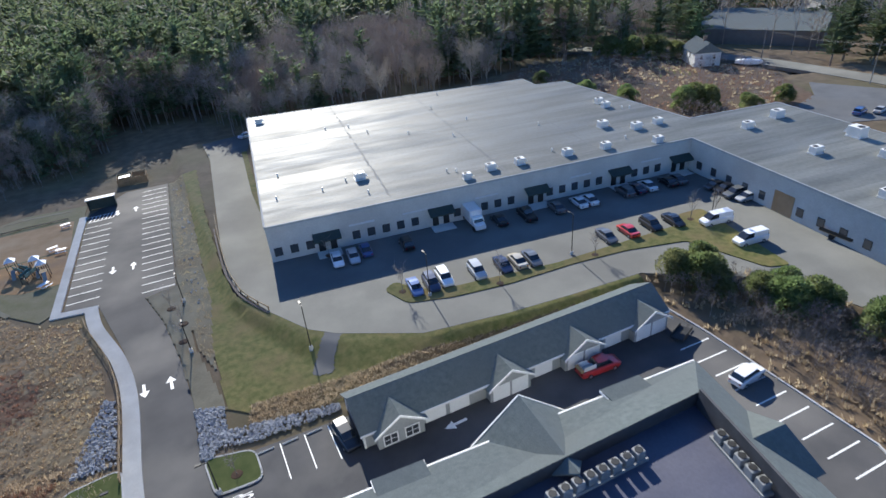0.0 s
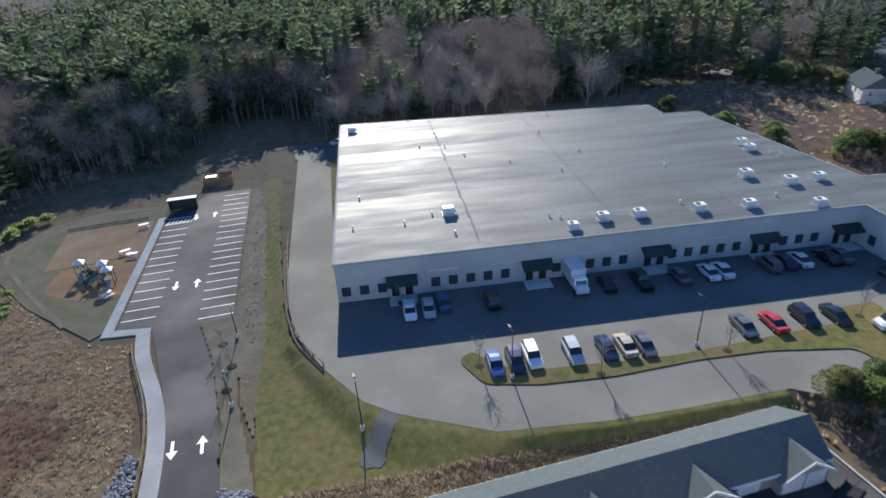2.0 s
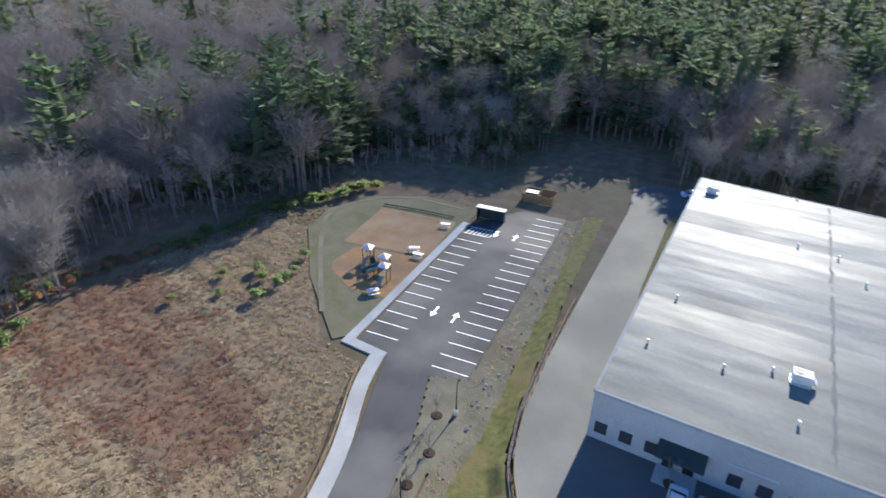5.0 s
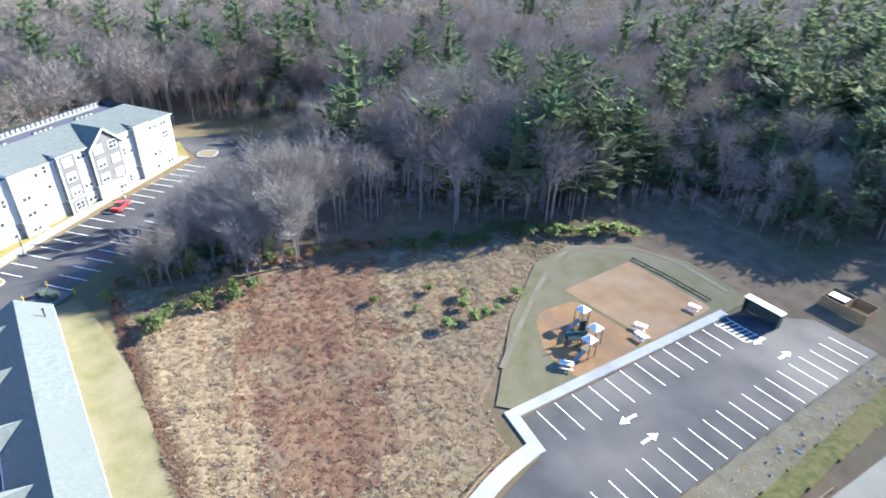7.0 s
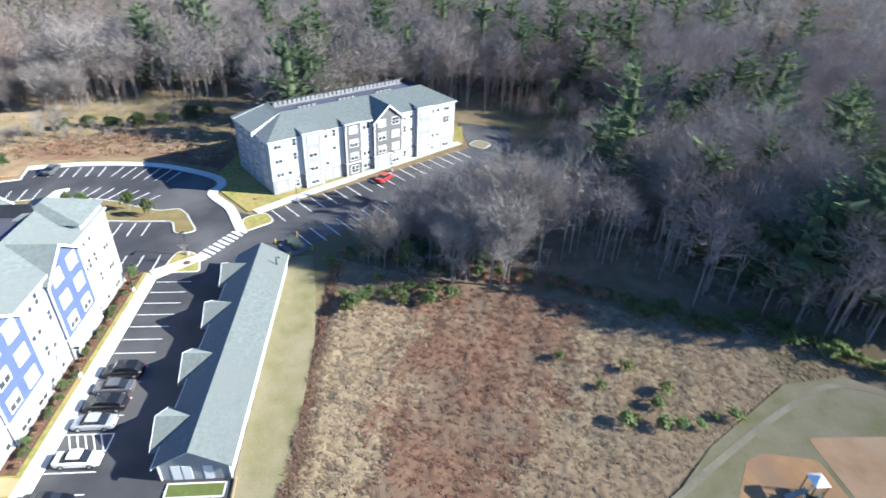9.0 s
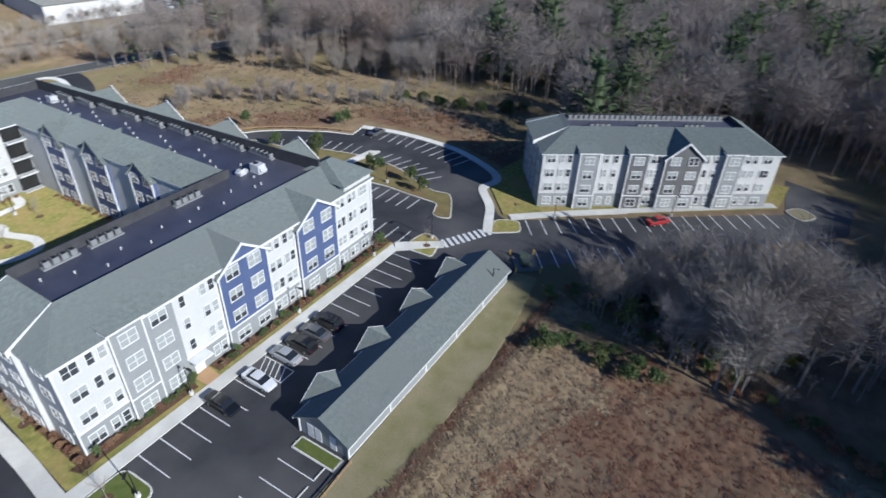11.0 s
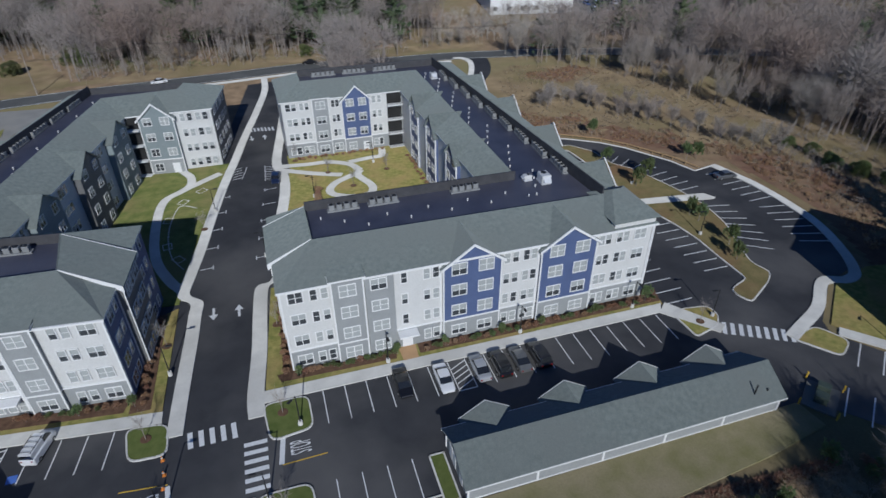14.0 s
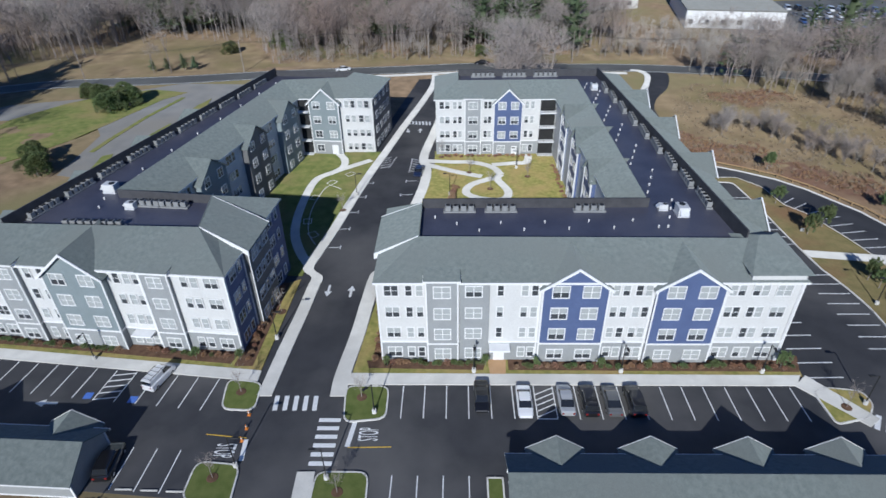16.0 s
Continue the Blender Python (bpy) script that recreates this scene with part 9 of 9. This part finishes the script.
for x in (-2.6, 2.6):
    for y in (-2.0, 2.0):
        part("bollard", tube(bmesh.new(), (x, y, 0), (x, y, 1.1), 0.09, n=8), M["yellow_paint"], plant, "yellow bollard")


rail = thing("guard_rail", "low weathered timber guard rail behind the kerb", "guard rail")
outer = ribbon(RIM[:-1], 2.6)[len(RIM) - 1:][::-1]
if (Vector(outer[3]) - Vector((-116, -30))).length > (Vector(ribbon(RIM[:-1], 2.6)[3]) - Vector((-116, -30))).length:
    outer = ribbon(RIM[:-1], 2.6)[:len(RIM) - 1]
for a, b in zip(outer, outer[1:]):
    a, b = Vector(a), Vector(b)
    n = max(1, round((b - a).length / 2.6))
    ang = math.atan2(b.y - a.y, b.x - a.x)
    for k in range(n):
        p, q_ = a.lerp(b, k / n), a.lerp(b, (k + 1) / n)
        post = part("post", boxed(-0.09, 0.09, -0.09, 0.09, -0.3, 0.72), M["wood"], rail)
        post.matrix_basis = Matrix.Translation((p.x, p.y, float(ground_height(p.x, p.y)))) @ Matrix.Rotation(ang, 4, "Z")
        z0, z1 = float(ground_height(p.x, p.y)), float(ground_height(q_.x, q_.y))
        l = (q_ - p).length
        bar = part("rail", solid(bmesh.new(), [(0, y, z + h) for y in (0.09, 0.17) for z, h in ((z0, 0.42), (z0, 0.68))] + [(l, y, z + h) for y in (0.09, 0.17) for z, h in ((z1, 0.42), (z1, 0.68))],
                                 [(0, 1, 3, 2), (4, 6, 7, 5), (0, 4, 5, 1), (2, 3, 7, 6), (0, 2, 6, 4), (1, 5, 7, 3)]), M["wood"], rail)
        bar.matrix_basis = Matrix.Translation((p.x, p.y, 0)) @ Matrix.Rotation(ang, 4, "Z")


def cone(x, y):
    ob = thing("traffic_cone", "orange traffic cone with white band", "cone", pose(x, y, 0.0), "traffic cones")
    part("base", boxed(-0.2, 0.2, -0.2, 0.2, 0, 0.04), PAINTS["orange"], ob)
    part("shaft", tube(bmesh.new(), (0, 0, 0.04), (0, 0, 0.75), 0.15, 0.03, 10), PAINTS["orange"], ob)
    part("band", tube(bmesh.new(), (0, 0, 0.4), (0, 0, 0.55), 0.1, 0.08, 10), M["trim"], ob)


for x, y in ((-8.9, 42.9), (-9.2, 44.9), (-9.2, 46.6)):
    cone(x, y)
for x0, y0, n, dx, dy in ((-27.4, 56.0, 4, -2.7, 0), (-4.2, 53.0, 3, 2.7, -0.1)):
    for k in range(n):
        ob = thing("wheel_stop", "low concrete wheel stop at a bay's head", "wheel stop", pose(x0 + dx * k, y0 + dy * k, 0.0), "wheel stops")
        part("block", bevelled(boxed(-0.9, 0.9, -0.08, 0.08, 0, 0.14), 0.03), M["concrete"], ob)

# ---- far buildings ----
def shed(x, y, a, l, w, h, wall_m, roof_m, label):
    ob = thing("industrial_building", label, "warehouse", pose(x, y, 0, 0, 0, a), "far industrial buildings")
    part("wall", boxed(-l / 2, l / 2, -w / 2, w / 2, 0, h), M[wall_m], ob)
    part("roof", boxed(-l / 2 - 0.2, l / 2 + 0.2, -w / 2 - 0.2, w / 2 + 0.2, h, h + 0.4), M[roof_m], ob)
    me = mesh_of("window", boxed(-0.9, 0.9, -0.05, 0.05, -0.8, 0.8), M["glass"])
    for k in range(int(l / 6)):
        part("window", me, None, ob).location = (-l / 2 + 4 + k * 6, w / 2 + 0.02, 2.4)
    return ob


shed(-146, -174, -10.6, 36, 48, 6.5, "trim", "wh_seam", "far white warehouse with pale roof")
shed(-92, -200, 10, 44, 22, 6, "wh_wall", "metal", "far long grey warehouse")
shed(-262, -196, 28, 40, 26, 6, "wh_wall", "metal", "far pale warehouse beside a car park")
slab("far_car_park", [(-160, -140), (-205, -128), (-250, -160), (-230, -210), (-172, -205), (-166, -170)], -0.1, 0.1, "old_asphalt", "far grey car park", "asphalt")
frng = random.Random(9)
for k in range(40):
    car(frng.choice(("sedan", "suv", "van")), frng.choice(("white", "silver", "grey", "black", "white", "blue")), -170 - (k % 10) * 4.2 - (k // 10) * 3, -146 - (k // 10) * 13 + (k % 10) * 0.9, 80 + frng.uniform(-4, 4), "far parked car beside the warehouse", 0.1, "far parked cars")
shed(220, 158, -62, 44, 50, 5, "dark_grey", "shingle", "far low warehouse among pines")
shed(282, 150, -40, 50, 30, 6, "wh_wall", "shingle", "far low pale-roofed warehouse")
cottage = thing("house", "white two-storey clapboard house with grey roof", "house", pose(160, 137, 0, 0, 0, 60))
part("wall", boxed(-6, 6, -4, 4, 0, 6), M["white"], cottage)
part("roof", solid(bmesh.new(), [(-6.4, -4.5, 5.7), (6.4, -4.5, 5.7), (6.4, 4.5, 5.7), (-6.4, 4.5, 5.7), (-6.4, 0, 8.8), (6.4, 0, 8.8)], [(0, 1, 5, 4), (2, 3, 4, 5), (0, 4, 3), (1, 2, 5), (3, 2, 1, 0)]), M["shingle"], cottage)
part("wing", boxed(6, 11, -3, 3, 0, 3.6), M["white"], cottage)
part("wing_roof", solid(bmesh.new(), [(6, -3.4, 3.5), (11.3, -3.4, 3.5), (11.3, 3.4, 3.5), (6, 3.4, 3.5), (6, 0, 5.4), (11.3, 0, 5.4)], [(0, 1, 5, 4), (2, 3, 4, 5), (1, 2, 5), (0, 4, 3)]), M["shingle"], cottage)
part("chimney", boxed(-2, -1.2, -0.5, 0.5, 7, 10), M["block"], cottage)
for x in (-4.5, -1.5, 1.5, 4.5):
    for z in (1.6, 4.4):
        for s in (-1, 1):
            window(cottage, (x, s * 4.02, z), 0 if s > 0 else math.pi, 0.9, 1.4, 1, 0.3)
for y in (-2, 2):
    for z in (1.6, 4.4):
        window(cottage, (-6.02, y, z), math.pi / 2, 0.9, 1.4, 1, 0.3)
slab("road", ribbon(smooth_line([(130, 200), (158, 171), (172, 134), (174, 87), (168, 40), (190, -30)]), 8), 0.5, ZP + 0.06, "old_asphalt", "grey public road past the house", "road")
slab("lot", [(118, 84), (150, 66), (168, 80), (160, 100), (150, 92)], 0.5, ZP + 0.04, "drive", "pale far car park", "asphalt")
tarp = thing("covered_boat", "white tarpaulin-covered boat beside the house", "boat", pose(166, 124, ZP, 0, 0, -60))
part("hull", loft([hull_ring(-3.6, 0.9, 0.6, 1.5, 0.2), hull_ring(0, 1.3, 0.4, 2.0, 0.3), hull_ring(3, 0.8, 0.5, 1.8, 0.2), hull_ring(4.2, 0.1, 1.0, 1.6, 0.04)]), M["trim"], tarp)
part("trailer", boxed(-3.4, 3.8, -0.6, 0.6, 0.0, 0.5), M["black"], tarp)
